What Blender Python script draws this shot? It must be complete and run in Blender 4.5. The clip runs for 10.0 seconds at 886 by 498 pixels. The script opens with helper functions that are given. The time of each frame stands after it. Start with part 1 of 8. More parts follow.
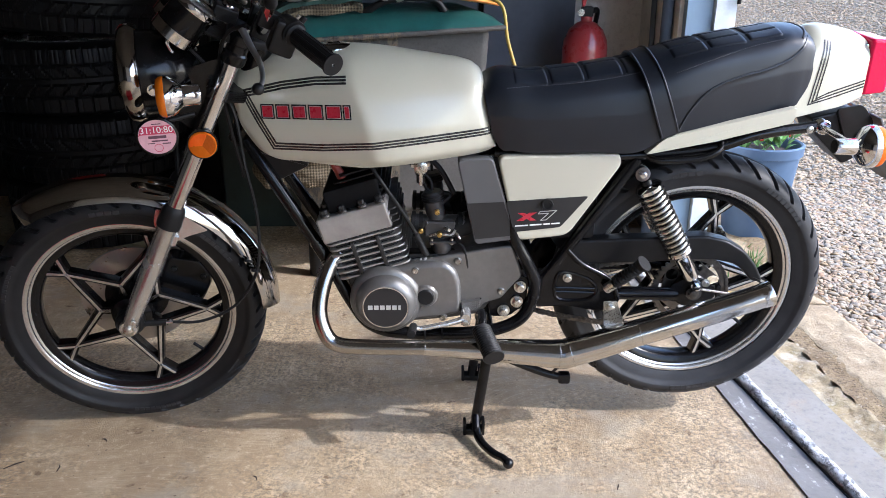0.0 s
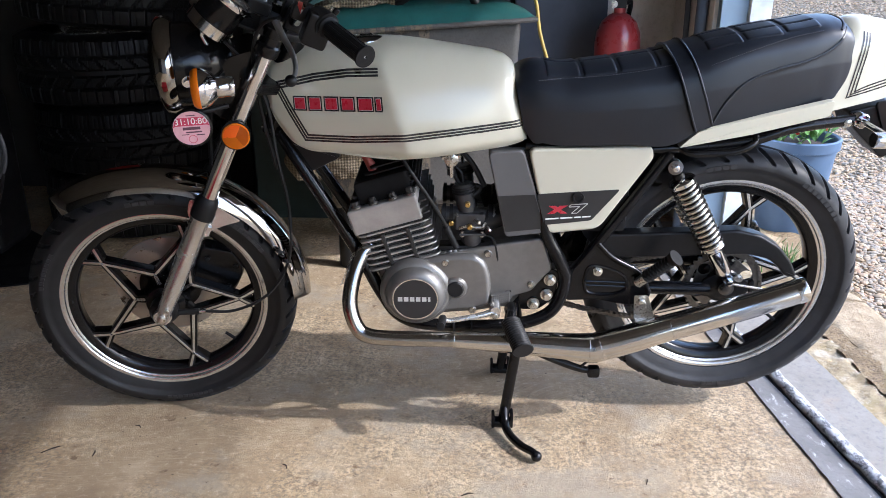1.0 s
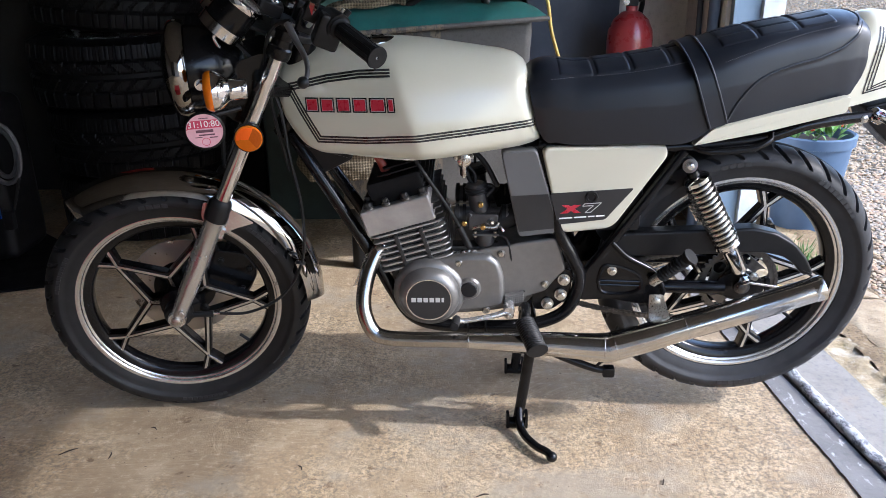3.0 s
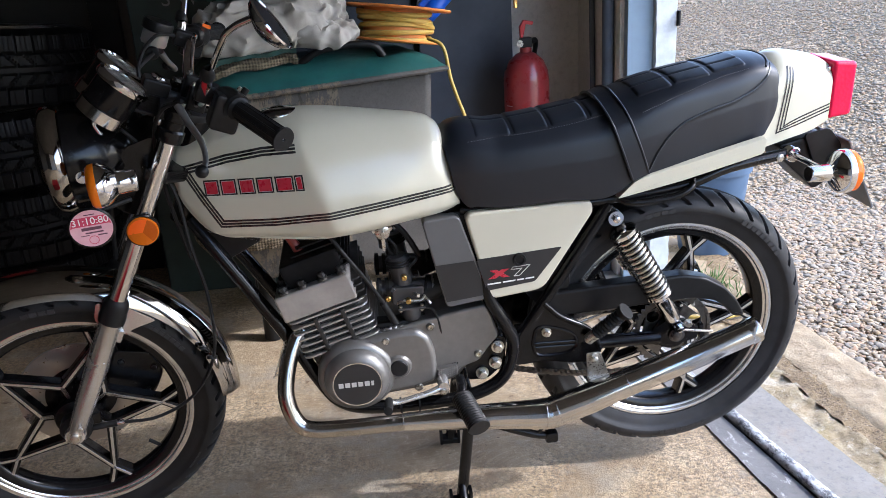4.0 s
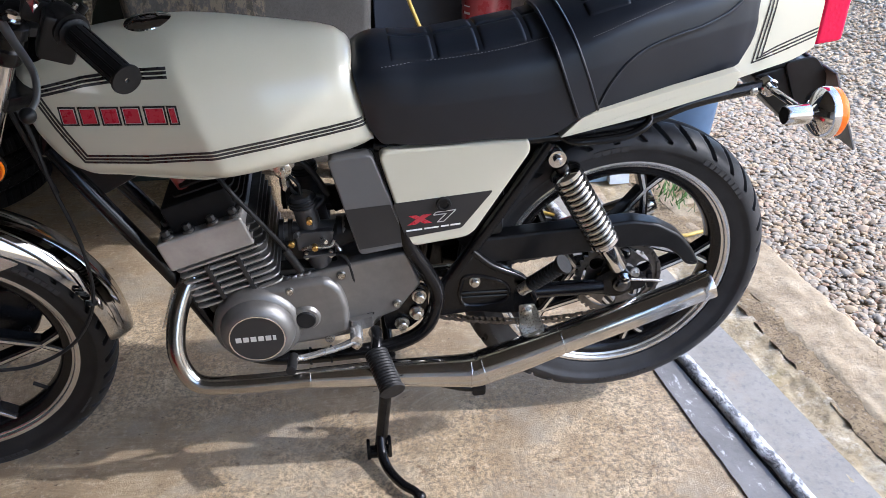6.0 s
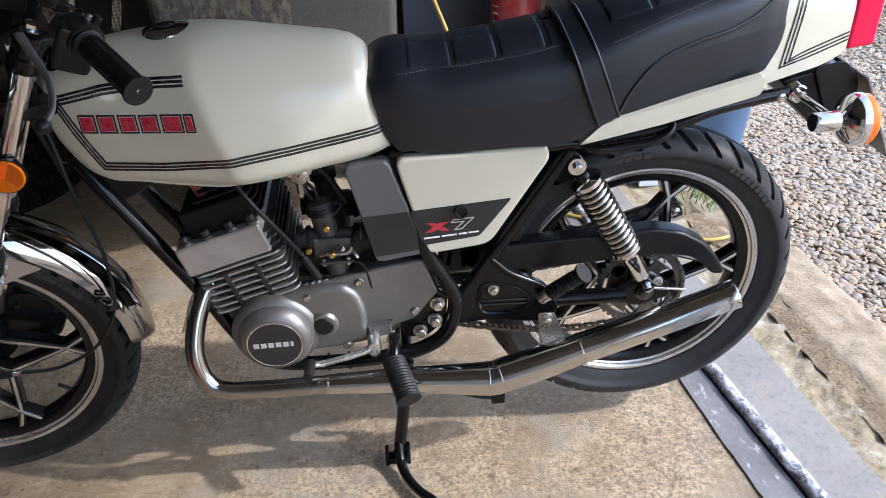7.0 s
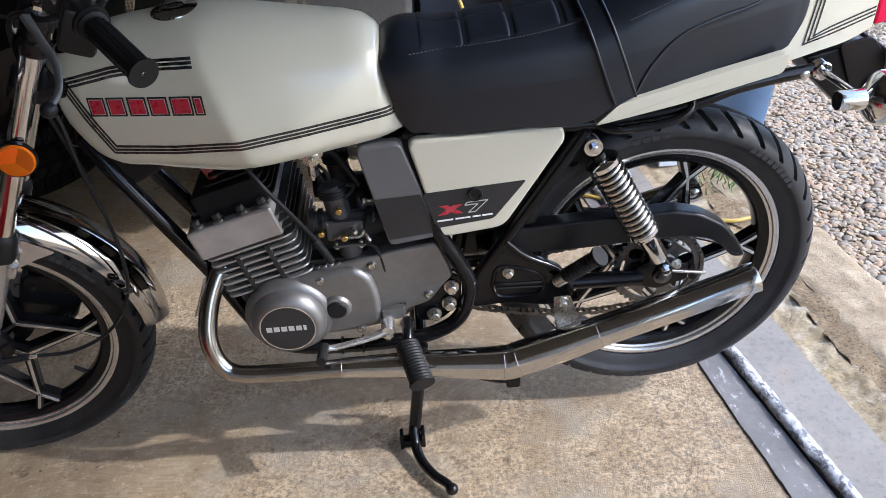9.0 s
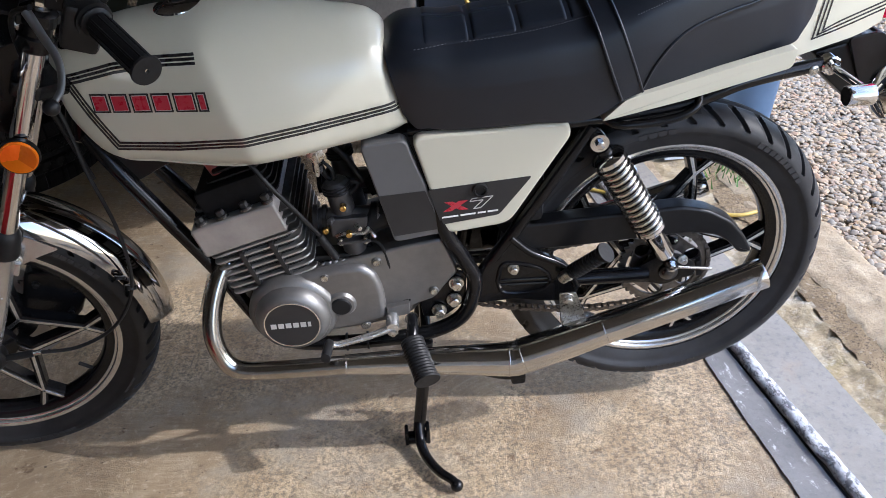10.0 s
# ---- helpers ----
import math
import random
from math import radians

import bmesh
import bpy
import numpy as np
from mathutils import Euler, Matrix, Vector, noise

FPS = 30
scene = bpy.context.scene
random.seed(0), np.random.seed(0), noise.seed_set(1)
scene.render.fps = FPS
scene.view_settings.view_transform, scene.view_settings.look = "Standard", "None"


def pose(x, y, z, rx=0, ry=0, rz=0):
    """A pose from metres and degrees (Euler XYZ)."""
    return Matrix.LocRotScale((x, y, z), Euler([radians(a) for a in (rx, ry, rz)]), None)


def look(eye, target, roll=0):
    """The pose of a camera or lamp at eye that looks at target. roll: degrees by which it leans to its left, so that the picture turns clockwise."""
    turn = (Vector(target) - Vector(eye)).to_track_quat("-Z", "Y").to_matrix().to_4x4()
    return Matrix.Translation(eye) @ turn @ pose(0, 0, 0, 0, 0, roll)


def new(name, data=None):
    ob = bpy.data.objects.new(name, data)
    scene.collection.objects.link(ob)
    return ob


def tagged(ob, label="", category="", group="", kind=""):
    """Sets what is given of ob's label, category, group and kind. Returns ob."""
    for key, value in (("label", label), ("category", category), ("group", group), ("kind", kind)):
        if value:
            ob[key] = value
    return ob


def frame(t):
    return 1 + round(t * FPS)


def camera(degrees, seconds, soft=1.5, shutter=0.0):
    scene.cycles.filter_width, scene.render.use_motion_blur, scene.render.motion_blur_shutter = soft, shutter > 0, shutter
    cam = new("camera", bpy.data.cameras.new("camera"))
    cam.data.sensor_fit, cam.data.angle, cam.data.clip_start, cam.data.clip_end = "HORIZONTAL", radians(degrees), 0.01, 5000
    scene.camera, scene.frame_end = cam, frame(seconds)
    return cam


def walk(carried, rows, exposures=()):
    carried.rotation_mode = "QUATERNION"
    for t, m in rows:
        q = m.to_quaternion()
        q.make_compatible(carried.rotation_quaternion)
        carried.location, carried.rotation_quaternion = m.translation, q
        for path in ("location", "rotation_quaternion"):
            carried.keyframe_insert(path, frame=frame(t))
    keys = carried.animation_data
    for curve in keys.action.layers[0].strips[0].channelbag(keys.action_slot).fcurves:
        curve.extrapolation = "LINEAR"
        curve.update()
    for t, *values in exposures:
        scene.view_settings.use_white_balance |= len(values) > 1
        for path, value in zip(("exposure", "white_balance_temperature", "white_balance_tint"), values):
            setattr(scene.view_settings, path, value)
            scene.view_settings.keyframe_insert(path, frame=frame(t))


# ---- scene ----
cam = camera(57.6, 10.0, soft=0.6)
PATH = [
    (0, (0.071, -1.825, 1.115), (0.063, 0.044, 0.402), 0.3),
    (0.5, (0.069, -1.827, 1.115), (0.018, 0.039, 0.397), 0.2),
    (1, (0.069, -1.827, 1.115), (-0.011, 0.033, 0.385), -0.0),
    (1.5, (0.07, -1.825, 1.118), (-0.037, 0.028, 0.373), -0.5),
    (2, (0.07, -1.824, 1.119), (-0.052, 0.022, 0.36), -0.8),
    (3.3, (0.063, -1.822, 1.114), (-0.034, 0.051, 0.419), -0.8),
    (3.5, (0.056, -1.802, 1.121), (0.0, 0.107, 0.526), -1.5),
    (3.6, (0.049, -1.785, 1.126), (0.021, 0.142, 0.593), -2.1),
    (3.8, (0.043, -1.742, 1.136), (0.092, 0.177, 0.573), -3.5),
    (4, (0.023, -1.69, 1.159), (0.159, 0.192, 0.496), -3.5),
    (4.5, (-0.02, -1.589, 1.233), (0.193, 0.227, 0.423), -4.1),
    (5, (-0.025, -1.519, 1.236), (0.195, 0.246, 0.321), -7.0),
    (5.2, (-0.004, -1.500, 1.226), (0.217, 0.240, 0.261), -7.6),
    (5.5, (0.071, -1.463, 1.228), (0.283, 0.26, 0.235), -5.8),
    (5.7, (0.125, -1.445, 1.218), (0.326, 0.28, 0.226), -2.4),
    (7, (0.2, -1.407, 1.231), (0.274, 0.323, 0.23), -2.6),
    (7.5, (0.204, -1.402, 1.226), (0.245, 0.325, 0.218), -3.0),
    (8, (0.21, -1.387, 1.223), (0.236, 0.328, 0.193), -3.2),
    (8.5, (0.212, -1.383, 1.224), (0.235, 0.326, 0.186), -3.4),
    (9, (0.213, -1.388, 1.225), (0.233, 0.319, 0.184), -3.6),
    (9.5, (0.213, -1.387, 1.229), (0.225, 0.316, 0.18), -3.7),
    (10, (0.211, -1.377, 1.228), (0.221, 0.32, 0.17), -3.8),
]
walk(cam, [(t, look(eye, target, roll)) for t, eye, target, roll in PATH], [(0, 2.40), (2.2, 2.43), (3.6, 2.36), (5.5, 2.21), (7, 2.22), (8.5, 2.20), (9.3, 2.11), (10, 2.11)])

# ---- sky, sun, exposure ----
SUN_EL, SUN_AZ = radians(36.5), radians(-13.5)
world = bpy.data.worlds.new("sky")
scene.world = world
world.use_nodes = True
wn = world.node_tree.nodes
sky = wn.new("ShaderNodeTexSky")
sky.sky_type, sky.sun_disc = "NISHITA", False
sky.sun_elevation, sky.sun_rotation = SUN_EL, radians(90) - SUN_AZ
sky.dust_density, sky.air_density = 1.5, 1.0
wn["Background"].inputs["Strength"].default_value = 0.15
world.node_tree.links.new(sky.outputs[0], wn["Background"].inputs["Color"])
sun_data = bpy.data.lights.new("sun", "SUN")
sun_data.energy, sun_data.angle, sun_data.color = 1.00, radians(1.0), (1.0, 0.94, 0.86)
sun = new("sun", sun_data)
sun.matrix_world = look((8 * math.cos(SUN_EL), 8 * math.cos(SUN_EL) * math.tan(SUN_AZ), 8 * math.sin(SUN_EL)), (0, 0, 0))
scene.view_settings.use_white_balance = True
scene.view_settings.white_balance_temperature, scene.view_settings.white_balance_tint = 5660, 13.5


# ---- materials ----
class Mat:
    """A small writer of node materials."""

    def __init__(self, name):
        self.m = bpy.data.materials.new(name)
        self.m.use_nodes = True
        self.t = self.m.node_tree
        self.b = self.t.nodes["Principled BSDF"]
        self.tc = self.t.nodes.new("ShaderNodeTexCoord").outputs["Object"]

    def put(self, **kw):
        for k, v in kw.items():
            sock = self.b.inputs[k.replace("_", " ")]
            if hasattr(v, "links"):
                self.t.links.new(v, sock)
            else:
                sock.default_value = (*v, 1.0) if sock.type == "RGBA" and len(v) == 3 else v
        return self

    def noise(self, scale, detail=5.0, rough=0.6, vec=None, stretch=None):
        n = self.t.nodes.new("ShaderNodeTexNoise")
        n.inputs["Scale"].default_value, n.inputs["Detail"].default_value, n.inputs["Roughness"].default_value = scale, detail, rough
        v = vec or self.tc
        if stretch:
            mp = self.t.nodes.new("ShaderNodeMapping")
            mp.inputs["Scale"].default_value = stretch[:3]
            if len(stretch) > 3:
                mp.inputs["Rotation"].default_value = (0, 0, stretch[3])
            self.t.links.new(v, mp.inputs["Vector"])
            v = mp.outputs[0]
        self.t.links.new(v, n.inputs["Vector"])
        return n.outputs["Fac"]

    def voronoi(self, scale, feature="F1", out="Distance"):
        n = self.t.nodes.new("ShaderNodeTexVoronoi")
        n.feature = feature
        n.inputs["Scale"].default_value = scale
        self.t.links.new(self.tc, n.inputs["Vector"])
        return n.outputs[out]

    def ramp(self, fac, *stops):
        n = self.t.nodes.new("ShaderNodeValToRGB")
        e = n.color_ramp.elements
        while len(e) < len(stops):
            e.new(0.5)
        for el, (p, c) in zip(e, stops):
            el.position = p
            el.color = (c, c, c, 1) if isinstance(c, (int, float)) else (*c, 1)
        self.t.links.new(fac, n.inputs["Fac"])
        return n.outputs["Color"]

    def mix(self, fac, a, b, mode="MIX"):
        n = self.t.nodes.new("ShaderNodeMix")
        n.data_type, n.blend_type = "RGBA", mode
        for sock, v in ((n.inputs[0], fac), (n.inputs[6], a), (n.inputs[7], b)):
            if hasattr(v, "links"):
                self.t.links.new(v, sock)
            else:
                sock.default_value = (*v, 1.0) if isinstance(v, tuple) else v
        return n.outputs[2]

    def bump(self, height, strength=0.3, distance=0.002):
        n = self.t.nodes.new("ShaderNodeBump")
        n.inputs["Strength"].default_value, n.inputs["Distance"].default_value = strength, distance
        self.t.links.new(height, n.inputs["Height"])
        self.t.links.new(n.outputs[0], self.b.inputs["Normal"])
        return self

    def rand(self):
        return self.t.nodes.new("ShaderNodeObjectInfo").outputs["Random"]

    def island(self):
        return self.t.nodes.new("ShaderNodeNewGeometry").outputs["Random Per Island"]


def surface(name, colour, rough, metal=0.0, vary=0.12, scale=30.0, bump=0.0, bump_scale=200.0, coat=0.0, rough_vary=0.08, spec=0.5):
    """A plain surface with mottled colour, uneven gloss and fine relief."""
    m = Mat(name)
    n = m.noise(scale)
    lo, hi = tuple(c * (1 - vary) for c in colour), tuple(min(1, c * (1 + vary)) for c in colour)
    m.put(Base_Color=m.ramp(n, (0.3, lo), (0.7, hi)), Metallic=metal, Specular_IOR_Level=spec)
    m.put(Roughness=m.ramp(m.noise(scale * 2.3), (0.3, max(0.02, rough - rough_vary)), (0.7, min(1, rough + rough_vary))))
    if coat:
        m.put(Coat_Weight=coat, Coat_Roughness=0.11)
    if bump:
        m.bump(m.noise(bump_scale), bump, 0.001)
    return m.m


WHITE = surface("cream_white_paint", (0.525, 0.508, 0.405), 0.30, vary=0.008, scale=3, coat=0.6, rough_vary=0.01)
BLACKPAINT = surface("black_gloss_enamel", (0.005, 0.005, 0.0056), 0.20, vary=0.3, scale=40, coat=0.06, bump=0.03, spec=0.24)
SATIN = surface("satin_black_paint", (0.009, 0.009, 0.0095), 0.40, vary=0.25, scale=40, bump=0.06, spec=0.22)
PLASTIC = surface("black_moulded_plastic", (0.008, 0.008, 0.0085), 0.36, vary=0.2, scale=60, bump=0.1, bump_scale=600, spec=0.24)
RUBBER = surface("black_rubber", (0.010, 0.010, 0.0105), 0.48, vary=0.2, scale=50, bump=0.1, bump_scale=400, spec=0.22)
TYRE = surface("tyre_rubber", (0.0105, 0.0105, 0.011), 0.5, vary=0.3, scale=14, bump=0.12, bump_scale=500, spec=0.3)
# near-black rubber, darker than the motorcycle's tyres; also on the sheet and cleaner
OLDTYRE = surface("near_black_rubber", (0.0035, 0.0035, 0.004), 0.5, vary=0.4, scale=9, bump=0.1, bump_scale=300, spec=0.18)
# lighter copy of the tyre rubber: road dust, plus haze put into its colour
REARTYRE = surface("dusty_haze_lightened_tyre_rubber", (0.021, 0.021, 0.0225), 0.52, vary=0.35, scale=14, bump=0.12, bump_scale=500, spec=0.3)
TYREMARK = surface("worn_tyre_rubber", (0.024, 0.024, 0.026), 0.55, vary=0.2, scale=60, spec=0.4)
CHROME = surface("chrome_plate", (0.62, 0.62, 0.63), 0.06, metal=1.0, vary=0.03, scale=20, rough_vary=0.015)
# chrome darkened to carry dim reflections in the mudguard and headlamp rim
DARKCHROME = surface("darkened_chrome_plate", (0.36, 0.35, 0.335), 0.06, metal=1.0, vary=0.04, scale=20, rough_vary=0.02)
STEEL = surface("polished_stainless_steel", (0.55, 0.535, 0.51), 0.14, metal=1.0, vary=0.05, scale=25, rough_vary=0.02)
# silencer steel made darker and rougher to mute the sun highlight on the bend
HEADERSTEEL = surface("muted_header_steel", (0.37, 0.355, 0.33), 0.19, metal=1.0, vary=0.12, scale=18, rough_vary=0.05)
FORKALLOY = surface("buffed_fork_alloy", (0.56, 0.55, 0.53), 0.27, metal=0.85, vary=0.02, scale=6, rough_vary=0.01)
RIMALLOY = surface("polished_rim_alloy", (0.60, 0.60, 0.595), 0.21, metal=0.9, vary=0.04, scale=30, rough_vary=0.03)
ENGINE = surface("painted_grey_crankcase", (0.200, 0.195, 0.187), 0.42, metal=0.7, vary=0.1, scale=35, bump=0.12, bump_scale=500)
HEADGREY = surface("silver_grey_cylinder_alloy", (0.37, 0.36, 0.345), 0.42, metal=0.6, vary=0.12, scale=30, bump=0.1, bump_scale=400)
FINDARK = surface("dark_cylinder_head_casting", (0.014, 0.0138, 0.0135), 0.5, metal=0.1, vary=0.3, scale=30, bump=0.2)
HEADBLACK = surface("black_head_casting", (0.006, 0.006, 0.0062), 0.62, vary=0.3, scale=40, bump=0.2, spec=0.15)
GREYPANEL = surface("mid_grey_satin_panel", (0.100, 0.100, 0.101), 0.4, vary=0.05, scale=20, bump=0.06, bump_scale=700)
HOSEGREY = surface("dull_grey_hose_rubber", (0.055, 0.055, 0.057), 0.6, vary=0.15, scale=40)
DARKPANEL = surface("charcoal_satin_decal", (0.022, 0.022, 0.0225), 0.4, vary=0.1, scale=20, bump=0.06, bump_scale=700, spec=0.4)
DECALBLACK = surface("black_decal_stripe", (0.010, 0.010, 0.011), 0.3, vary=0.1, scale=40, coat=0.6)
DECALRED = surface("red_decal", (0.42, 0.02, 0.04), 0.3, vary=0.06, scale=60, coat=0.6)
DECALSILVER = surface("silver_decal", (0.55, 0.55, 0.54), 0.35, vary=0.06, scale=60, metal=0.3)
DECALWHITE = surface("white_decal", (0.75, 0.75, 0.74), 0.35, vary=0.04, scale=60)
ZINC = surface("zinc_plated_bolt", (0.55, 0.53, 0.48), 0.3, metal=1.0, vary=0.15, scale=120)
BRASS = surface("brass_fitting", (0.55, 0.36, 0.12), 0.3, metal=1.0, vary=0.15, scale=100)
CHAIN = surface("oily_chain_steel", (0.13, 0.12, 0.11), 0.4, metal=0.9, vary=0.3, scale=90)
REDPLASTIC = surface("red_plastic", (0.45, 0.015, 0.02), 0.35, vary=0.08, scale=30, bump=0.05)
REDPAINT = surface("red_enamel_cylinder", (0.33, 0.036, 0.038), 0.3, vary=0.08, scale=12, coat=0.5)
BLUEPLASTIC = surface("blue_plastic", (0.01, 0.09, 0.55), 0.35, vary=0.1, scale=30)
POTBLUE = surface("faded_blue_plastic_pot", (0.055, 0.095, 0.16), 0.5, vary=0.12, scale=10)
ORANGE = surface("orange_plastic_reel", (0.75, 0.27, 0.06), 0.45, vary=0.1, scale=25)
YELLOW = surface("yellow_cable_sheath", (0.46, 0.32, 0.07), 0.42, vary=0.1, scale=60)
GREENLID = surface("dark_green_plastic_lid", (0.012, 0.085, 0.08), 0.5, vary=0.25, scale=12, bump=0.15, bump_scale=90)
WHITECABLE = surface("white_cable_sheath", (0.6, 0.58, 0.55), 0.5, vary=0.1, scale=60)
BLUEWOOD = surface("grey_blue_painted_timber", (0.24, 0.33, 0.42), 0.5, vary=0.08, scale=9, bump=0.1, bump_scale=60)
WHITEWOOD = surface("white_painted_timber", (0.56, 0.60, 0.63), 0.6, vary=0.16, scale=22, bump=0.5, bump_scale=45)
SLATE = surface("slate_blue_paint", (0.075, 0.095, 0.13), 0.55, vary=0.2, scale=12)
DARKBOARD = surface("dark_painted_board", (0.060, 0.073, 0.102), 0.5, vary=0.25, scale=5, bump=0.15, bump_scale=60)
GREENBOARD = surface("dark_green_crate_board", (0.02, 0.035, 0.033), 0.6, vary=0.3, scale=8, bump=0.15, bump_scale=60)
CLOTHWHITE = surface("off_white_dust_sheet", (0.40, 0.38, 0.345), 0.9, vary=0.12, scale=14, bump=0.3, bump_scale=250)
CLOTHGREEN = surface("dark_green_cloth", (0.03, 0.07, 0.06), 0.9, vary=0.3, scale=20, bump=0.4, bump_scale=300)
CLOTHRED = surface("red_cloth", (0.32, 0.02, 0.02), 0.9, vary=0.2, scale=14, bump=0.3, bump_scale=250)
CLOTHGREY = surface("grey_cloth", (0.26, 0.255, 0.255), 0.9, vary=0.15, scale=14, bump=0.3, bump_scale=250)
c = Mat("woven_sacking")
weft, warp_ = [c.t.nodes.new("ShaderNodeTexWave") for _ in range(2)]
for n_, axis in ((weft, "Z"), (warp_, "X")):
    n_.bands_direction = axis
    n_.inputs["Scale"].default_value, n_.inputs["Distortion"].default_value, n_.inputs["Detail Scale"].default_value = 34.0, 1.6, 3.0
    c.t.links.new(c.tc, n_.inputs["Vector"])
weave = c.mix(0.5, weft.outputs["Fac"], warp_.outputs["Fac"])
col = c.ramp(weave, (0.15, (0.055, 0.042, 0.027)), (0.75, (0.215, 0.175, 0.115)))
c.put(Base_Color=c.mix(c.ramp(c.noise(14, 5, 0.6), (0.4, 0.0), (0.7, 0.6)), col, (0.12, 0.095, 0.06)), Roughness=0.95)
SACK = c.bump(weave, 0.8, 0.003).m
LEAF = surface("green_leaf", (0.07, 0.17, 0.03), 0.5, vary=0.3, scale=40)
FLOWER = surface("red_petal", (0.55, 0.04, 0.02), 0.6, vary=0.2, scale=60)
SOIL = surface("dark_potting_soil", (0.04, 0.028, 0.02), 0.95, vary=0.4, scale=60, bump=0.6, bump_scale=90)
CARBALLOY = surface("dull_carburettor_alloy", (0.060, 0.060, 0.062), 0.42, metal=0.5, vary=0.2, scale=40, bump=0.1, bump_scale=400)
DISCSTEEL = surface("brushed_disc_steel", (0.42, 0.385, 0.345), 0.32, metal=0.85, vary=0.08, scale=20)
CERAMIC = surface("red_brown_plug_cap", (0.22, 0.03, 0.02), 0.4, vary=0.1)
PAPER = surface("pink_printed_paper", (0.62, 0.34, 0.38), 0.7, vary=0.08, scale=90)
REDPRINT = surface("crimson_print", (0.48, 0.03, 0.08), 0.6, vary=0.06, scale=90)
INKDARK = surface("dark_ink", (0.10, 0.04, 0.06), 0.7, vary=0.1, scale=90)
DIALGREY = surface("grey_dial_face", (0.27, 0.265, 0.255), 0.4, vary=0.15, scale=60)
CEILING = surface("grey_ceiling_board", (0.15, 0.145, 0.135), 0.85, vary=0.15, scale=3)


def lens(name, colour, scale):
    m = Mat(name)
    m.put(Base_Color=colour, Roughness=0.22, Specular_IOR_Level=0.3, Coat_Weight=0.12, Subsurface_Weight=0.1, Subsurface_Radius=(0.01, 0.004, 0.002))
    return m.bump(m.voronoi(scale), 0.4, 0.001).m


AMBER = lens("amber_lens", (0.66, 0.155, 0.003), 160)
AMBERDEEP = lens("deep_amber_lens", (0.50, 0.10, 0.003), 220)
AMBERBRIGHT = lens("bright_orange_lens", (0.95, 0.17, 0.01), 160)
REDLENS = lens("red_tail_lens", (0.74, 0.008, 0.065), 140)
vinyl = Mat("black_seat_vinyl")
vn = vinyl.noise(220, 4)
vinyl.put(Base_Color=vinyl.ramp(vinyl.noise(9), (0.3, (0.0068, 0.0092, 0.0146)), (0.7, (0.0100, 0.0136, 0.0208))), Roughness=vinyl.ramp(vinyl.noise(14), (0.3, 0.33), (0.75, 0.42)))
VINYL = vinyl.bump(vn, 0.12, 0.001).m
THREAD = surface("grey_stitch_thread", (0.13, 0.13, 0.14), 0.8)
SUNSHEET = Mat("part_clear_sun_sheet").put(Base_Color=(0.75, 0.76, 0.76), Roughness=0.4, Alpha=0.28).m
# pale colour for unseen walls that bounce fill light into the garage
BOUNCEWALL = surface("pale_bounce_wall", (0.62, 0.60, 0.56), 0.9, vary=0.08, scale=4, bump=0.3, bump_scale=60)

glass = Mat("clear_glass")
glass.put(Base_Color=(0.95, 0.96, 0.96), Roughness=0.02, Transmission_Weight=1.0, IOR=1.45)
GLASS = glass.m
mirror = Mat("mirror_glass")
mirror.put(Base_Color=(0.85, 0.86, 0.87), Roughness=0.01, Metallic=1.0)
MIRROR = mirror.m
translucent = Mat("cloudy_reservoir_plastic")
translucent.put(Base_Color=(0.30, 0.27, 0.25), Roughness=0.35, Subsurface_Weight=0.3)
RESERVOIR = translucent.m

# trowelled concrete: sandy tan skim with fine curved brush lines, worn through to dark pitted patches
c = Mat("trowelled_concrete")
bend = c.t.nodes.new("ShaderNodeTexNoise")
bend.inputs["Scale"].default_value, bend.inputs["Detail"].default_value = 1.3, 2.0
c.t.links.new(c.tc, bend.inputs["Vector"])
warp = c.t.nodes.new("ShaderNodeVectorMath")
warp.operation = "MULTIPLY_ADD"
c.t.links.new(bend.outputs["Color"], warp.inputs[0])
warp.inputs[1].default_value = (0.55, 0.55, 0.0)
c.t.links.new(c.tc, warp.inputs[2])
curved = warp.outputs[0]
big = c.noise(1.4, 5, 0.6)
mid = c.noise(7.0, 8, 0.68)
blotch = c.noise(19, 7, 0.72)
grit = c.noise(115, 5, 0.68)
sand = c.noise(420, 3, 0.6)
brush = c.noise(13, 3, 0.5, vec=curved, stretch=(1.0, 13.0, 1.0, 0.35))
swirl = c.noise(12, 3, 0.5, vec=curved, stretch=(13.0, 1.0, 1.0, -0.2))
zone = c.ramp(c.noise(1.6, 3, 0.5), (0.46, 0.0), (0.56, 1.0))
sweep = c.mix(zone, brush, swirl)
worn = c.ramp(c.noise(2.0, 8, 0.66), (0.44, 0.0), (0.56, 1.0))
col = c.ramp(big, (0.36, (0.42, 0.325, 0.215)), (0.5, (0.485, 0.39, 0.27)), (0.64, (0.545, 0.455, 0.33)))
col = c.mix(c.ramp(mid, (0.45, 0.0), (0.64, 0.75)), col, (0.335, 0.245, 0.155))
col = c.mix(c.ramp(mid, (0.34, 0.65), (0.47, 0.0)), col, (0.61, 0.53, 0.415))
col = c.mix(c.ramp(blotch, (0.36, 0.55), (0.48, 0.0)), col, (0.30, 0.235, 0.165))
col = c.mix(c.ramp(blotch, (0.54, 0.0), (0.66, 0.50)), col, (0.62, 0.53, 0.40))
col = c.mix(c.ramp(sweep, (0.30, 0.60), (0.43, 0.0)), col, (0.29, 0.22, 0.15))
col = c.mix(c.ramp(sweep, (0.56, 0.0), (0.68, 0.45)), col, (0.65, 0.57, 0.45))
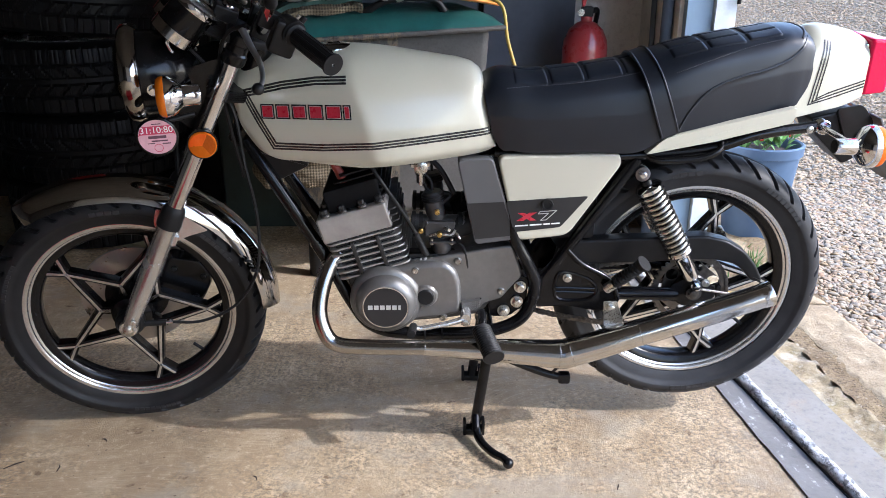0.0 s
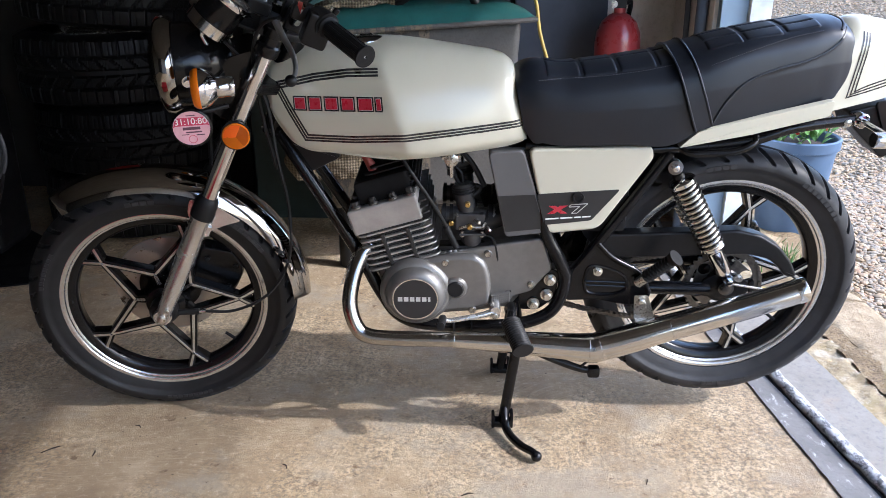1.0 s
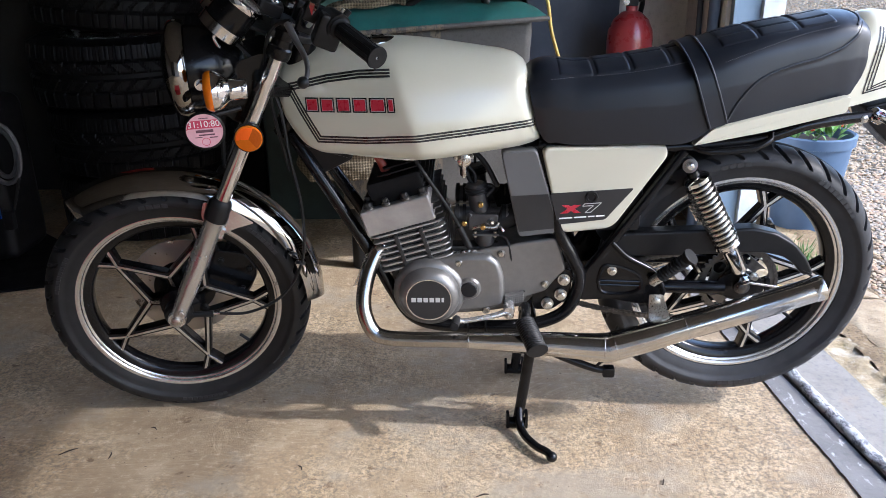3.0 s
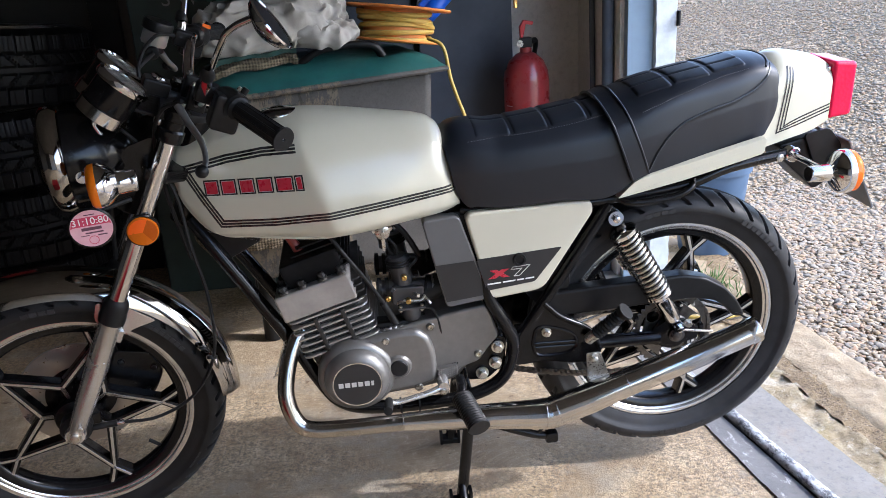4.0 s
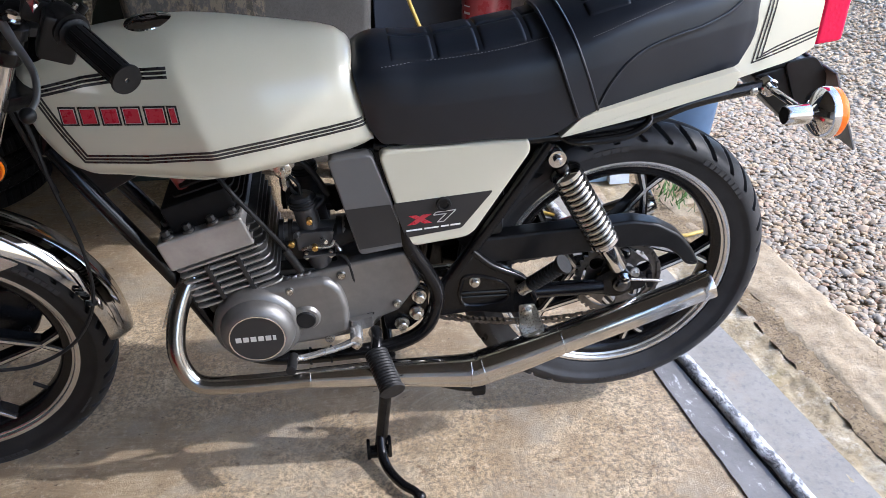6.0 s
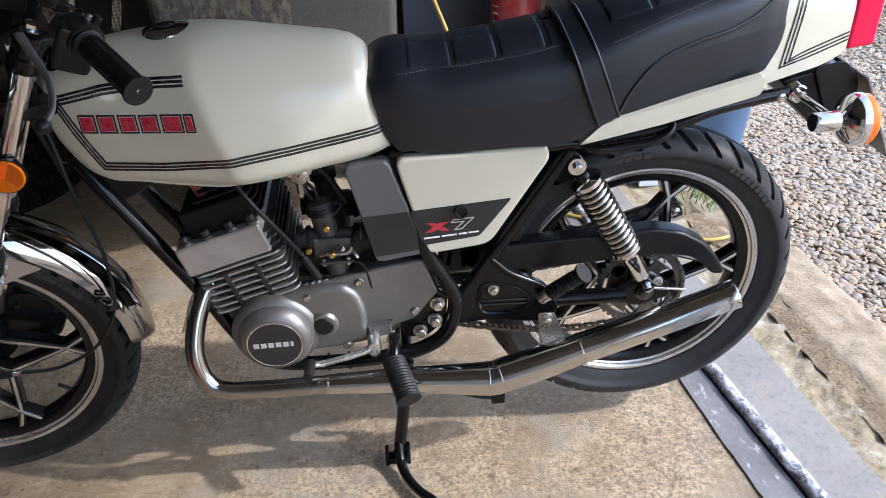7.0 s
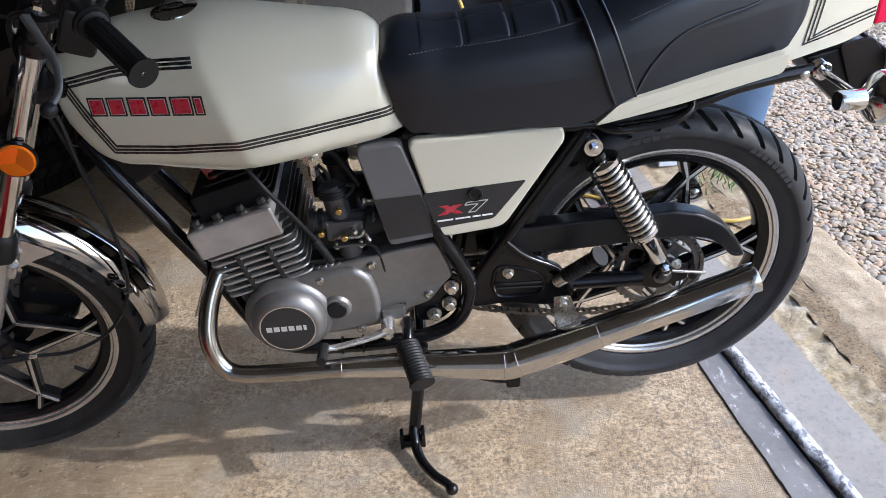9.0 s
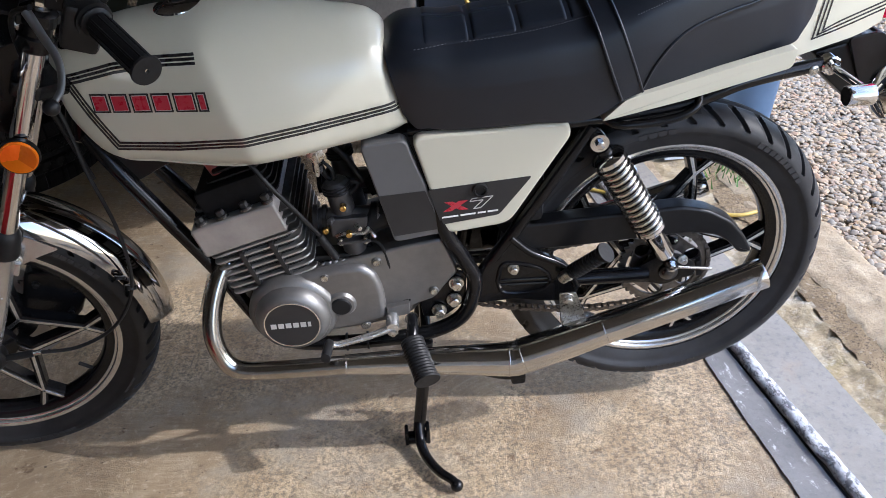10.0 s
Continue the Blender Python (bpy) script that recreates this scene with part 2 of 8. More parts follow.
col = c.mix(c.mix(worn, (0.25, 0.25, 0.25), c.ramp(grit, (0.42, 0.85), (0.52, 0.0))), col, (0.175, 0.15, 0.122))
pit = c.noise(52, 7, 0.78)
col = c.mix(c.mix(worn, (0.12, 0.12, 0.12), c.ramp(pit, (0.51, 0.0), (0.59, 0.75))), col, (0.165, 0.14, 0.112))
col = c.mix(c.ramp(pit, (0.37, 0.50), (0.45, 0.0)), col, (0.62, 0.555, 0.46))
col = c.mix(c.ramp(sand, (0.34, 0.30), (0.46, 0.0)), col, (0.25, 0.195, 0.135))
col = c.mix(c.ramp(sand, (0.56, 0.0), (0.68, 0.22)), col, (0.68, 0.61, 0.50))
col = c.mix(c.ramp(c.noise(3.1, 7, 0.7), (0.55, 0.0), (0.68, 0.60)), col, (0.225, 0.17, 0.115))
col = c.mix(c.ramp(c.noise(2.6, 6, 0.7, stretch=(1.0, 1.3, 1.0, 0.9)), (0.50, 0.0), (0.62, 0.65)), col, (0.335, 0.315, 0.285))
col = c.mix(c.ramp(c.noise(17, 5, 0.62), (0.64, 0.0), (0.70, 0.80)), col, (0.13, 0.085, 0.052))
col = c.mix(c.ramp(c.noise(62, 3, 0.6), (0.68, 0.0), (0.71, 0.90)), col, (0.11, 0.085, 0.06))
crack = c.ramp(c.noise(2.3, 6, 0.55, vec=curved), (0.497, 0.0), (0.500, 1.0), (0.503, 0.0))
crack = c.mix(c.ramp(c.noise(1.7, 2, 0.5), (0.55, 0.0), (0.62, 0.65)), (0, 0, 0), crack)
col = c.mix(crack, col, (0.16, 0.125, 0.09))
c.put(Base_Color=c.mix(1.0, col, (1.16, 1.08, 0.93), "MULTIPLY"), Roughness=c.ramp(grit, (0.3, 0.66), (0.8, 0.90)))
relief = c.mix(worn, c.mix(0.15, c.mix(0.55, grit, sand), sweep), c.mix(0.25, c.mix(0.65, grit, pit), sand))
CONCRETE = c.bump(relief, 1.0, 0.016).m

c = Mat("rough_cast_concrete_wall")
col = c.ramp(c.noise(2.5, 7, 0.7), (0.3, (0.05, 0.048, 0.046)), (0.7, (0.11, 0.105, 0.098)))
col = c.mix(c.ramp(c.noise(45, 6, 0.7), (0.45, 0.0), (0.75, 0.6)), col, (0.07, 0.066, 0.06))
c.put(Base_Color=col, Roughness=0.9)
WALL = c.bump(c.noise(45, 8, 0.7), 0.6, 0.006).m
# back wall concrete, darkened so the deep corner shade sits in its colour
c = Mat("shade_darkened_wall")
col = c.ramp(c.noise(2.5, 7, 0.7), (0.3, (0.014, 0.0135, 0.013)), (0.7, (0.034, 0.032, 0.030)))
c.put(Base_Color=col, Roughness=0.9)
SHADEWALL = c.bump(c.noise(45, 8, 0.7), 0.6, 0.006).m
# same concrete brightened; bounce light and haze by the doorway sit in the colour
c = Mat("brightened_cast_concrete_wall")
col = c.ramp(c.noise(3, 7, 0.7), (0.3, (0.60, 0.575, 0.535)), (0.7, (0.76, 0.73, 0.69)))
col = c.mix(c.ramp(c.noise(40, 6, 0.7), (0.50, 0.0), (0.75, 0.5)), col, (0.30, 0.285, 0.27))
c.put(Base_Color=col, Roughness=0.9)
LIFTEDWALL = c.bump(c.noise(40, 8, 0.7), 0.6, 0.006).m

c = Mat("weathered_concrete_strip")
col = c.ramp(c.noise(7, 7, 0.7), (0.3, (0.26, 0.19, 0.095)), (0.5, (0.38, 0.30, 0.175)), (0.68, (0.50, 0.44, 0.33)))
col = c.mix(c.ramp(c.noise(60, 6, 0.7), (0.45, 0.0), (0.75, 0.8)), col, (0.13, 0.10, 0.07))
col = c.mix(c.ramp(c.noise(6, 6, 0.65), (0.58, 0.0), (0.70, 0.6)), col, (0.24, 0.19, 0.07))
col = c.mix(c.ramp(c.noise(26, 8, 0.8), (0.54, 0.0), (0.60, 0.6)), col, (0.52, 0.46, 0.36))
c.put(Base_Color=col, Roughness=0.92)
RUBBLE = c.bump(c.noise(42, 8, 0.75), 0.9, 0.012).m

c = Mat("brown_grit")
col = c.ramp(c.noise(8, 8, 0.75), (0.3, (0.20, 0.138, 0.072)), (0.7, (0.40, 0.295, 0.165)))
col = c.mix(c.ramp(c.noise(110, 5, 0.7), (0.52, 0.0), (0.60, 0.8)), col, (0.11, 0.08, 0.05))
col = c.mix(c.ramp(c.noise(60, 5, 0.7), (0.60, 0.0), (0.66, 0.8)), col, (0.48, 0.40, 0.29))
c.put(Base_Color=col, Roughness=0.95)
DIRT = c.bump(c.noise(90, 8, 0.8), 1.0, 0.012).m

c = Mat("kerb_concrete")
col = c.ramp(c.noise(9, 7, 0.7), (0.3, (0.23, 0.168, 0.095)), (0.5, (0.37, 0.285, 0.175)), (0.7, (0.46, 0.375, 0.25)))
col = c.mix(c.ramp(c.noise(120, 4, 0.7), (0.5, 0.0), (0.75, 0.7)), col, (0.14, 0.115, 0.09))
c.put(Base_Color=col, Roughness=0.92)
KERB = c.bump(c.mix(0.5, c.noise(90, 6, 0.75), c.noise(22, 8, 0.75)), 0.8, 0.012).m

c = Mat("grey_threshold_rubber")
col = c.ramp(c.noise(6, 6, 0.6), (0.3, (0.135, 0.128, 0.118)), (0.7, (0.205, 0.195, 0.180)))
col = c.mix(c.ramp(c.noise(60, 7, 0.8, stretch=(1, 0.5, 1)), (0.590, 0.0), (0.615, 0.85)), col, (0.50, 0.49, 0.47))
col = c.mix(c.ramp(c.noise(90, 5, 0.7), (0.5, 0.0), (0.8, 0.5)), col, (0.08, 0.08, 0.08))
c.put(Base_Color=col, Roughness=0.7)
THRESHOLD = c.bump(c.noise(60, 6, 0.7), 0.4, 0.003).m

c = Mat("smooth_grey_outer_strip")
col = c.ramp(c.noise(5, 7, 0.7), (0.3, (0.195, 0.178, 0.150)), (0.7, (0.285, 0.262, 0.225)))
col = c.mix(c.ramp(c.noise(9, 4, 0.6), (0.60, 0.0), (0.72, 0.4)), col, (0.30, 0.22, 0.15))
col = c.mix(c.ramp(c.noise(70, 5, 0.7), (0.52, 0.0), (0.66, 0.5)), col, (0.12, 0.12, 0.12))
c.put(Base_Color=col, Roughness=0.75)
OUTERSTRIP = c.bump(c.noise(40, 6, 0.7), 0.4, 0.004).m

c = Mat("chipped_white_paint_on_steel")
chip = c.ramp(c.noise(48, 9, 0.84, stretch=(1.0, 0.6, 1.0)), (0.50, 0.0), (0.54, 1.0))
c.put(Base_Color=c.mix(chip, c.ramp(c.noise(50, 6, 0.75), (0.4, (0.42, 0.42, 0.41)), (0.6, (0.66, 0.67, 0.67))), (0.13, 0.13, 0.13)), Roughness=0.6)
CHIPPED = c.bump(chip, 0.6, 0.002).m

c = Mat("pebble_stone")
r = c.island()
col = c.ramp(r, (0.0, (0.27, 0.275, 0.28)), (0.12, (0.45, 0.37, 0.265)), (0.24, (0.235, 0.24, 0.245)), (0.36, (0.37, 0.25, 0.185)), (0.5, (0.43, 0.39, 0.335)), (0.62, (0.31, 0.315, 0.32)), (0.74, (0.36, 0.325, 0.285)), (0.86, (0.40, 0.305, 0.20)), (1.0, (0.22, 0.18, 0.145)))
col = c.mix(c.ramp(c.noise(90, 5, 0.7), (0.4, 0.0), (0.75, 0.45)), col, (0.38, 0.335, 0.28))
col = c.mix(1.0, c.mix(0.18, col, (0.315, 0.28, 0.235)), (0.90, 0.825, 0.70), "MULTIPLY")
c.put(Base_Color=col, Roughness=0.8)
c.put(Specular_IOR_Level=0.15)
PEBBLE = c.bump(c.noise(160, 5, 0.6), 0.3, 0.002).m

c = Mat("gravel_bed")
cell = c.voronoi(34, out="Color")
sep = c.t.nodes.new("ShaderNodeSeparateColor")
c.t.links.new(cell, sep.inputs[0])
col = c.ramp(sep.outputs[0], (0.0, (0.24, 0.20, 0.155)), (0.25, (0.39, 0.32, 0.235)), (0.5, (0.27, 0.245, 0.215)), (0.75, (0.42, 0.37, 0.30)), (1.0, (0.32, 0.25, 0.18)))
edge = c.voronoi(34, "DISTANCE_TO_EDGE")
col = c.mix(c.ramp(edge, (0.0, 1.0), (0.10, 0.0)), col, (0.30, 0.265, 0.22))
c.put(Base_Color=c.mix(1.0, col, (1.18, 1.07, 0.88), "MULTIPLY"), Roughness=0.85)
c.put(Specular_IOR_Level=0.1)
GRAVELBED = c.bump(c.ramp(edge, (0.0, 0.0), (0.25, 1.0)), 0.5, 0.008).m

c = Mat("painted_grey_bin_plastic")
col = c.ramp(c.noise(4, 6, 0.65), (0.3, (0.052, 0.050, 0.047)), (0.7, (0.088, 0.084, 0.078)))
col = c.mix(c.ramp(c.noise(130, 5, 0.7), (0.45, 0.0), (0.7, 0.7)), col, (0.045, 0.042, 0.038))
split_ = c.t.nodes.new("ShaderNodeSeparateXYZ")
c.t.links.new(c.tc, split_.inputs[0])
shift = c.t.nodes.new("ShaderNodeMath")
shift.operation = "ADD"
c.t.links.new(split_.outputs[0], shift.inputs[0])
shift.inputs[1].default_value = 1.0
crust = c.ramp(shift.outputs[0], (0.690, 1.0), (0.694, 0.0))
peel = c.ramp(c.noise(38, 7, 0.8, stretch=(1.0, 1.0, 0.45)), (0.47, 0.0), (0.53, 1.0))
col = c.mix(c.mix(crust, (0, 0, 0), peel), col, (0.155, 0.128, 0.09))
col = c.mix(c.mix(crust, (0, 0, 0), c.ramp(c.noise(45, 7, 0.8, stretch=(1.0, 1.0, 0.3)), (0.40, 0.8), (0.46, 0.0))), col, (0.025, 0.022, 0.018))
c.put(Base_Color=col, Roughness=0.65)
BINGREY = c.bump(c.noise(70, 6, 0.7), 0.4, 0.003).m


# ---- mesh helpers ----
def finish(bm, name, mat, smooth=40):
    me = bpy.data.meshes.new(name)
    bm.normal_update()
    flat = bm.faces.layers.int.get("flat")
    flags = [not (flat and f[flat]) for f in bm.faces]
    broad = []
    if flat and smooth and len(bm.faces) < 3000 and not all(flags) and any(flags):
        # rims take the normal of the broad face that they run into, so that no line shows between them
        lim = math.cos(radians(smooth))
        for f in bm.faces:
            for lp in f.loops:
                if f[flat]:
                    broad.append(f.normal[:])
                    continue
                near = [g for g in lp.vert.link_faces if g[flat] and g.normal.dot(f.normal) > 0.55]
                if near:
                    broad.append(near[0].normal[:])
                else:
                    s = sum((g.normal * g.calc_area() for g in lp.vert.link_faces if g.normal.dot(f.normal) > lim), Vector((0, 0, 0)))
                    broad.append((s.normalized() if s.length > 1e-9 else f.normal)[:])
    bm.to_mesh(me)
    bm.free()
    me.materials.append(mat)
    if broad:
        me.polygons.foreach_set("use_smooth", [True] * len(me.polygons))
        me.normals_split_custom_set(broad)
    elif smooth:
        me.polygons.foreach_set("use_smooth", flags)
        me.set_sharp_from_angle(angle=radians(smooth))
    return me


def part(name, bm, mat, parent, label="", smooth=40):
    """Links a bmesh as one mesh object under a thing or under a part."""
    ob = new(name, finish(bm, name, mat, smooth))
    ob.parent = parent
    return tagged(ob, label)


def shared(name, me, parent, m, label=""):
    """One more object on an existing mesh, at the pose m."""
    ob = new(name, me)
    ob.parent = parent
    ob.matrix_basis = m
    return tagged(ob, label)


def thing(name, label, category, m=None, group="", kind=""):
    ob = new(name)
    ob.empty_display_size = 0.1
    if m is not None:
        ob.matrix_world = m
    return tagged(ob, label, category, group, kind)


def solid(name, bm, mat, label, category="", group="", kind="", m=None, smooth=40):
    ob = new(name, finish(bm, name, mat, smooth))
    if m is not None:
        ob.matrix_world = m
    return tagged(ob, label, category, group, kind)


def level(bm):
    """Marks broad faces along the axes, which stay flat while the rims round them are shaded smooth."""
    layer = bm.faces.layers.int.get("flat") or bm.faces.layers.int.new("flat")
    bm.normal_update()
    for f in bm.faces:
        if max(abs(k) for k in f.normal) > 0.9999:
            f[layer] = 1
    return bm


def box(x0, x1, y0, y1, z0, z1, bevel=0.0, bm=None, seg=2):
    bm = bm or bmesh.new()
    vs = bmesh.ops.create_cube(bm, size=1.0)["verts"]
    for v in vs:
        v.co = Vector(((x0 + x1) / 2 + v.co.x * (x1 - x0), (y0 + y1) / 2 + v.co.y * (y1 - y0), (z0 + z1) / 2 + v.co.z * (z1 - z0)))
    if bevel:
        es = list({e for v in vs for e in v.link_edges})
        bmesh.ops.bevel(bm, geom=es, offset=bevel, segments=seg, affect="EDGES", profile=0.5)
    return level(bm)


def plate(poly, y0, y1, bevel=0.0, bm=None, seg=2, plane="xz"):
    """A polygon in the xz plane (or xy), thick from y0 to y1 (or z), with rounded rims."""
    bm = bm or bmesh.new()
    at = (lambda p, d: Vector((p[0], d, p[1]))) if plane == "xz" else (lambda p, d: Vector((p[0], p[1], d)))
    a = [bm.verts.new(at(p, y0)) for p in poly]
    b = [bm.verts.new(at(p, y1)) for p in poly]
    fa, fb = bm.faces.new(a), bm.faces.new(b[::-1])
    n = len(poly)
    fs = [fa, fb] + [bm.faces.new((a[(i + 1) % n], a[i], b[i], b[(i + 1) % n])) for i in range(n)]
    bmesh.ops.recalc_face_normals(bm, faces=fs)
    if bevel:
        bmesh.ops.bevel(bm, geom=list(set(fa.edges) | set(fb.edges)), offset=bevel, segments=seg, affect="EDGES", profile=0.5)
    return level(bm)


def rounded(poly, r, n=4):
    """A polygon with its corners rounded."""
    out = []
    for i, p in enumerate(poly):
        p, a, b = Vector(p), Vector(poly[i - 1]), Vector(poly[(i + 1) % len(poly)])
        da, db = (a - p), (b - p)
        k = min(r, da.length * 0.45, db.length * 0.45)
        s, e = p + da.normalized() * k, p + db.normalized() * k
        for j in range(n + 1):
            t = j / n
            q = s * (1 - t) ** 2 + p * 2 * t * (1 - t) + e * t * t
            out.append((q.x, q.y))
    return out


def spline(pts, n=8):
    """A smooth line through points (Catmull-Rom)."""
    P = [Vector(p) for p in pts]
    P = [P[0] * 2 - P[1]] + P + [P[-1] * 2 - P[-2]]
    out = []
    for i in range(1, len(P) - 2):
        for j in range(n):
            t = j / n
            a, b, c_, d = P[i - 1], P[i], P[i + 1], P[i + 2]
            out.append(0.5 * ((2 * b) + (c_ - a) * t + (2 * a - 5 * b + 4 * c_ - d) * t * t + (3 * b - a - 3 * c_ + d) * t ** 3))
    out.append(P[-2])
    return out


def tube(pts, r, n=12, smooth=8, bm=None, caps=True):
    """A round bar along points; r: one radius, or one for each point."""
    bm = bm or bmesh.new()
    rs = r if isinstance(r, (list, tuple)) else [r] * len(pts)
    if smooth:
        line = spline(pts, smooth)
        rs = [float(q) for q in np.interp(np.linspace(0, len(pts) - 1, len(line)), range(len(pts)), rs)]
    else:
        line = [Vector(p) for p in pts]
    rings, side = [], None
    for i, p in enumerate(line):
        d = (line[min(i + 1, len(line) - 1)] - line[max(i - 1, 0)]).normalized()
        if side is None:
            side = d.orthogonal().normalized()
        side = (side - d * side.dot(d)).normalized()
        up = d.cross(side)
        rings.append([bm.verts.new(p + rs[i] * (math.cos(a) * side + math.sin(a) * up)) for a in [2 * math.pi * k / n for k in range(n)]])
    for a, b in zip(rings, rings[1:]):
        for k in range(n):
            bm.faces.new((a[k], a[(k + 1) % n], b[(k + 1) % n], b[k]))
    if caps:
        bm.faces.new(rings[0][::-1])
        bm.faces.new(rings[-1])
    return bm


def lathe(profile, n=48, m=None, bm=None, closed=False):
    """Turns a profile of (radius, height) round the z axis, then poses it by m."""
    bm = bm or bmesh.new()
    m = m or Matrix()
    rings = []
    for r, h in profile:
        if r < 1e-6:
            rings.append([bm.verts.new(m @ Vector((0, 0, h)))])
        else:
            rings.append([bm.verts.new(m @ Vector((r * math.cos(2 * math.pi * k / n), r * math.sin(2 * math.pi * k / n), h))) for k in range(n)])
    pairs = list(zip(rings, rings[1:])) + ([(rings[-1], rings[0])] if closed else [])
    fs = []
    for a, b in pairs:
        for k in range(n):
            k2 = (k + 1) % n
            if len(a) == 1 and len(b) == 1:
                continue
            if len(a) == 1:
                fs.append(bm.faces.new((a[0], b[k2], b[k])))
            elif len(b) == 1:
                fs.append(bm.faces.new((a[k], a[k2], b[0])))
            else:
                fs.append(bm.faces.new((a[k], a[k2], b[k2], b[k])))
    bmesh.ops.recalc_face_normals(bm, faces=fs)
    return bm


def aim(p, d):
    """A pose at p whose z axis points along d."""
    return Matrix.Translation(p) @ Vector(d).to_track_quat("Z", "Y").to_matrix().to_4x4()


def rod(a, b, r, n=14, bm=None, bevel=0.15):
    """A round bar from a to b with softened ends."""
    a, b = Vector(a), Vector(b)
    h, e = (b - a).length, r * bevel
    return lathe([(0, 0), (r - e, 0), (r, e), (r, h - e), (r - e, h), (0, h)], n, aim(a, b - a), bm)


def bolt(p, d, r, h, bm=None):
    """A hexagon bolt head with a washer."""
    bm = bm or bmesh.new()
    lathe([(0, 0), (r * 1.35, 0), (r * 1.35, h * 0.25), (0, h * 0.25)], 16, aim(p, d), bm)
    lathe([(0, h * 0.2), (r, h * 0.2), (r, h * 0.9), (r * 0.8, h), (0, h)], 6, aim(p, d), bm)
    return bm


def grid_mesh(fn, nu, nv, bm=None, close_u=False):
    """A sheet of quads over fn(u, v), u and v from 0 to 1."""
    bm = bm or bmesh.new()
    vs = [[bm.verts.new(fn(i / nu, j / nv)) for j in range(nv + 1)] for i in range(nu if close_u else nu + 1)]
    for i in range(nu):
        a, b = vs[i], vs[(i + 1) % len(vs)]
        for j in range(nv):
            bm.faces.new((a[j], b[j], b[j + 1], a[j + 1]))
    return bm


def curve_of(*pts):
    """A smooth function through points (x, value)."""
    xs, ys = np.array([p[0] for p in pts]), np.array([p[1] for p in pts])
    d = np.gradient(ys, xs)

    def f(x):
        x = min(max(x, xs[0]), xs[-1])
        i = min(max(int(np.searchsorted(xs, x)) - 1, 0), len(xs) - 2)
        h = xs[i + 1] - xs[i]
        t = (x - xs[i]) / h
        return float(ys[i] * (1 + 2 * t) * (1 - t) ** 2 + d[i] * h * t * (1 - t) ** 2 + ys[i + 1] * t * t * (3 - 2 * t) + d[i + 1] * h * t * t * (t - 1))

    return f


# ---- the setting: garage, doorway, threshold, gravel yard ----
def slab(name, x0, x1, y0, y1, z0, z1, mat, label, bevel=0.0):
    return solid(name, box(x0, x1, y0, y1, z0, z1, bevel), mat, label, kind="structure", smooth=30)


def spread(y, k):
    """The strips of the doorway fan out a little along their length."""
    return -k * min(max(y, -0.9), 0.9)


def uneven(x0, x1, y0, y1, z, step, amp, freq, mat, name, label, edge=0.0, fan=(0.0, 0.0)):
    """A ground sheet with gentle real relief and ragged long edges."""
    nx, ny = max(2, int((x1 - x0) / step)), max(2, int((y1 - y0) / step))

    def at(u, v):
        x, y = x0 + (x1 - x0) * u, y0 + (y1 - y0) * v
        if edge and (u < 0.001 or u > 0.999):
            x += edge * (noise.noise(Vector((x * 3, y * 9, 4.0))) + 0.5 * noise.noise(Vector((x, y * 31, 2.0))))
        x += spread(y, fan[0] + (fan[1] - fan[0]) * u)
        return Vector((x, y, z + amp * (noise.noise(Vector((x * freq, y * freq, 1.3))) + 0.5 * noise.noise(Vector((x * freq * 2.7, y * freq * 2.7, 7.1))))))

    return solid(name, grid_mesh(at, nx, ny), mat, label, kind="structure")


# the doorway runs across the back of the motorcycle; SKEW is the small turn of its line
SKEW = pose(0.815, 0, 0, 0, 0, 5.0)


def skewed(ob):
    ob.matrix_world = SKEW
    return ob


floor = slab("floor", -4.2, 0.95, -4.6, 1.75, -0.12, 0.0, CONCRETE, "pale trowelled concrete garage floor with brown stains")
skewed(uneven(-0.010, 0.10, -4.0, 1.35, 0.004, 0.02, 0.0012, 20, THRESHOLD, "threshold_strip", "worn grey rubber threshold strip with paint flecks", 0.004, (0.035, 0.075)))
ridge = tube([(0.080 + 0.003 * math.sin(k * 0.9) + spread(-4.0 + k * 0.2, 0.075), -4.0 + k * 0.2, 0.014) for k in range(27)], 0.017, 12, 14)
for v in ridge.verts:
    v.co.x += 0.004 * noise.noise(v.co * 30)
    v.co.z = max(0.0, v.co.z * 0.72 + 0.004 * noise.noise(v.co * 24 + Vector((3, 1, 5))) + 0.002 * noise.noise(v.co * 90))
skewed(solid("threshold_ridge", ridge, CHIPPED, "raised steel door ridge in flaking white paint", kind="structure"))
gap = tube([(0.058 + spread(-4.0 + k * 0.2, 0.075) + 0.0015 * math.sin(k * 1.7), -4.0 + k * 0.2, 0.0035) for k in range(27)], 0.0028, 8, 6)
skewed(solid("door_seal", gap, RUBBER, "black rubber door seal lying along the ridge", kind="structure"))
skewed(uneven(0.09, 0.235, -4.0, 1.35, 0.003, 0.02, 0.0012, 16, OUTERSTRIP, "outer_threshold_strip", "smooth grey outer threshold strip", 0.003, (0.075, 0.045)))
skewed(uneven(0.205, 0.335, -4.0, 3.0, -0.005, 0.010, 0.010, 19, RUBBLE, "broken_concrete_strip", "crumbling mossy concrete strip outside the door", 0.008))
skewed(uneven(0.325, 0.41, -4.0, 3.0, -0.002, 0.012, 0.008, 22, DIRT, "dirt_channel", "channel of brown dirt and grit", 0.008))
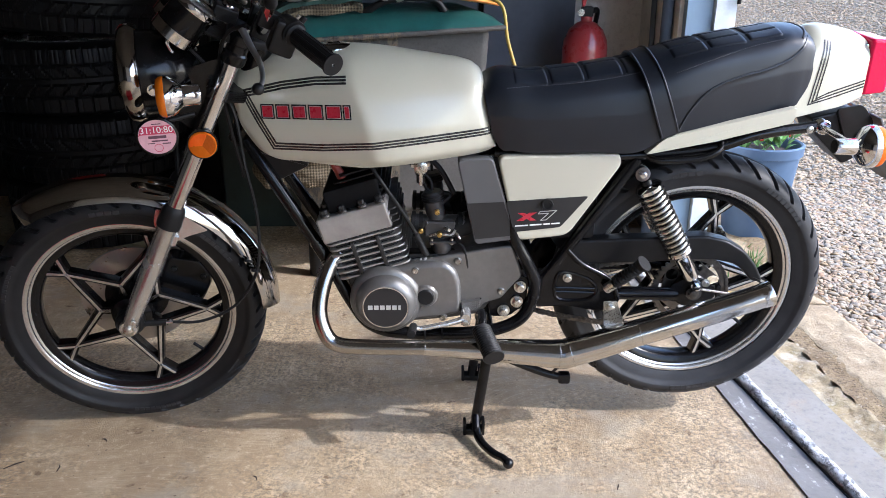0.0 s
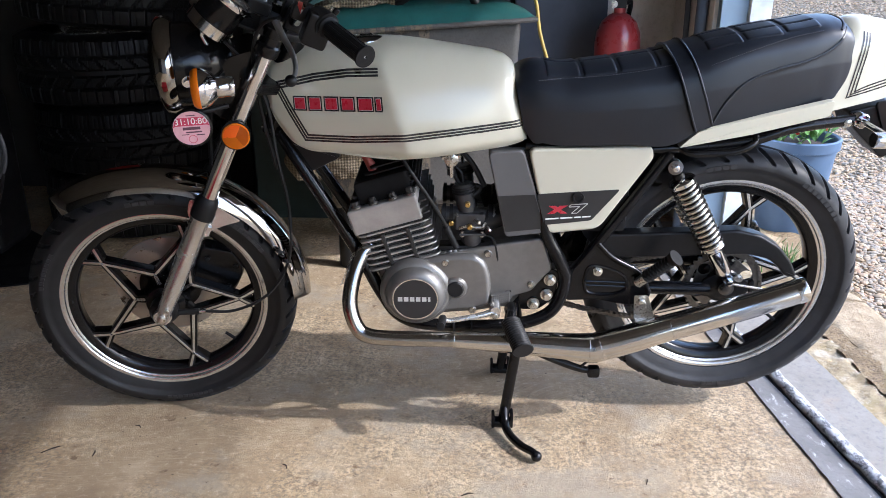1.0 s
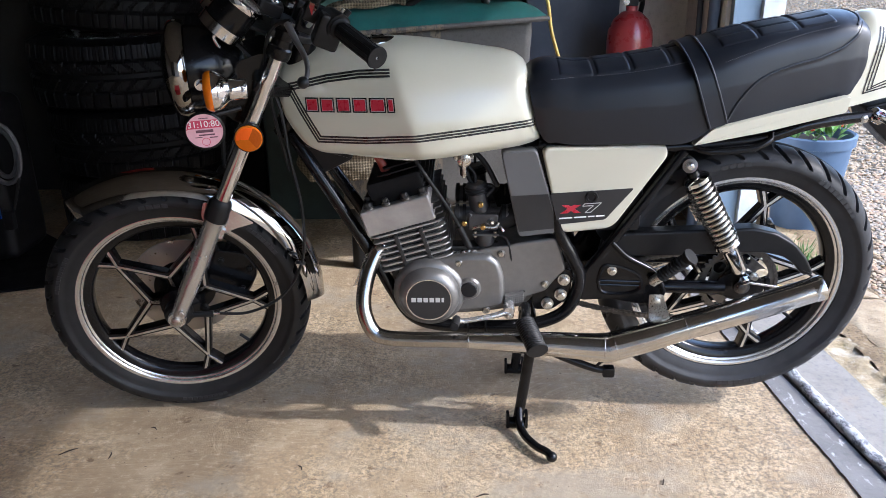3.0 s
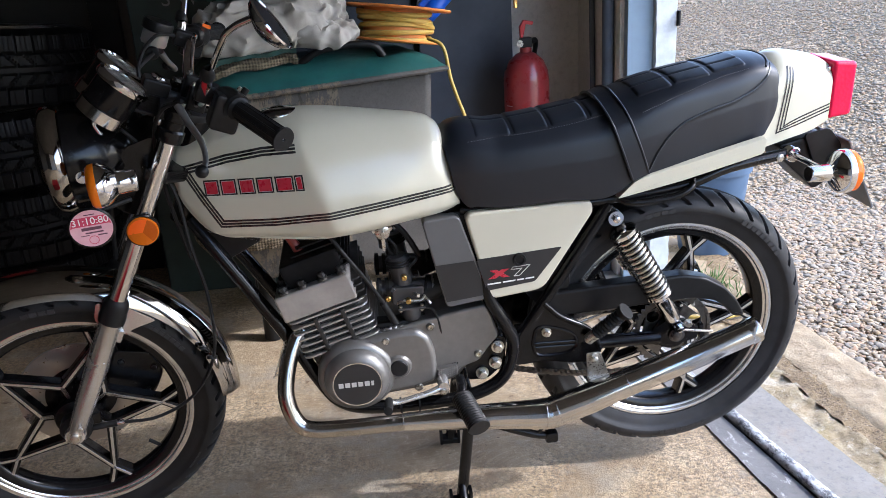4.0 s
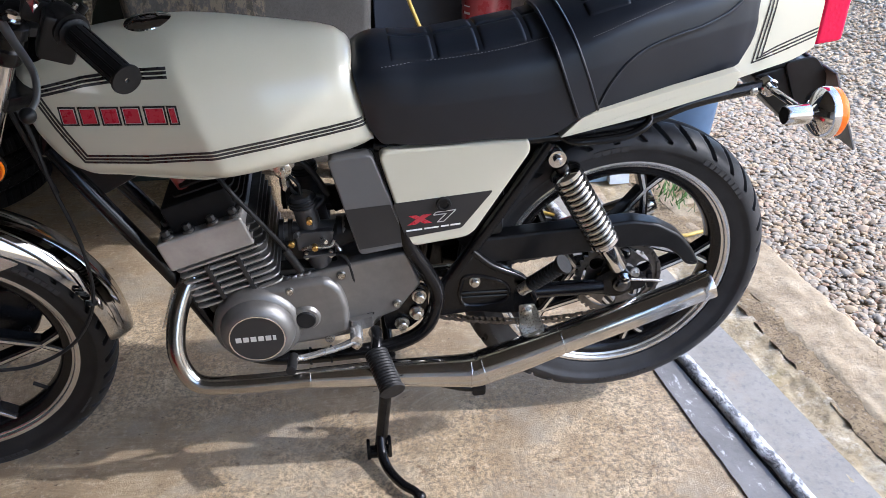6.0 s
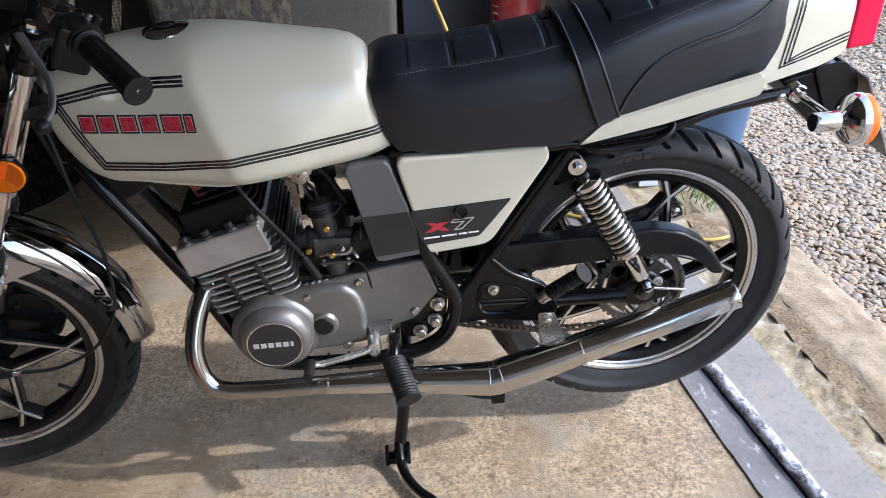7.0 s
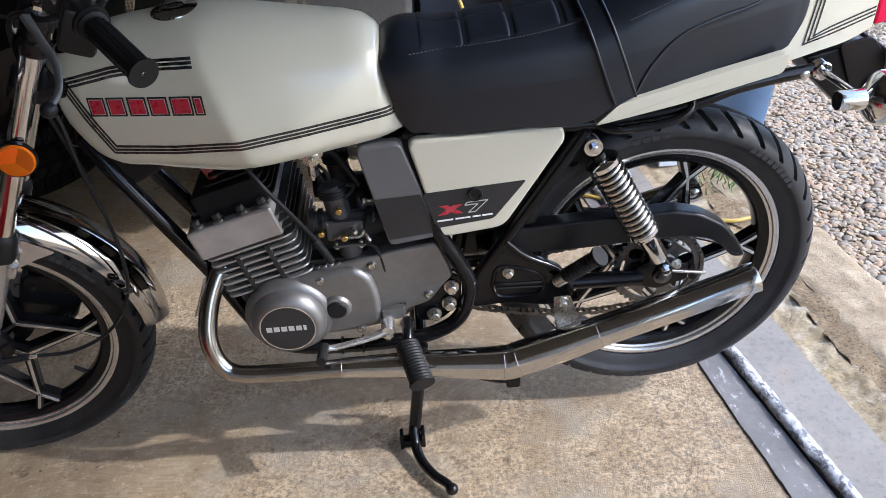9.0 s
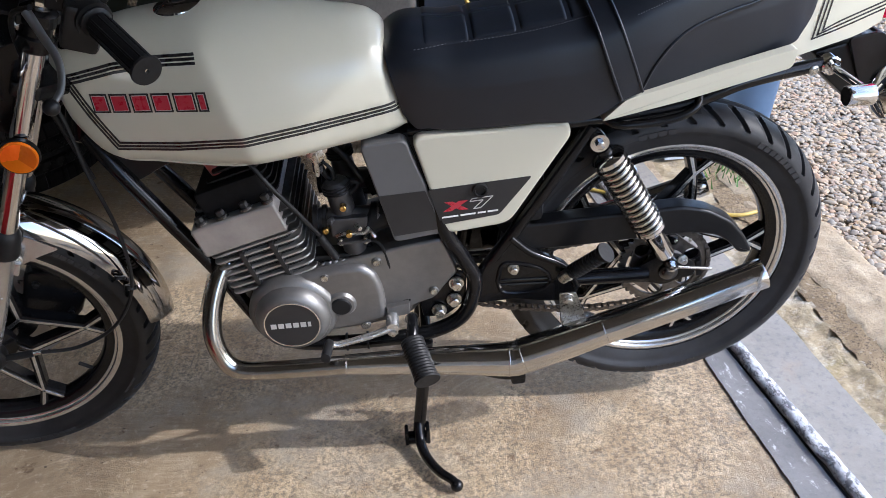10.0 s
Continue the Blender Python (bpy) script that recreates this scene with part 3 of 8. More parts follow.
kerb = grid_mesh(lambda u, v: Vector((0.388 + 0.182 * min(1, max(0, (u - 0.12) / 0.76)) + 0.006 * noise.noise(Vector((u * 3, v * 210, 2))) + 0.003 * noise.noise(Vector((u * 9, v * 700, 5))),
                                       -4.0 + 7.0 * v, 0.003 - 0.07 * max(0, 1 - u / 0.12, (u - 0.88) / 0.12) ** 0.8 - 0.006 * max(0, 1 - abs(u - 0.12) / 0.06, 1 - abs(u - 0.88) / 0.06) + 0.006 * noise.noise(Vector((u * 6, v * 150, 9))))), 24, 420)
skewed(solid("kerb_edging", kerb, KERB, "weathered brown concrete kerb edging", kind="structure", smooth=30))
uneven(1.10, 1.33, 0.60, 1.55, 0.0, 0.02, 0.018, 8, DIRT, "earth_bank", "patch of sandy soil and rubble beside the pot", 0.09)

# gravel yard: a sheet to the horizon, and real pebbles where the camera sees them near
def rise(x, y):
    """The yard climbs gently away from the doorway."""
    t = min(max(0.0, 0.75 * (x - 1.0) + 0.66 * (y - 0.3) - 1.5), 11.0)
    return 0.19 * t * t / (t + 0.9)


def far_ground():
    bm = bmesh.new()
    ring = []
    for r in (0.6, 1.2, 1.8, 2.4, 3, 3.7, 4.5, 5.5, 6.5, 8, 10, 12, 14, 17, 20, 40, 200, 1500):
        ring.append([bm.verts.new((1.4 + r * math.cos(a), 1.0 + r * math.sin(a), -0.03 if r > 0.7 else -0.035)) for a in [2 * math.pi * k / 64 for k in range(64)]])
    bm.faces.new(ring[0])
    for a, b in zip(ring, ring[1:]):
        for k in range(64):
            bm.faces.new((a[k], b[k], b[(k + 1) % 64], a[(k + 1) % 64]))
    bmesh.ops.recalc_face_normals(bm, faces=bm.faces)
    bmesh.ops.translate(bm, vec=(0, 0, -0.095), verts=[v for v in bm.verts if v.co.x < 1.3 and v.co.y > -6 and v.co.y < 4 and v.co.x > -5])
    for v in bm.verts:
        v.co.z += rise(v.co.x, v.co.y)
    return solid("ground", bm, GRAVELBED, "gravel yard reaching to the horizon", kind="structure", smooth=0)


def pebbles(name, x0, x1, y0, y1, count, size, sub, seed, keep):
    """A bed of loose pebbles in one mesh."""
    rnd = np.random.RandomState(seed)
    bm = bmesh.new()
    bmesh.ops.create_icosphere(bm, subdivisions=sub, radius=1.0)
    base = np.array([v.co[:] for v in bm.verts])
    tris = np.array([[v.index for v in f.verts] for f in bm.faces])
    bm.free()
    V, T, k = [], [], 0
    for _ in range(count):
        x, y = rnd.uniform(x0, x1), rnd.uniform(y0, y1)
        if not keep(x, y):
            continue
        s = size * min(1.9, rnd.lognormal(0, 0.38))
        sc = s * np.array([rnd.uniform(0.8, 1.5), rnd.uniform(0.7, 1.1), rnd.uniform(0.32, 0.55)])
        a = rnd.uniform(0, 2 * math.pi)
        tilt = rnd.uniform(-0.30, 0.30, 2)
        R = np.array(Euler((tilt[0], tilt[1], a)).to_matrix())
        lump = 1 + 0.16 * np.sin(base @ rnd.uniform(-3, 3, (3, 1)) + rnd.uniform(0, 6)) + 0.1 * np.sin(base @ rnd.uniform(-5, 5, (3, 1)))
        z = -0.028 + sc[2] * 0.22 + rnd.uniform(0, 0.005) + rise(x, y)
        V.append((base * lump * sc) @ R.T + np.array([x, y, z]))
        T.append(tris + k * len(base))
        k += 1
    V, T = np.concatenate(V), np.concatenate(T)
    me = bpy.data.meshes.new(name)
    me.from_pydata(V.tolist(), [], T.tolist())
    me.materials.append(PEBBLE)
    me.polygons.foreach_set("use_smooth", [True] * len(me.polygons))
    return tagged(new(name, me), "loose bed of mixed grey, tan and brown pebbles", "gravel", kind="stuff")


def beyond_kerb(x, y):
    return x > 1.372 - 0.0875 * y and y > (x - 0.2) / 0.9 - 1.55


far_ground()
pebbles("gravel_near", 1.25, 2.3, -0.9, 2.1, 32000, 0.0076, 2, 3, beyond_kerb)
pebbles("gravel_beyond", 1.2, 4.6, -0.9, 6.5, 92000, 0.0080, 1, 5, lambda x, y: beyond_kerb(x, y) and not (x < 2.3 and y < 2.1))
pebbles("gravel_far", 2.0, 9.0, 1.5, 10.0, 27000, 0.0150, 1, 15, lambda x, y: (x > 4.6 or y > 6.5) and beyond_kerb(x, y))
grit = pebbles("grit", 1.0, 1.36, -0.7, 1.4, 2600, 0.0019, 1, 9, lambda x, y: 0.325 < x - 0.815 + 0.0875 * y < 0.41)
grit.location.z = 0.007

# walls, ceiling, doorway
slab("wall_back", -4.2, 1.08, 1.75, 1.95, -0.12, 2.5, SHADEWALL, "rough concrete back wall with deep shade put into its colour")
slab("wall_left", -4.4, -4.2, -4.6, 1.95, -0.12, 2.5, WALL, "rough dark concrete side wall, unseen, toned down for reflections")
# end wall is unseen; pale right part bounces light, dark corner keeps reflections dark
slab("wall_front", -1.6, 1.08, -4.8, -4.6, -0.12, 1.55, BOUNCEWALL, "unseen pale lower end wall, added to bounce fill light")
slab("wall_front_corner", -4.4, -1.6, -4.8, -4.6, -0.12, 2.5, WALL, "unseen dark corner of the end wall, keeps reflections dark")
slab("wall_front_top", -1.6, 1.08, -4.8, -4.6, 1.55, 2.5, LIFTEDWALL, "unseen pale upper end wall, added to bounce fill light")
slab("wall_back_end", 0.52, 0.885, 1.70, 1.75, 0.0, 2.5, LIFTEDWALL, "brownish cast concrete wall by the doorway corner, brightened for bounce light")
slab("wall_return", 0.885, 1.08, 1.125, 1.75, -0.12, 2.5, LIFTEDWALL, "short concrete wall beside the doorway", 0.006)
# the opening past this pier is added and unseen; it lets in fill light
slab("wall_pier", 0.885, 1.08, -1.62, -1.36, -0.12, 2.5, BOUNCEWALL, "unseen concrete pier beside an added side opening", 0.006)
slab("wall_end", 0.885, 1.08, -4.6, -4.35, -0.12, 2.5, WALL, "unseen concrete wall past the added side opening", 0.006)
slab("wall_lintel", 0.885, 1.08, -1.36, 1.125, 2.05, 2.5, WALL, "concrete lintel over the garage doorway")
slab("wall_lintel_far", 0.885, 1.08, -4.35, -1.62, 2.15, 2.5, WALL, "unseen concrete lintel over the added side opening")
slab("ceiling", -4.4, 1.2, -4.8, 1.95, 2.5, 2.62, CEILING, "dull grey boarded garage ceiling")
jamb = thing("door_jamb", "painted timber door jamb, grey-blue inside and white outside", "", kind="structure")
part("inner_post", box(0.90, 0.992, 1.085, 1.127, 0.0, 2.05, 0.004), BLUEWOOD, jamb, "grey-blue painted timber post")
post = box(0.992, 1.062, 1.06, 1.127, 0.0, 2.05)
bmesh.ops.subdivide_edges(post, edges=[e for e in post.edges if abs(e.verts[0].co.z - e.verts[1].co.z) > 1], cuts=90)
for v in post.verts:
    v.co += Vector((0.0045, 0.003, 0)) * (noise.noise(Vector((v.co.x * 9, v.co.y * 9, v.co.z * 26))) + 0.6 * noise.noise(Vector((v.co.x * 9, 3, v.co.z * 90))))
part("outer_post", post, WHITEWOOD, jamb, "white painted timber post")
for z in (0.55, 0.92, 1.3):
    part("hinge", rod((1.068, 1.058, z), (1.068, 1.058, z + 0.05), 0.007), SATIN, jamb, "dark steel hinge knuckle")
# unseen translucent sheet, added to weaken the sun reaching the left floor
sun_sheet = grid_mesh(lambda u, v: Vector((0.62 * u, -1.5 + 2.6 * v, 0.008 * math.sin(v * 200) - 0.16 * u)), 2, 260)
bmesh.ops.solidify(sun_sheet, geom=sun_sheet.faces[:], thickness=0.003)
solid("added_sun_sheet", sun_sheet, SUNSHEET, "unseen corrugated plastic sheet added to weaken the sun on the left floor", kind="structure", m=pose(1.0, 0, 1.76, 0, 0, 6.0))
# unseen panel hung over the doorway; its lower edge ends the sun patch
solid("sun_stop_panel", box(0.0, 0.05, -1.34, 1.08, 0.0, 0.95, 0.006), WHITEWOOD, "unseen white panel added over the doorway to cut off the sun", kind="structure", m=pose(0.945, 0, 1.50, 0, 0, 6.0))
# ---- the motorcycle ----
BIKE = Matrix.Translation((0.635, -0.015, 0)) @ Matrix.Rotation(radians(1.3), 4, "Z") @ Matrix.Rotation(radians(3.5), 4, "X") @ Matrix.Translation((-0.635, 0, 0))
bike = thing("motorcycle", "white two-stroke motorcycle with black seat, standing on its centre stand", "motorcycle", BIKE)
RAKE, STEER = radians(25.3), radians(16)
AXIS = Vector((math.sin(RAKE), 0, math.cos(RAKE)))
BARS = Matrix.Translation((-0.673, -0.020, 0.303)) @ Matrix.Rotation(STEER, 4, AXIS) @ Matrix.Rotation(RAKE, 4, "Y")
LEGS = Matrix.Translation((-0.670, -0.028, 0.3035)) @ Matrix.Rotation(radians(10.8), 4, AXIS) @ Matrix.Rotation(radians(26.1), 4, "Y")
FORK = LEGS


def forked(bm):
    """Carries a mesh from the steering frame (origin at the front axle, z along the fork) into the motorcycle's."""
    bmesh.ops.transform(bm, matrix=FORK, verts=bm.verts)
    return bm


def fpart(name, bm, mat, parent=None, label="", smooth=40):
    return part(name, forked(bm), mat, parent or bike, label, smooth)


def bpart(name, bm, mat, parent=None, label="", smooth=40):
    return part(name, bm, mat, parent or bike, label, smooth)


TURNY = Matrix.Rotation(radians(-90), 4, "X")  # lathe axis z to y


def tyre_mesh(R, rim, half, pitch, seg=720, prof=60):
    """A motorcycle tyre with curved tread grooves and a moulded bead line, round the y axis."""
    def at(u, v):
        a = 2 * math.pi * u
        s = v * 2 - 1
        ang = s * radians(118)
        cy, cr = half * math.sin(ang) / 1.0, (R - rim) * 0.52
        mid = R - cr
        r, y = mid + cr * math.cos(ang), cy
        if abs(s) > 0.86:
            k = (abs(s) - 0.86) / 0.14
            r = r * (1 - k) + (rim - 0.003) * k
            y = math.copysign(half * (0.90 - 0.22 * k), s)
        t = abs(s)
        if t < 0.63:
            side = 1 if s > 0 else 0.5
            phase = (math.degrees(a) / pitch + 0.5 * side + 0.9 * t ** 1.5 / 0.62) % 1.0
            d = abs(phase - 0.5)
            if 0.12 < t < 0.62 and d < 0.11:
                r, y = r - 0.0075 * math.cos(ang), y - 0.0075 * math.sin(ang)
            if abs(t - 0.045) < 0.03:
                r -= 0.003
        elif 0.70 < t < 0.73:
            y += math.copysign(0.0012, s)
        elif 0.84 < t < 0.86:
            y += math.copysign(0.0010, s)
        return Vector((r * math.cos(a), y, r * math.sin(a)))

    return grid_mesh(at, seg, prof, close_u=True)


def spoke_shapes(rimr):
    """One star spoke: two arms from a rim foot to the hub's neighbouring stubs. Outline strips in the wheel's plane, rim foot at angle 0."""
    node = Vector((rimr - 0.040, 0))
    inner = [Vector((0.074 * math.cos(a), 0.074 * math.sin(a))) for a in (radians(36), radians(-36))]
    foot = [Vector((rimr * math.cos(a), rimr * math.sin(a))) for a in (radians(6.5), radians(-6.5))]
    hub = [Vector((0.040 * math.cos(a), 0.040 * math.sin(a))) for a in (radians(36), radians(-36))]
    lines = []
    for k in (0, 1):
        lines += [(inner[k], node, 0.0085, 0.007), (node, foot[k], 0.007, 0.0085), (hub[k], inner[k], 0.012, 0.009)]
    return lines


def strip(bm, a, b, wa, wb, y0, y1, bevel=0.0025):
    d = (b - a).normalized()
    n = Vector((-d.y, d.x))
    poly = [a + n * wa - d * 0.004, b + n * wb + d * 0.004, b - n * wb + d * 0.004, a - n * wa - d * 0.004]
    plate([(p.x, p.y) for p in poly], y0, y1, bevel, bm, 2)


def wheel(name, parent, M, R, half, rimw, start, pitch, label, k_=1.0, rubber=TYRE):
    """A cast five-star wheel at the pose M (axle along y), with its tyre."""
    rimr = 0.226
    put = lambda bm: (bmesh.ops.transform(bm, matrix=M, verts=bm.verts), bm)[1]
    M0, M = M, M @ Matrix.Diagonal((k_, 1, k_, 1))
    w = rimw
    prof = [(0.245, -w), (0.2465, -w + 0.003), (0.240, -w + 0.007), (0.222, -w + 0.012), (0.222, w - 0.012), (0.240, w - 0.007), (0.2465, w - 0.003), (0.245, w),
            (0.2365, w + 0.0005), (0.2335, w - 0.002), (0.2320, w - 0.006), (0.2285, w - 0.007), (0.2265, w - 0.010), (0.222, 0.0), (0.2265, -w + 0.010), (0.2285, -w + 0.007), (0.2320, -w + 0.006), (0.2335, -w + 0.002), (0.2365, -w - 0.0005)]
    rim = part(name, put(lathe(prof, 144, TURNY, closed=True)), RIMALLOY, parent, label, 50)
    part("tyre", put(tyre_mesh(R / k_, 0.247, half, pitch)), rubber, rim, "black road tyre with curved tread grooves", 60)
    for a0, span, n, h in ((start + 34, 26, 9, 0.010), (start + 150, 22, 8, 0.009), (start + 205, 12, 14, 0.004), (start + 268, 24, 9, 0.009), (start + 322, 10, 12, 0.004), (start + 92, 14, 4, 0.010)):
        marks = bmesh.new()
        for k in range(n):
            a, w_ = radians(a0 + span * k / n), span / n * 0.0019
            q = Matrix.Rotation(-a, 4, "Y") @ Matrix.Translation((0.247 + (R / k_ - 0.247) * 0.47, -half * 0.997, 0))
            lo = [marks.verts.new(q @ Vector((x, 0.0015, z))) for x, z in ((-h / 2, -w_), (h / 2, -w_), (h / 2, w_), (-h / 2, w_))]
            hi = [marks.verts.new(q @ Vector((x, -0.0014, z))) for x, z in ((-h / 2, -w_), (h / 2, -w_), (h / 2, w_), (-h / 2, w_))]
            marks.faces.new(hi)
            for i in range(4):
                marks.faces.new((lo[i], lo[(i + 1) % 4], hi[(i + 1) % 4], hi[i]))
        bmesh.ops.recalc_face_normals(marks, faces=marks.faces)
        tagged(part("sidewall_marking", put(marks), TYREMARK, rim, "row of raised moulded bars on the tyre wall", 0), kind="stuff")
    well = [(0.2272, -w + 0.0085), (0.214, -w + 0.012), (0.208, -w + 0.017), (0.2060, -0.006), (0.2060, 0.006), (0.208, w - 0.017), (0.214, w - 0.012), (0.2272, w - 0.0085)]
    part("rim_well", put(lathe(well, 120, TURNY)), BLACKPAINT, rim, "black painted inside of the rim", 50)
    hubp = [(0, -0.052), (0.021, -0.052), (0.023, -0.046), (0.030, -0.040), (0.046, -0.034), (0.050, -0.024), (0.043, -0.018), (0.043, 0.018), (0.050, 0.024), (0.046, 0.034), (0.028, 0.048), (0, 0.048)]
    part("hub", put(lathe(hubp, 48, TURNY)), BLACKPAINT, rim, "black painted cast hub")
    body, face = bmesh.new(), bmesh.new()
    for a, b, wa, wb in spoke_shapes(rimr - 0.012):
        strip(body, a, b, wa + 0.0008, wb + 0.0008, -0.014, 0.014)
        strip(face, a, b, wa * 0.42, wb * 0.42, -0.0165, -0.0135, 0.001)
        strip(face, a, b, wa * 0.42, wb * 0.42, 0.0135, 0.0165, 0.001)
    mb, mf = finish(body, "spoke", BLACKPAINT), finish(face, "spoke_face", RIMALLOY)
    for k in range(5):
        turn = M @ Matrix.Rotation(-radians(start + 72 * k), 4, "Y")
        shared("spoke", mb, rim, turn)
        shared("spoke_face", mf, rim, turn, "polished bare-metal edge of a spoke" if not k else "")
    va = radians(start - 40)
    valve = rod((0.206 * math.cos(va), 0, 0.206 * math.sin(va)), (0.176 * math.cos(va), 0, 0.176 * math.sin(va)), 0.004)
    part("valve", put(valve), RUBBER, rim, "black rubber tyre valve")
    return rim


wheel("front_wheel", bike, LEGS, 0.307, 0.046, 0.031, 21.5, 9.0, "polished and black cast five-star front wheel", 0.967)
REARC = Matrix.Translation((0.639, 0, 0.367))
wheel("rear_wheel", bike, REARC, 0.317, 0.054, 0.034, 1.0, 10.0, "polished and black cast five-star rear wheel", rubber=REARTYRE)

# tank
t_top = curve_of((-0.391, 0.850), (-0.372, 0.868), (-0.315, 0.892), (-0.2, 0.912), (-0.12, 0.915), (-0.07, 0.911), (0.0, 0.901), (0.06, 0.892), (0.10, 0.885), (0.128, 0.873), (0.145, 0.852), (0.158, 0.80), (0.171, 0.735))
t_bot = curve_of((-0.391, 0.836), (-0.385, 0.806), (-0.370, 0.764), (-0.350, 0.731), (-0.328, 0.706), (-0.300, 0.692), (-0.24, 0.688), (-0.12, 0.683), (-0.04, 0.685), (0.06, 0.696), (0.14, 0.706), (0.171, 0.714))
t_wid = lambda x: float(np.interp(x, [-0.391, -0.383, -0.368, -0.33, -0.295, -0.20, -0.112, -0.104, -0.096, 0.0, 0.10, 0.135, 0.155, 0.171], [0.004, 0.040, 0.060, 0.079, 0.091, 0.118, 0.1430, 0.1442, 0.1438, 0.1290, 0.1090, 0.1005, 0.0935, 0.082]))


def tank_side(x, z):
    """Half the tank's width at a place in side view."""
    zb, zt = t_bot(x), t_top(x)
    s = min(max((z - zb) / (zt - zb), 0), 1)
    if s < 0.14:
        p = 0.80 + 0.20 * math.sqrt(1 - (1 - s / 0.14) ** 2)
    elif s < 0.35:
        p = 1.0
    else:
        q = (s - 0.35) / 0.65
        p = math.sqrt(max(0, 1 - q ** 4.0)) * (1 - 0.22 * q)
    lean = 0.33 * (min(max(z, 0.70), 0.88) - 0.80) * max(0.0, 1 - abs(x + 0.1) / 0.22)
    return t_wid(x + lean) * p


def tank_at(u, v):
    x = -0.391 + 0.562 * (0.5 - 0.5 * math.cos(math.pi * u)) if u else -0.391
    zb, zt = t_bot(x), t_top(x)
    a = v * 2 - 1
    if abs(a) < 0.12:
        return Vector((x, a / 0.12 * 0.8 * t_wid(x), zb))
    s = (abs(a) - 0.12) / 0.88
    s = math.sin(s * math.pi / 2) if s > 0 else 0
    z = zb + (zt - zb) * s
    return Vector((x, math.copysign(tank_side(x, z), a), z))


bm = grid_mesh(tank_at, 130, 80)
bmesh.ops.remove_doubles(bm, verts=bm.verts, dist=1e-5)
bmesh.ops.holes_fill(bm, edges=[e for e in bm.edges if e.is_boundary])
bmesh.ops.recalc_face_normals(bm, faces=bm.faces)
tank = bpart("fuel_tank", bm, WHITE, label="cream white fuel tank with black pinstripes", smooth=35)


def on_tank(x, z, lift, sgn):
    return Vector((x, sgn * (tank_side(x, z) + lift), z))


def tank_ribbon(path, lo, hi, sgn, n=40, bm=None, lift=0.0007):
    """A painted line on the tank's side between two offsets from a path in side view."""
    pts, out = [Vector((p[0], p[1])) for p in path], []
    for i, p in enumerate(pts):
        a, b = pts[max(i - 1, 0)], pts[min(i + 1, len(pts) - 1)]
        d1, d2 = (p - a), (b - p)
        n1 = Vector((-d1.y, d1.x)).normalized() if d1.length else None
        n2 = Vector((-d2.y, d2.x)).normalized() if d2.length else None
        n_ = n1 if n2 is None else n2 if n1 is None else (n1 + n2) / max(0.35, 1 + n1.dot(n2))
        out.append((p + n_ * lo, p + n_ * hi))
    bm = bm or bmesh.new()
    for (a, b), (c_, d) in zip(out, out[1:]):
        k = max(2, int((c_ - a).length / 0.006))
        rows = []
        for j in range(k + 1):
            t = j / k
            q, r = a.lerp(c_, t), b.lerp(d, t)
            rows.append([bm.verts.new(on_tank(q.x, q.y, lift, sgn)), bm.verts.new(on_tank(r.x, r.y, lift, sgn))])
        for p, q in zip(rows, rows[1:]):
            bm.faces.new((p[0], q[0], q[1], p[1]))
    return bm


STRIPE = [(-0.1365, 0.8630), (-0.20, 0.8585), (-0.27, 0.8465), (-0.3545, 0.8245), (-0.293, 0.7195), (-0.19, 0.7235), (-0.090, 0.7340), (0.166, 0.7545)]
for sgn in (-1, 1):
    for lo in (-0.0075, -0.0018, 0.0042):
        part("pinstripe", tank_ribbon(STRIPE, lo, lo + 0.0041, sgn), DECALBLACK, tank, "black painted pinstripe", 0)
    for x0, w in ((-0.3185, 0.0294), (-0.2859, 0.0305), (-0.2511, 0.0316), (-0.2163, 0.0316), (-0.1804, 0.0348), (-0.1434, 0.0165)):
        # plain upright blocks in place of the maker's lettering: black edge, pale line, red heart
        za, zb = 0.7910 + 0.055 * (x0 + 0.3185), 0.7910 + 0.055 * (x0 + w + 0.3185)
        em = part("badge_block", tank_ribbon([(x0, za), (x0 + w, zb)], -0.0150, 0.0150, sgn, lift=0.0007), DECALBLACK, tank, "black-edged red badge block", 0)
        part("block_line", tank_ribbon([(x0 + 0.0028, za), (x0 + w - 0.0028, zb)], -0.0122, 0.0122, sgn, lift=0.0011), DECALSILVER, em, "thin pale line", 0)
        part("block_heart", tank_ribbon([(x0 + 0.0038, za), (x0 + w - 0.0038, zb)], -0.0112, 0.0112, sgn, lift=0.0015), DECALRED, em, "red badge block", 0)
for sgn in (-1, 1):
    xs = [-0.375 + 0.54 * k / 60 for k in range(61)]
    part("tank_seam", tube([(x, sgn * (0.80 * t_wid(x) + 0.0016), t_bot(x) + 0.0004) for x in xs], 0.0030, 8, 0), WHITE, tank, "rolled seam along the tank's lower edge")
cap = lathe([(0, 0.011), (0.018, 0.012), (0.034, 0.009), (0.041, 0.004), (0.043, -0.004), (0.038, -0.012), (0, -0.012)], 48, Matrix.Translation((-0.170, -0.002, 0.906)) @ Matrix.Rotation(radians(-2), 4, "Y"))
capo = part("filler_cap", cap, CHROME, tank, "round chrome filler cap")
part("cap_crest", lathe([(0.012, 0.0122), (0.014, 0.0132), (0.016, 0.0120)], 28, Matrix.Translation((-0.170, -0.002, 0.906)) @ Matrix.Rotation(radians(-2), 4, "Y")), CHROME, capo, "raised ring on the cap")

# seat
s_top = curve_of((0.138, 0.846), (0.15, 0.855), (0.255, 0.860), (0.373, 0.874), (0.466, 0.892), (0.506, 0.905), (0.60, 0.928), (0.715, 0.949), (0.775, 0.959), (0.802, 0.956), (0.820, 0.942), (0.832, 0.915))
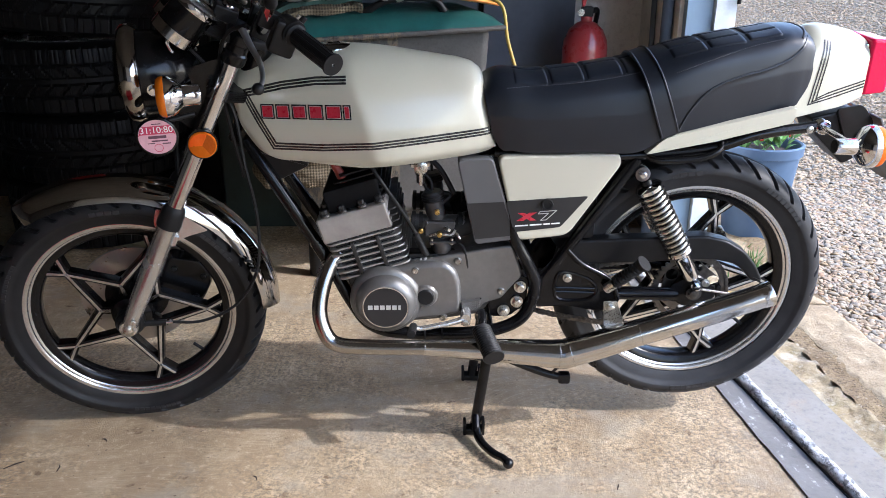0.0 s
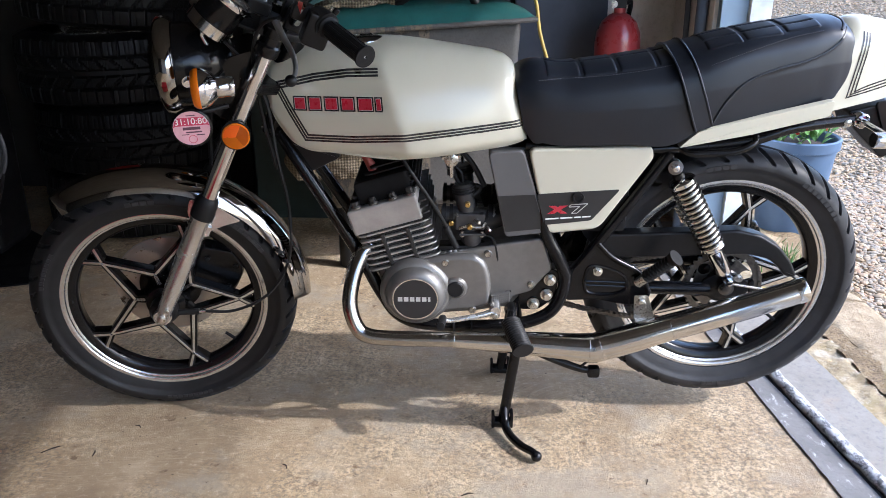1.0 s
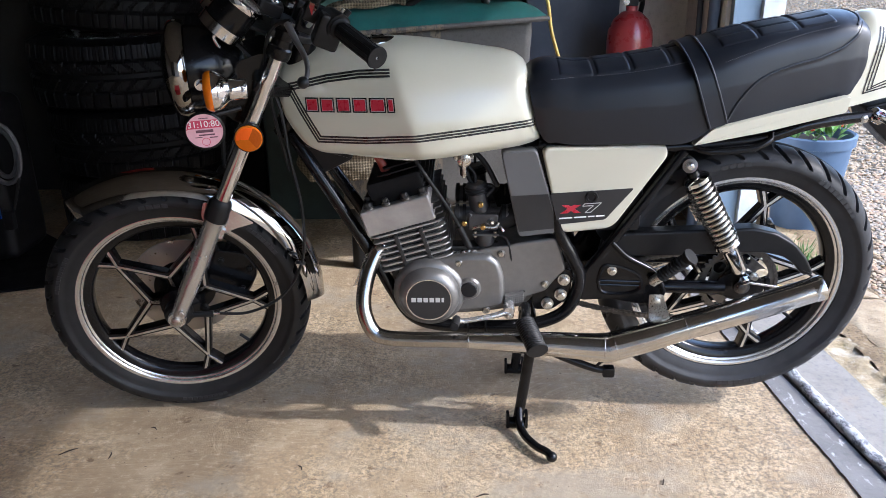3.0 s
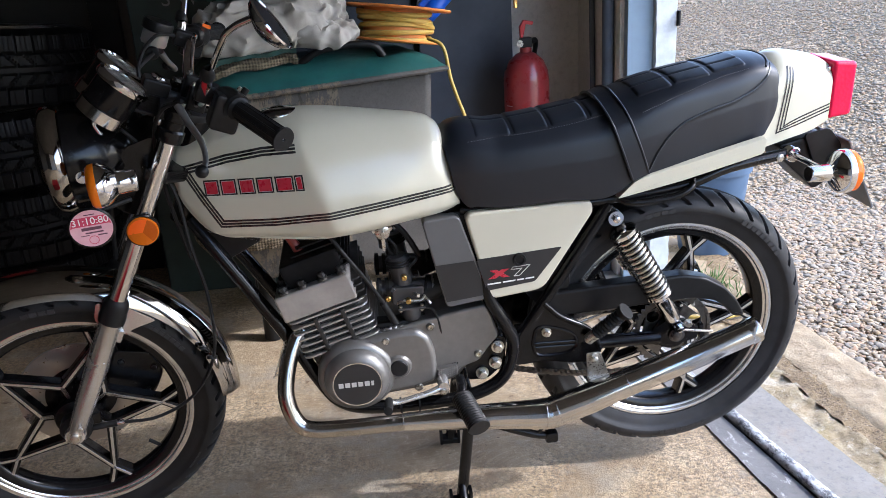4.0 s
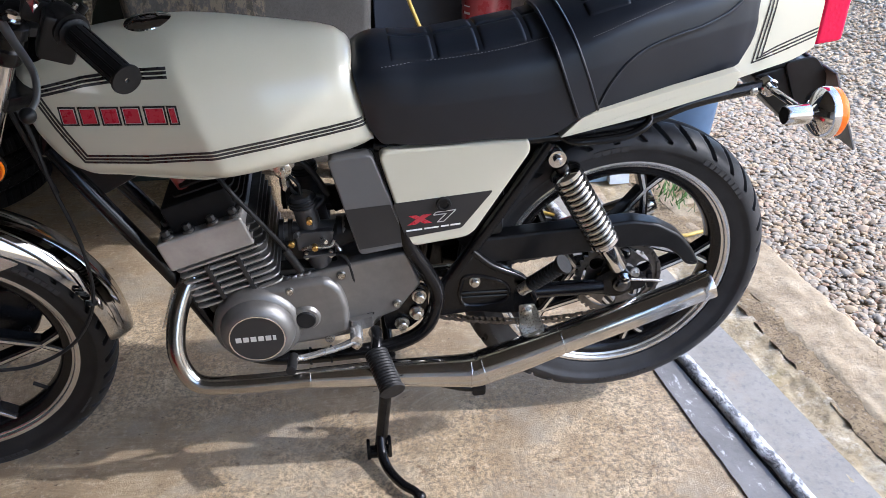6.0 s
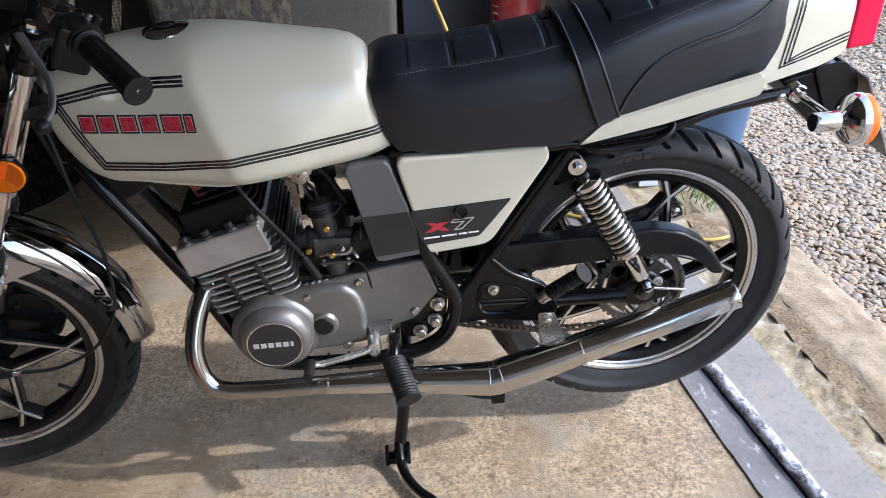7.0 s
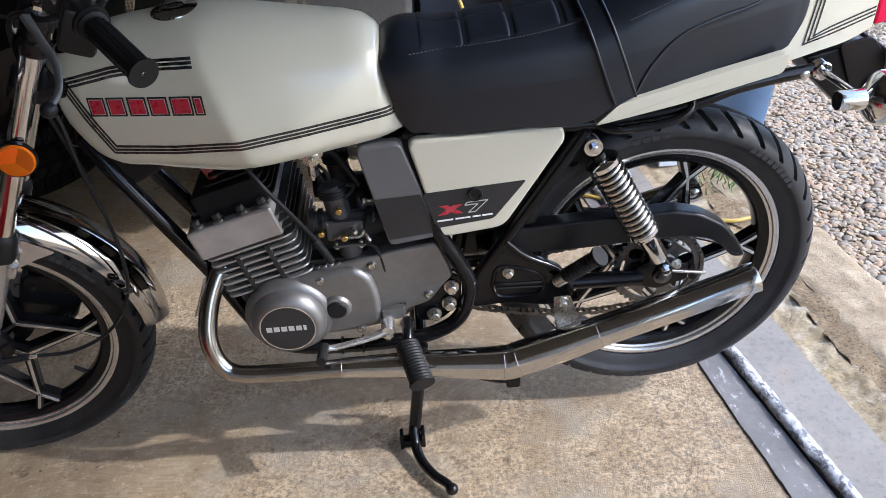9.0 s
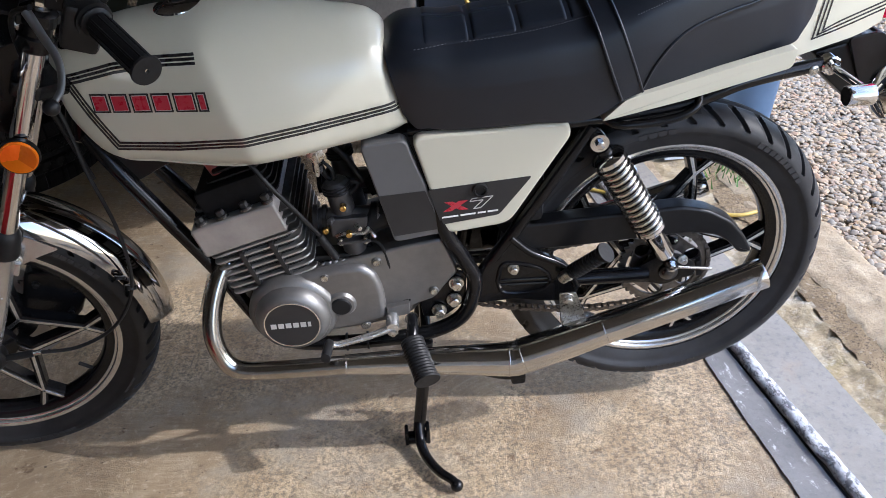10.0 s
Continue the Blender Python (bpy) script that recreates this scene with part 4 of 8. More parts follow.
s_bot = curve_of((0.138, 0.735), (0.152, 0.714), (0.19, 0.708), (0.37, 0.709), (0.485, 0.716), (0.52, 0.738), (0.60, 0.757), (0.72, 0.785), (0.80, 0.804), (0.842, 0.83))
s_wid = curve_of((0.138, 0.096), (0.16, 0.101), (0.25, 0.112), (0.37, 0.119), (0.48, 0.121), (0.55, 0.118), (0.65, 0.110), (0.75, 0.100), (0.80, 0.090), (0.825, 0.078), (0.842, 0.055))


PIPE_X, PIPE_Z = [0.545, 0.562, 0.588, 0.618, 0.665, 0.712, 0.758, 0.786, 0.80, 0.85], [0.757, 0.798, 0.834, 0.855, 0.872, 0.884, 0.903, 0.926, 0.95, 1.0]


def seat_side(x, z):
    """Half the seat's width; the rear flank below the piping steps in a little."""
    zb, zt = s_bot(x), s_top(x)
    step = 0.0 if x < 0.545 else min(1.0, max(0.0, (float(np.interp(x, PIPE_X, PIPE_Z)) - z) / 0.006))
    return seat_round(x, z) - 0.0045 * step


def seat_round(x, z):
    zb, zt = s_bot(x), s_top(x)
    s = min(max((z - zb) / (zt - zb), 0), 1)
    if s < 0.5:
        p = 0.93 + 0.07 * math.sin(s / 0.5 * math.pi / 2)
    else:
        q = (s - 0.5) / 0.5
        p = (max(0.0, 1 - q ** (4.4 + 2.6 * min(1, max(0, (x - 0.52) / 0.08))))) ** 0.5 * (1 - 0.10 * q)
    return s_wid(x) * p


def seat_at(u, v):
    x = 0.138 + 0.704 * u
    zb, zt = s_bot(x), s_top(x)
    a = v * 2 - 1
    s = math.sin(abs(a) * math.pi / 2)
    z = zb + (zt - zb) * s
    lean = 0.21 * (0.862 - z) * max(0.0, 1 - (x - 0.138) / 0.11)
    return Vector((x + lean, math.copysign(seat_side(x, z), a), z))


def seat_top(x, y):
    """The seat's surface height over a place."""
    lo, hi = s_bot(x) + 0.55 * (s_top(x) - s_bot(x)), s_top(x)
    for _ in range(18):
        m_ = (lo + hi) / 2
        lo, hi = (m_, hi) if seat_side(x, m_) > abs(y) else (lo, m_)
    return lo


bm = grid_mesh(seat_at, 170, 120)
bmesh.ops.remove_doubles(bm, verts=bm.verts, dist=1e-5)
bmesh.ops.holes_fill(bm, edges=[e for e in bm.edges if e.is_boundary])
bmesh.ops.recalc_face_normals(bm, faces=bm.faces)
seat = bpart("seat", bm, VINYL, label="black vinyl dual seat with ribbed top panels", smooth=50)


def seat_pad(x0, x1, y0, y1, h):
    """A padded panel that swells from the seat's top."""
    def at(u, v):
        x, y = x0 + (x1 - x0) * u, y0 + (y1 - y0) * v
        e = min(u, 1 - u) * (x1 - x0), min(v, 1 - v) * (y1 - y0)
        k = min(1, e[0] / 0.006) * min(1, e[1] / 0.006)
        return Vector((x, y, seat_top(x, y) - 0.002 + h * math.sin(k * math.pi / 2)))

    return grid_mesh(at, 24, 24)


RIBS = [(0.205, 0.278), (0.281, 0.352), (0.355, 0.430), (0.433, 0.478)]
for x0, x1 in RIBS:
    for y0, y1 in ((-0.084, -0.001), (0.001, 0.084)):
        part("top_panel", seat_pad(x0, x1, y0, y1, 0.0042), VINYL, seat, "stitched black top panel", 60)
for x0, x1, h0 in ((0.528, 0.600, 0.079), (0.603, 0.678, 0.076), (0.681, 0.752, 0.071)):
    for y0, y1 in ((-h0, -0.030), (-0.0285, 0.0285), (0.030, h0)):
        part("top_panel", seat_pad(x0, x1, y0, y1, 0.0046), VINYL, seat, smooth=60)



def seat_section(x, lift, n=40, lean=0.0, a0=-1.0, a1=1.0):
    """A line across the seat from side to side, leaning back towards the top."""
    out = []
    for k in range(n + 1):
        a = a0 + (a1 - a0) * k / n
        s = math.sin(abs(a) * math.pi / 2)
        xx = x + lean * (0.5 - s)
        z = s_bot(xx) + (s_top(xx) - s_bot(xx)) * s
        y = math.copysign(seat_side(xx, z), a)
        nrm = Vector((0, y * 5, max(0.0, z - s_bot(xx) - 0.09) * 2.2)).normalized()
        out.append(Vector((xx, y, z)) + nrm * lift)
    half = n // 2
    return out[half:][::1], out[:half + 1][::-1]


def seat_band(x, width, lift, lean):
    """A raised vinyl strap over the seat."""
    bm = bmesh.new()
    for side in (0, 1):
        A, B, C_, D = (seat_section(x + d, l, 48, lean)[side] for d, l in ((-width / 2, -0.002), (-width / 2 + 0.004, lift), (width / 2 - 0.004, lift), (width / 2, -0.002)))
        rows = [[bm.verts.new(p) for p in line] for line in (A, B, C_, D)]
        for r0, r1 in zip(rows, rows[1:]):
            for k in range(len(r0) - 1):
                bm.faces.new((r0[k], r0[k + 1], r1[k + 1], r1[k]))
    bmesh.ops.remove_doubles(bm, verts=bm.verts, dist=1e-4)
    bmesh.ops.recalc_face_normals(bm, faces=bm.faces)
    return bm


part("seat_strap", seat_band(0.503, 0.036, 0.0080, 0.058), VINYL, seat, "black vinyl passenger strap across the seat", 50)

for dx in (-0.016, 0.016):
    for side in (0, 1):
        part("strap_piping", tube(seat_section(0.503 + dx, 0.0078, 48, 0.058)[side], 0.0026, 7, 0), VINYL, seat, "rolled piping along the strap")


def seat_line(pts, r, sgn, lift=0.0006):
    """A piping or seam that lies on the seat's side, through places in side view."""
    line = spline([Vector((p[0], p[1], 0)) for p in pts], 10)
    return tube([Vector((p.x, sgn * (seat_side(p.x, p.y) + lift), p.y)) for p in line], r, 6, 0)


for sgn in (-1, 1):
    part("piping", seat_line([(0.5455, 0.757), (0.562, 0.798), (0.588, 0.834), (0.618, 0.855), (0.665, 0.872), (0.712, 0.884), (0.758, 0.903), (0.786, 0.926), (0.800, 0.946)], 0.0019, sgn), VINYL, seat, "moulded edge piping")
    loop = spline([Vector((x, sgn * y, seat_top(x, y) + 0.0008)) for x, y in ((0.786, 0.078), (0.794, 0.064), (0.800, 0.040), (0.803, 0.018), (0.804, 0.0))], 8)
    part("piping", tube(loop, 0.0022, 6, 0), VINYL, seat)
    for line in ([(0.19, 0.842), (0.30, 0.849), (0.40, 0.862), (0.475, 0.877)], [(0.530, 0.878), (0.60, 0.903), (0.68, 0.927), (0.752, 0.942)]):
        st = spline([Vector((p[0], p[1], 0)) for p in line], 36)
        bmst = bmesh.new()
        for a, b in zip(st[::2], st[1::2]):
            tube([Vector((q.x, sgn * (seat_side(q.x, q.y) + 0.0004), q.y)) for q in (a, b)], 0.0007, 5, 0, bmst)
        part("stitching", bmst, THREAD, seat, "grey stitch line", 0)

# tail: under-seat trim, cowl, light
c_top = curve_of((0.80, 0.940), (0.83, 0.958), (0.88, 0.956), (0.93, 0.942), (0.945, 0.934))
c_bot = curve_of((0.786, 0.767), (0.85, 0.781), (0.92, 0.799), (0.945, 0.812))
c_wid = curve_of((0.786, 0.082), (0.85, 0.074), (0.945, 0.055))


def cowl_side(x, z):
    zb, zt = c_bot(x), c_top(x)
    s = min(max((z - zb) / (zt - zb), 0), 1)
    q = max(0, (s - 0.55) / 0.45)
    return c_wid(x) * math.sqrt(max(0, 1 - q ** 3.0)) * (0.97 + 0.03 * min(1, s * 5))


def cowl_at(u, v):
    a = v * 2 - 1
    s = math.sin(abs(a) * math.pi / 2)
    xf = 0.786 + 0.020 * s ** 1.5
    x = xf + (0.945 - xf) * u
    z = c_bot(x) + (c_top(x) - c_bot(x)) * s
    return Vector((x, math.copysign(cowl_side(x, z), a), z))


bm = grid_mesh(cowl_at, 30, 64)
bmesh.ops.remove_doubles(bm, verts=bm.verts, dist=1e-5)
bmesh.ops.holes_fill(bm, edges=[e for e in bm.edges if e.is_boundary])
bmesh.ops.recalc_face_normals(bm, faces=bm.faces)
cowl = bpart("tail_cowl", bm, WHITE, label="cream white tail fairing with black pinstripes", smooth=35)
for sgn in (-1, 1):
    for k in range(3):
        o = 0.0068 * k
        path = spline([Vector((p[0], p[1], 0)) for p in ((0.838 + o * 0.9, 0.937 - o * 0.2), (0.8295 + o, 0.87), (0.8210 + o * 1.15, 0.804 + o * 0.9))], 8)
        path2 = spline([Vector((p[0], p[1], 0)) for p in ((0.8210 + o * 1.15, 0.804 + o * 0.9), (0.87, 0.817 + o * 0.95), (0.944, 0.838 + o * 0.95))], 8)
        bmr = bmesh.new()
        for pth, dx, dz in ((path, 0.0032, 0.0008), (path2, 0, 0.0032)):
            rows = [[bmr.verts.new(Vector((p.x, sgn * (cowl_side(p.x, p.y) + 0.0006), p.y))), bmr.verts.new(Vector((p.x + dx, sgn * (cowl_side(p.x + dx, p.y + dz) + 0.0006), p.y + dz)))] for p in pth]
            for p, q in zip(rows, rows[1:]):
                bmr.faces.new((p[0], q[0], q[1], p[1]))
        part("pinstripe", bmr, DECALBLACK, cowl, smooth=0)
    y0, y1 = sorted((sgn * 0.096, sgn * 0.117))
    bpart("seat_trim", plate(rounded([(0.481, 0.708), (0.521, 0.745), (0.786, 0.810), (0.781, 0.777), (0.62, 0.736)], 0.009, 5), y0, y1, 0.0015), WHITE, label="cream white strip under the seat")
bm = box(0.944, 0.994, -0.056, 0.056, 0.820, 0.938, 0.008, seg=4)
for v in bm.verts:
    k = (v.co.x - 0.946) / 0.05
    v.co.z -= 0.004 * k * (v.co.z > 0.88) - 0.006 * k * (v.co.z < 0.88)
light = bpart("tail_light", bm, REDLENS, label="red rectangular tail lamp")
part("lamp_base", box(0.936, 0.947, -0.046, 0.046, 0.826, 0.926, 0.003), CHROME, light, "chrome rim behind the lens")

# front end: fork, brake, mudguard
for sgn in (-1, 1):
    y = sgn * 0.085
    leg = lathe([(0, -0.020), (0.012, -0.020), (0.0165, -0.014), (0.0175, 0.03), (0.0205, 0.08), (0.0215, 0.16), (0.0215, 0.272), (0.0235, 0.276), (0.0235, 0.284), (0, 0.284)], 32, Matrix.Translation((0, y, 0)))
    leg = fpart("fork_leg", leg, FORKALLOY, label="buffed alloy lower fork leg")
    lug = bmesh.new()
    lathe([(0, -0.012), (0.019, -0.012), (0.021, -0.008), (0.021, 0.010), (0, 0.010)], 24, Matrix.Translation((0, y, 0)) @ TURNY, lug)
    fpart("guard_lug", box(0.014, 0.030, y - 0.006, y + 0.006, 0.235, 0.262, 0.003), FORKALLOY, leg, "cast lug that holds the mudguard")
    fpart("axle_lug", lug, FORKALLOY, leg, "cast lug that clamps the axle")
    fpart("drain_screw", rod((0.004, y - 0.025 * 1, 0.028), (0.004, y - 0.019, 0.028), 0.005), ZINC, leg)
    fpart("dust_cover", lathe([(0.017, 0.276), (0.0255, 0.278), (0.0265, 0.290), (0.0245, 0.304), (0.0255, 0.310), (0.0235, 0.322), (0.0185, 0.330), (0.0165, 0.331)], 32, Matrix.Translation((0, y, 0))), RUBBER, label="black rubber fork dust cover")
    fpart("stanchion", rod((0, y, 0.32), (0, y, 0.72), 0.0167, 28), CHROME, label="chrome fork tube")
    clamp = lathe([(0.017, 0.668), (0.023, 0.668), (0.0255, 0.673), (0.0255, 0.690), (0.022, 0.694), (0.022, 0.708), (0.026, 0.711), (0.026, 0.728), (0.020, 0.733), (0, 0.733)], 28, Matrix.Translation((0, y, 0)))
    fpart("fork_clamp", clamp, BLACKPAINT, label="black painted fork clamp")
    fpart("fork_cap", bolt((0, y, 0.732), (0, 0, 1), 0.011, 0.013), CHROME, label="chrome fork top bolt")
    fpart("clamp_bolt", bolt((-0.022, y - 0.004, 0.700), (-1, 0, 0), 0.006, 0.012), ZINC, label="zinc pinch bolt")
    ref = lathe([(0, -0.003), (0.0265, -0.003), (0.0285, 0.002), (0.0285, 0.010), (0.027, 0.012), (0.018, 0.0135), (0.006, 0.0145), (0, 0.0147)], 40, Matrix.Translation((-0.008 - sgn * 0.009 + 0.003, sgn * 0.103, 0.493)) @ (TURNY if sgn > 0 else TURNY.inverted()))
    rf = fpart("side_reflector", ref, AMBER, label="round amber side reflector")
    fpart("reflector_rim", lathe([(0.0265, 0.0), (0.0305, 0.0), (0.0305, 0.009), (0.0285, 0.009)], 40, Matrix.Translation((-0.008 - sgn * 0.009 + 0.003, sgn * 0.103, 0.493)) @ (TURNY if sgn > 0 else TURNY.inverted())), PLASTIC, rf, "thin dark rim")
    for k in range(3):
        # prisms of the reflector: three sectors set at slightly different slopes
        wedge = bmesh.new()
        a0 = radians(90 + 120 * k)
        pts = [(0, 0)] + [(0.0255 * math.cos(a0 + radians(j * 12)), 0.0255 * math.sin(a0 + radians(j * 12))) for j in range(11)]
        tip = [wedge.verts.new((x, y_, 0.0128 + 0.0024 * (1 - math.hypot(x, y_) / 0.0255) + 0.055 * (x * math.cos(a0 + 0.4) + y_ * math.sin(a0 + 0.4)) * 0.6)) for x, y_ in pts]
        for j in range(1, 11):
            wedge.faces.new((tip[0], tip[j], tip[j + 1]))
        bmesh.ops.solidify(wedge, geom=wedge.faces[:], thickness=0.003)
        bmesh.ops.transform(wedge, matrix=Matrix.Translation((-0.008 - sgn * 0.009 + 0.003, sgn * 0.103, 0.493)) @ (TURNY if sgn > 0 else TURNY.inverted()), verts=wedge.verts)
        # sectors run from bright to deep amber; facet brightness sits in their colour
        fpart("reflector_prism", wedge, (AMBERBRIGHT, AMBER, AMBERDEEP)[k], rf, "ribbed amber reflector sector")
yoke = plate(rounded([(-0.024, -0.096), (0.014, -0.098), (0.070, -0.032), (0.072, 0.032), (0.014, 0.098), (-0.024, 0.096), (-0.030, 0.0)], 0.010), 0.585, 0.612, 0.006, plane="xy")
fpart("lower_yoke", yoke, BLACKPAINT, label="black lower fork yoke")
fpart("upper_yoke", plate(rounded([(-0.028, -0.108), (0.055, -0.05), (0.075, 0.0), (0.055, 0.05), (-0.028, 0.108), (-0.03, 0)], 0.012), 0.706, 0.722, 0.004, plane="xy"), SATIN, label="black upper fork yoke")
fpart("steering_stem", rod((0.05, 0, 0.57), (0.05, 0, 0.735), 0.024, 24), BLACKPAINT, label="black steering stem")
fpart("stem_nut", bolt((0.05, 0, 0.733), (0, 0, 1), 0.015, 0.016), CHROME)
fpart("axle", rod((0, -0.099, 0), (0, 0.099, 0), 0.0085), ZINC, label="steel front axle")
fpart("axle_nut", bolt((0, -0.096, 0), (0, -1, 0), 0.010, 0.012), ZINC, label="zinc axle nut")

FA0, FA1 = 23.5, 152.0


def guard_at(u, v):
    a = radians(FA0 + (FA1 - FA0) * u)
    s = v * 2 - 1
    end = min(1, min(u, 1 - u) / 0.045)
    half = 0.058 * (0.55 + 0.45 * math.sqrt(max(0, 1 - (1 - end) ** 2)))
    r = 0.296 + 0.044 * max(0, 1 - abs(s) ** 2.4) ** 0.62 + (0.004 if abs(s) > 0.97 else 0)
    r += 0.010 * max(0, (u - 0.75) / 0.25)
    return Vector((r * math.cos(a), half * s, r * math.sin(a)))


bm = grid_mesh(guard_at, 96, 36)
bmesh.ops.recalc_face_normals(bm, faces=bm.faces)
bmesh.ops.solidify(bm, geom=bm.faces[:], thickness=0.0016)
mudguard = fpart("front_mudguard", bm, DARKCHROME, label="chrome front mudguard", smooth=60)
for sgn in (-1, 1):
    stay = plate(rounded([(-0.036, 0.296), (0.030, 0.300), (0.085, 0.286), (0.055, 0.262), (0.026, 0.232), (-0.010, 0.238), (-0.030, 0.262)], 0.008), sgn * 0.060 - 0.002, sgn * 0.060 + 0.002, 0.001)
    fpart("mudguard_bracket", stay, RIMALLOY, mudguard, "bright steel mudguard bracket")
    fpart("bracket_bolt", bolt((0.022, sgn * 0.062, 0.247), (0, sgn, 0), 0.006, 0.009), ZINC, mudguard)
disc = bmesh.new()
lathe([(0.072, -0.003), (0.130, -0.003), (0.130, 0.003), (0.072, 0.003)], 96, Matrix.Translation((0, 0.058, 0)) @ TURNY, disc, closed=True)
disc = fpart("brake_disc", disc, DISCSTEEL, label="steel front brake disc")
fpart("disc_carrier", lathe([(0.03, 0.045), (0.05, 0.05), (0.074, 0.0545), (0.074, 0.0515), (0.03, 0.035)], 60, TURNY), BLACKPAINT, disc, "black disc carrier")
cal = plate(rounded([(0.030, 0.135), (0.105, 0.150), (0.150, 0.110), (0.148, 0.045), (0.110, 0.020), (0.040, 0.030)], 0.016), 0.036, 0.088, 0.008)
cal = fpart("brake_caliper", cal, BLACKPAINT, label="black front brake caliper")
for p in ((0.125, 0.115), (0.128, 0.055), (0.055, 0.112)):
    fpart("caliper_bolt", bolt((p[0], 0.036, p[1]), (0, -1, 0), 0.006, 0.008), SATIN, cal)
drive = bmesh.new()
lathe([(0, -0.078), (0.026, -0.078), (0.032, -0.072), (0.032, -0.050), (0, -0.050)], 32, TURNY, drive)
rod((0.028, -0.066, 0.006), (0.075, -0.066, 0.028), 0.007, 12, drive)
fpart("speedometer_drive", drive, SATIN, label="black speedometer gearbox at the hub")
fpart("cable_ferrule", rod((0.058, -0.066, 0.020), (0.088, -0.066, 0.034), 0.0055), CHROME, label="bright cable ferrule")
cable = tube([(0.080, -0.066, 0.030), (0.150, -0.070, 0.062), (0.205, -0.075, 0.135), (0.215, -0.078, 0.24), (0.170, -0.080, 0.36), (0.10, -0.075, 0.47), (0.045, -0.06, 0.56), (-0.02, -0.05, 0.62), (-0.085, -0.05, 0.655)], 0.0036, 8, 8)
fpart("speedometer_cable", cable, RUBBER, label="black speedometer cable")
fpart("cable_guide", lathe([(0.006, -0.004), (0.011, -0.004), (0.011, 0.004), (0.006, 0.004)], 16, aim((0.214, -0.072, 0.232), (-0.2, 0.6, 1)), closed=True), RUBBER, mudguard, "black rubber cable guide")
fpart("cable_guide", lathe([(0.006, -0.003), (0.010, -0.003), (0.010, 0.003), (0.006, 0.003)], 16, aim((0.192, -0.066, 0.246), (-0.2, 0.6, 1)), closed=True), RUBBER, mudguard)

# headlamp, signals, tax disc, on the turned bars
FORK = BARS
FWD = Vector((-math.cos(RAKE), 0, -math.sin(RAKE)))  # straight ahead, seen from the steering frame
UPV = Vector((-math.sin(RAKE), 0, math.cos(RAKE)))
HL = Vector((-0.154, 0, 0.553))
bowl = lathe([(0, -0.135), (0.035, -0.132), (0.062, -0.112), (0.079, -0.075), (0.086, -0.030), (0.087, 0.0), (0, 0.0)], 56, aim(HL, FWD))
head = fpart("headlamp", bowl, BLACKPAINT, label="round headlamp with black bowl and chrome rim")
ringp = [(0.0855, -0.014), (0.0955, -0.012), (0.1005, 0.000), (0.0985, 0.015), (0.090, 0.023), (0.083, 0.021), (0.083, 0.004)]
fpart("headlamp_rim", lathe(ringp, 64, aim(HL, FWD)), DARKCHROME, head, "chrome headlamp rim")
fpart("reflector", lathe([(0.083, 0.008), (0.060, -0.018), (0.030, -0.040), (0, -0.046)], 48, aim(HL, FWD)), CHROME, head, "polished headlamp reflector")
gl = fpart("headlamp_glass", lathe([(0.084, 0.019), (0.066, 0.031), (0.040, 0.039), (0, 0.042)], 56, aim(HL, FWD)), GLASS, head, "clear domed headlamp glass")
gl.visible_shadow = False
fpart("rim_screw", rod(HL + UPV * 0.093 + FWD * 0.004, HL + UPV * 0.101 + FWD * 0.004, 0.004), ZINC, head)
for sgn in (-1, 1):
    ear = plate(rounded([(-0.022, 0.66), (0.018, 0.66), (0.016, 0.50), (-0.030, 0.50), (-0.125, 0.535), (-0.125, 0.572)], 0.01), sgn * 0.062 - 0.0025, sgn * 0.062 + 0.0025, 0.001)
    fpart("headlamp_bracket", ear, BLACKPAINT, label="black headlamp bracket")
    fpart("bracket_bolt", bolt((-0.118, sgn * 0.084, 0.560), (0, sgn, 0), 0.009, 0.014), CHROME)
    SI = Vector((-0.098, sgn * 0.185, 0.592))
    fpart("signal_stalk", rod((-0.065, sgn * 0.100, 0.604), SI + Vector((0.012, sgn * 0.0, 0.006)), 0.008), CHROME, label="chrome indicator stalk")
    body = lathe([(0, -0.060), (0.0165, -0.060), (0.0190, -0.057), (0.0205, -0.030), (0.0205, -0.027), (0.0235, -0.024), (0.033, -0.014), (0.0375, -0.005), (0.0380, 0.004), (0, 0.004)], 40, aim(SI, FWD))
    sig = fpart("front_indicator", body, CHROME, label="chrome bullet indicator with amber lens")
    fpart("indicator_lens", lathe([(0.0375, 0.003), (0.0385, 0.006), (0.0372, 0.013), (0.033, 0.018), (0.020, 0.0205), (0, 0.021)], 40, aim(SI, FWD)), AMBER, sig, "amber indicator lens")
TX = Vector((-0.087, -0.128, 0.486))
SIDE = Matrix.Translation(TX) @ TURNY.inverted()
holder = fpart("tax_disc_holder", lathe([(0, -0.004), (0.039, -0.004), (0.0405, -0.002), (0.0405, 0.004), (0.037, 0.006), (0.036, 0.004), (0, 0.004)], 48, SIDE), BLACKPAINT, label="round black holder with a pink paper tax disc")
fpart("holder_stem", rod(TX + Vector((0.0, 0.004, 0.03)), TX + Vector((0.055, 0.026, 0.06)), 0.005), SATIN, holder)
fpart("tax_disc", lathe([(0, 0.0045), (0.036, 0.0045), (0.036, 0.0050), (0, 0.0050)], 48, SIDE), PAPER, holder, "pink paper disc")
TXU = UPV.copy()
TXR = Vector((-UPV.z, 0, UPV.x)) * -1.0


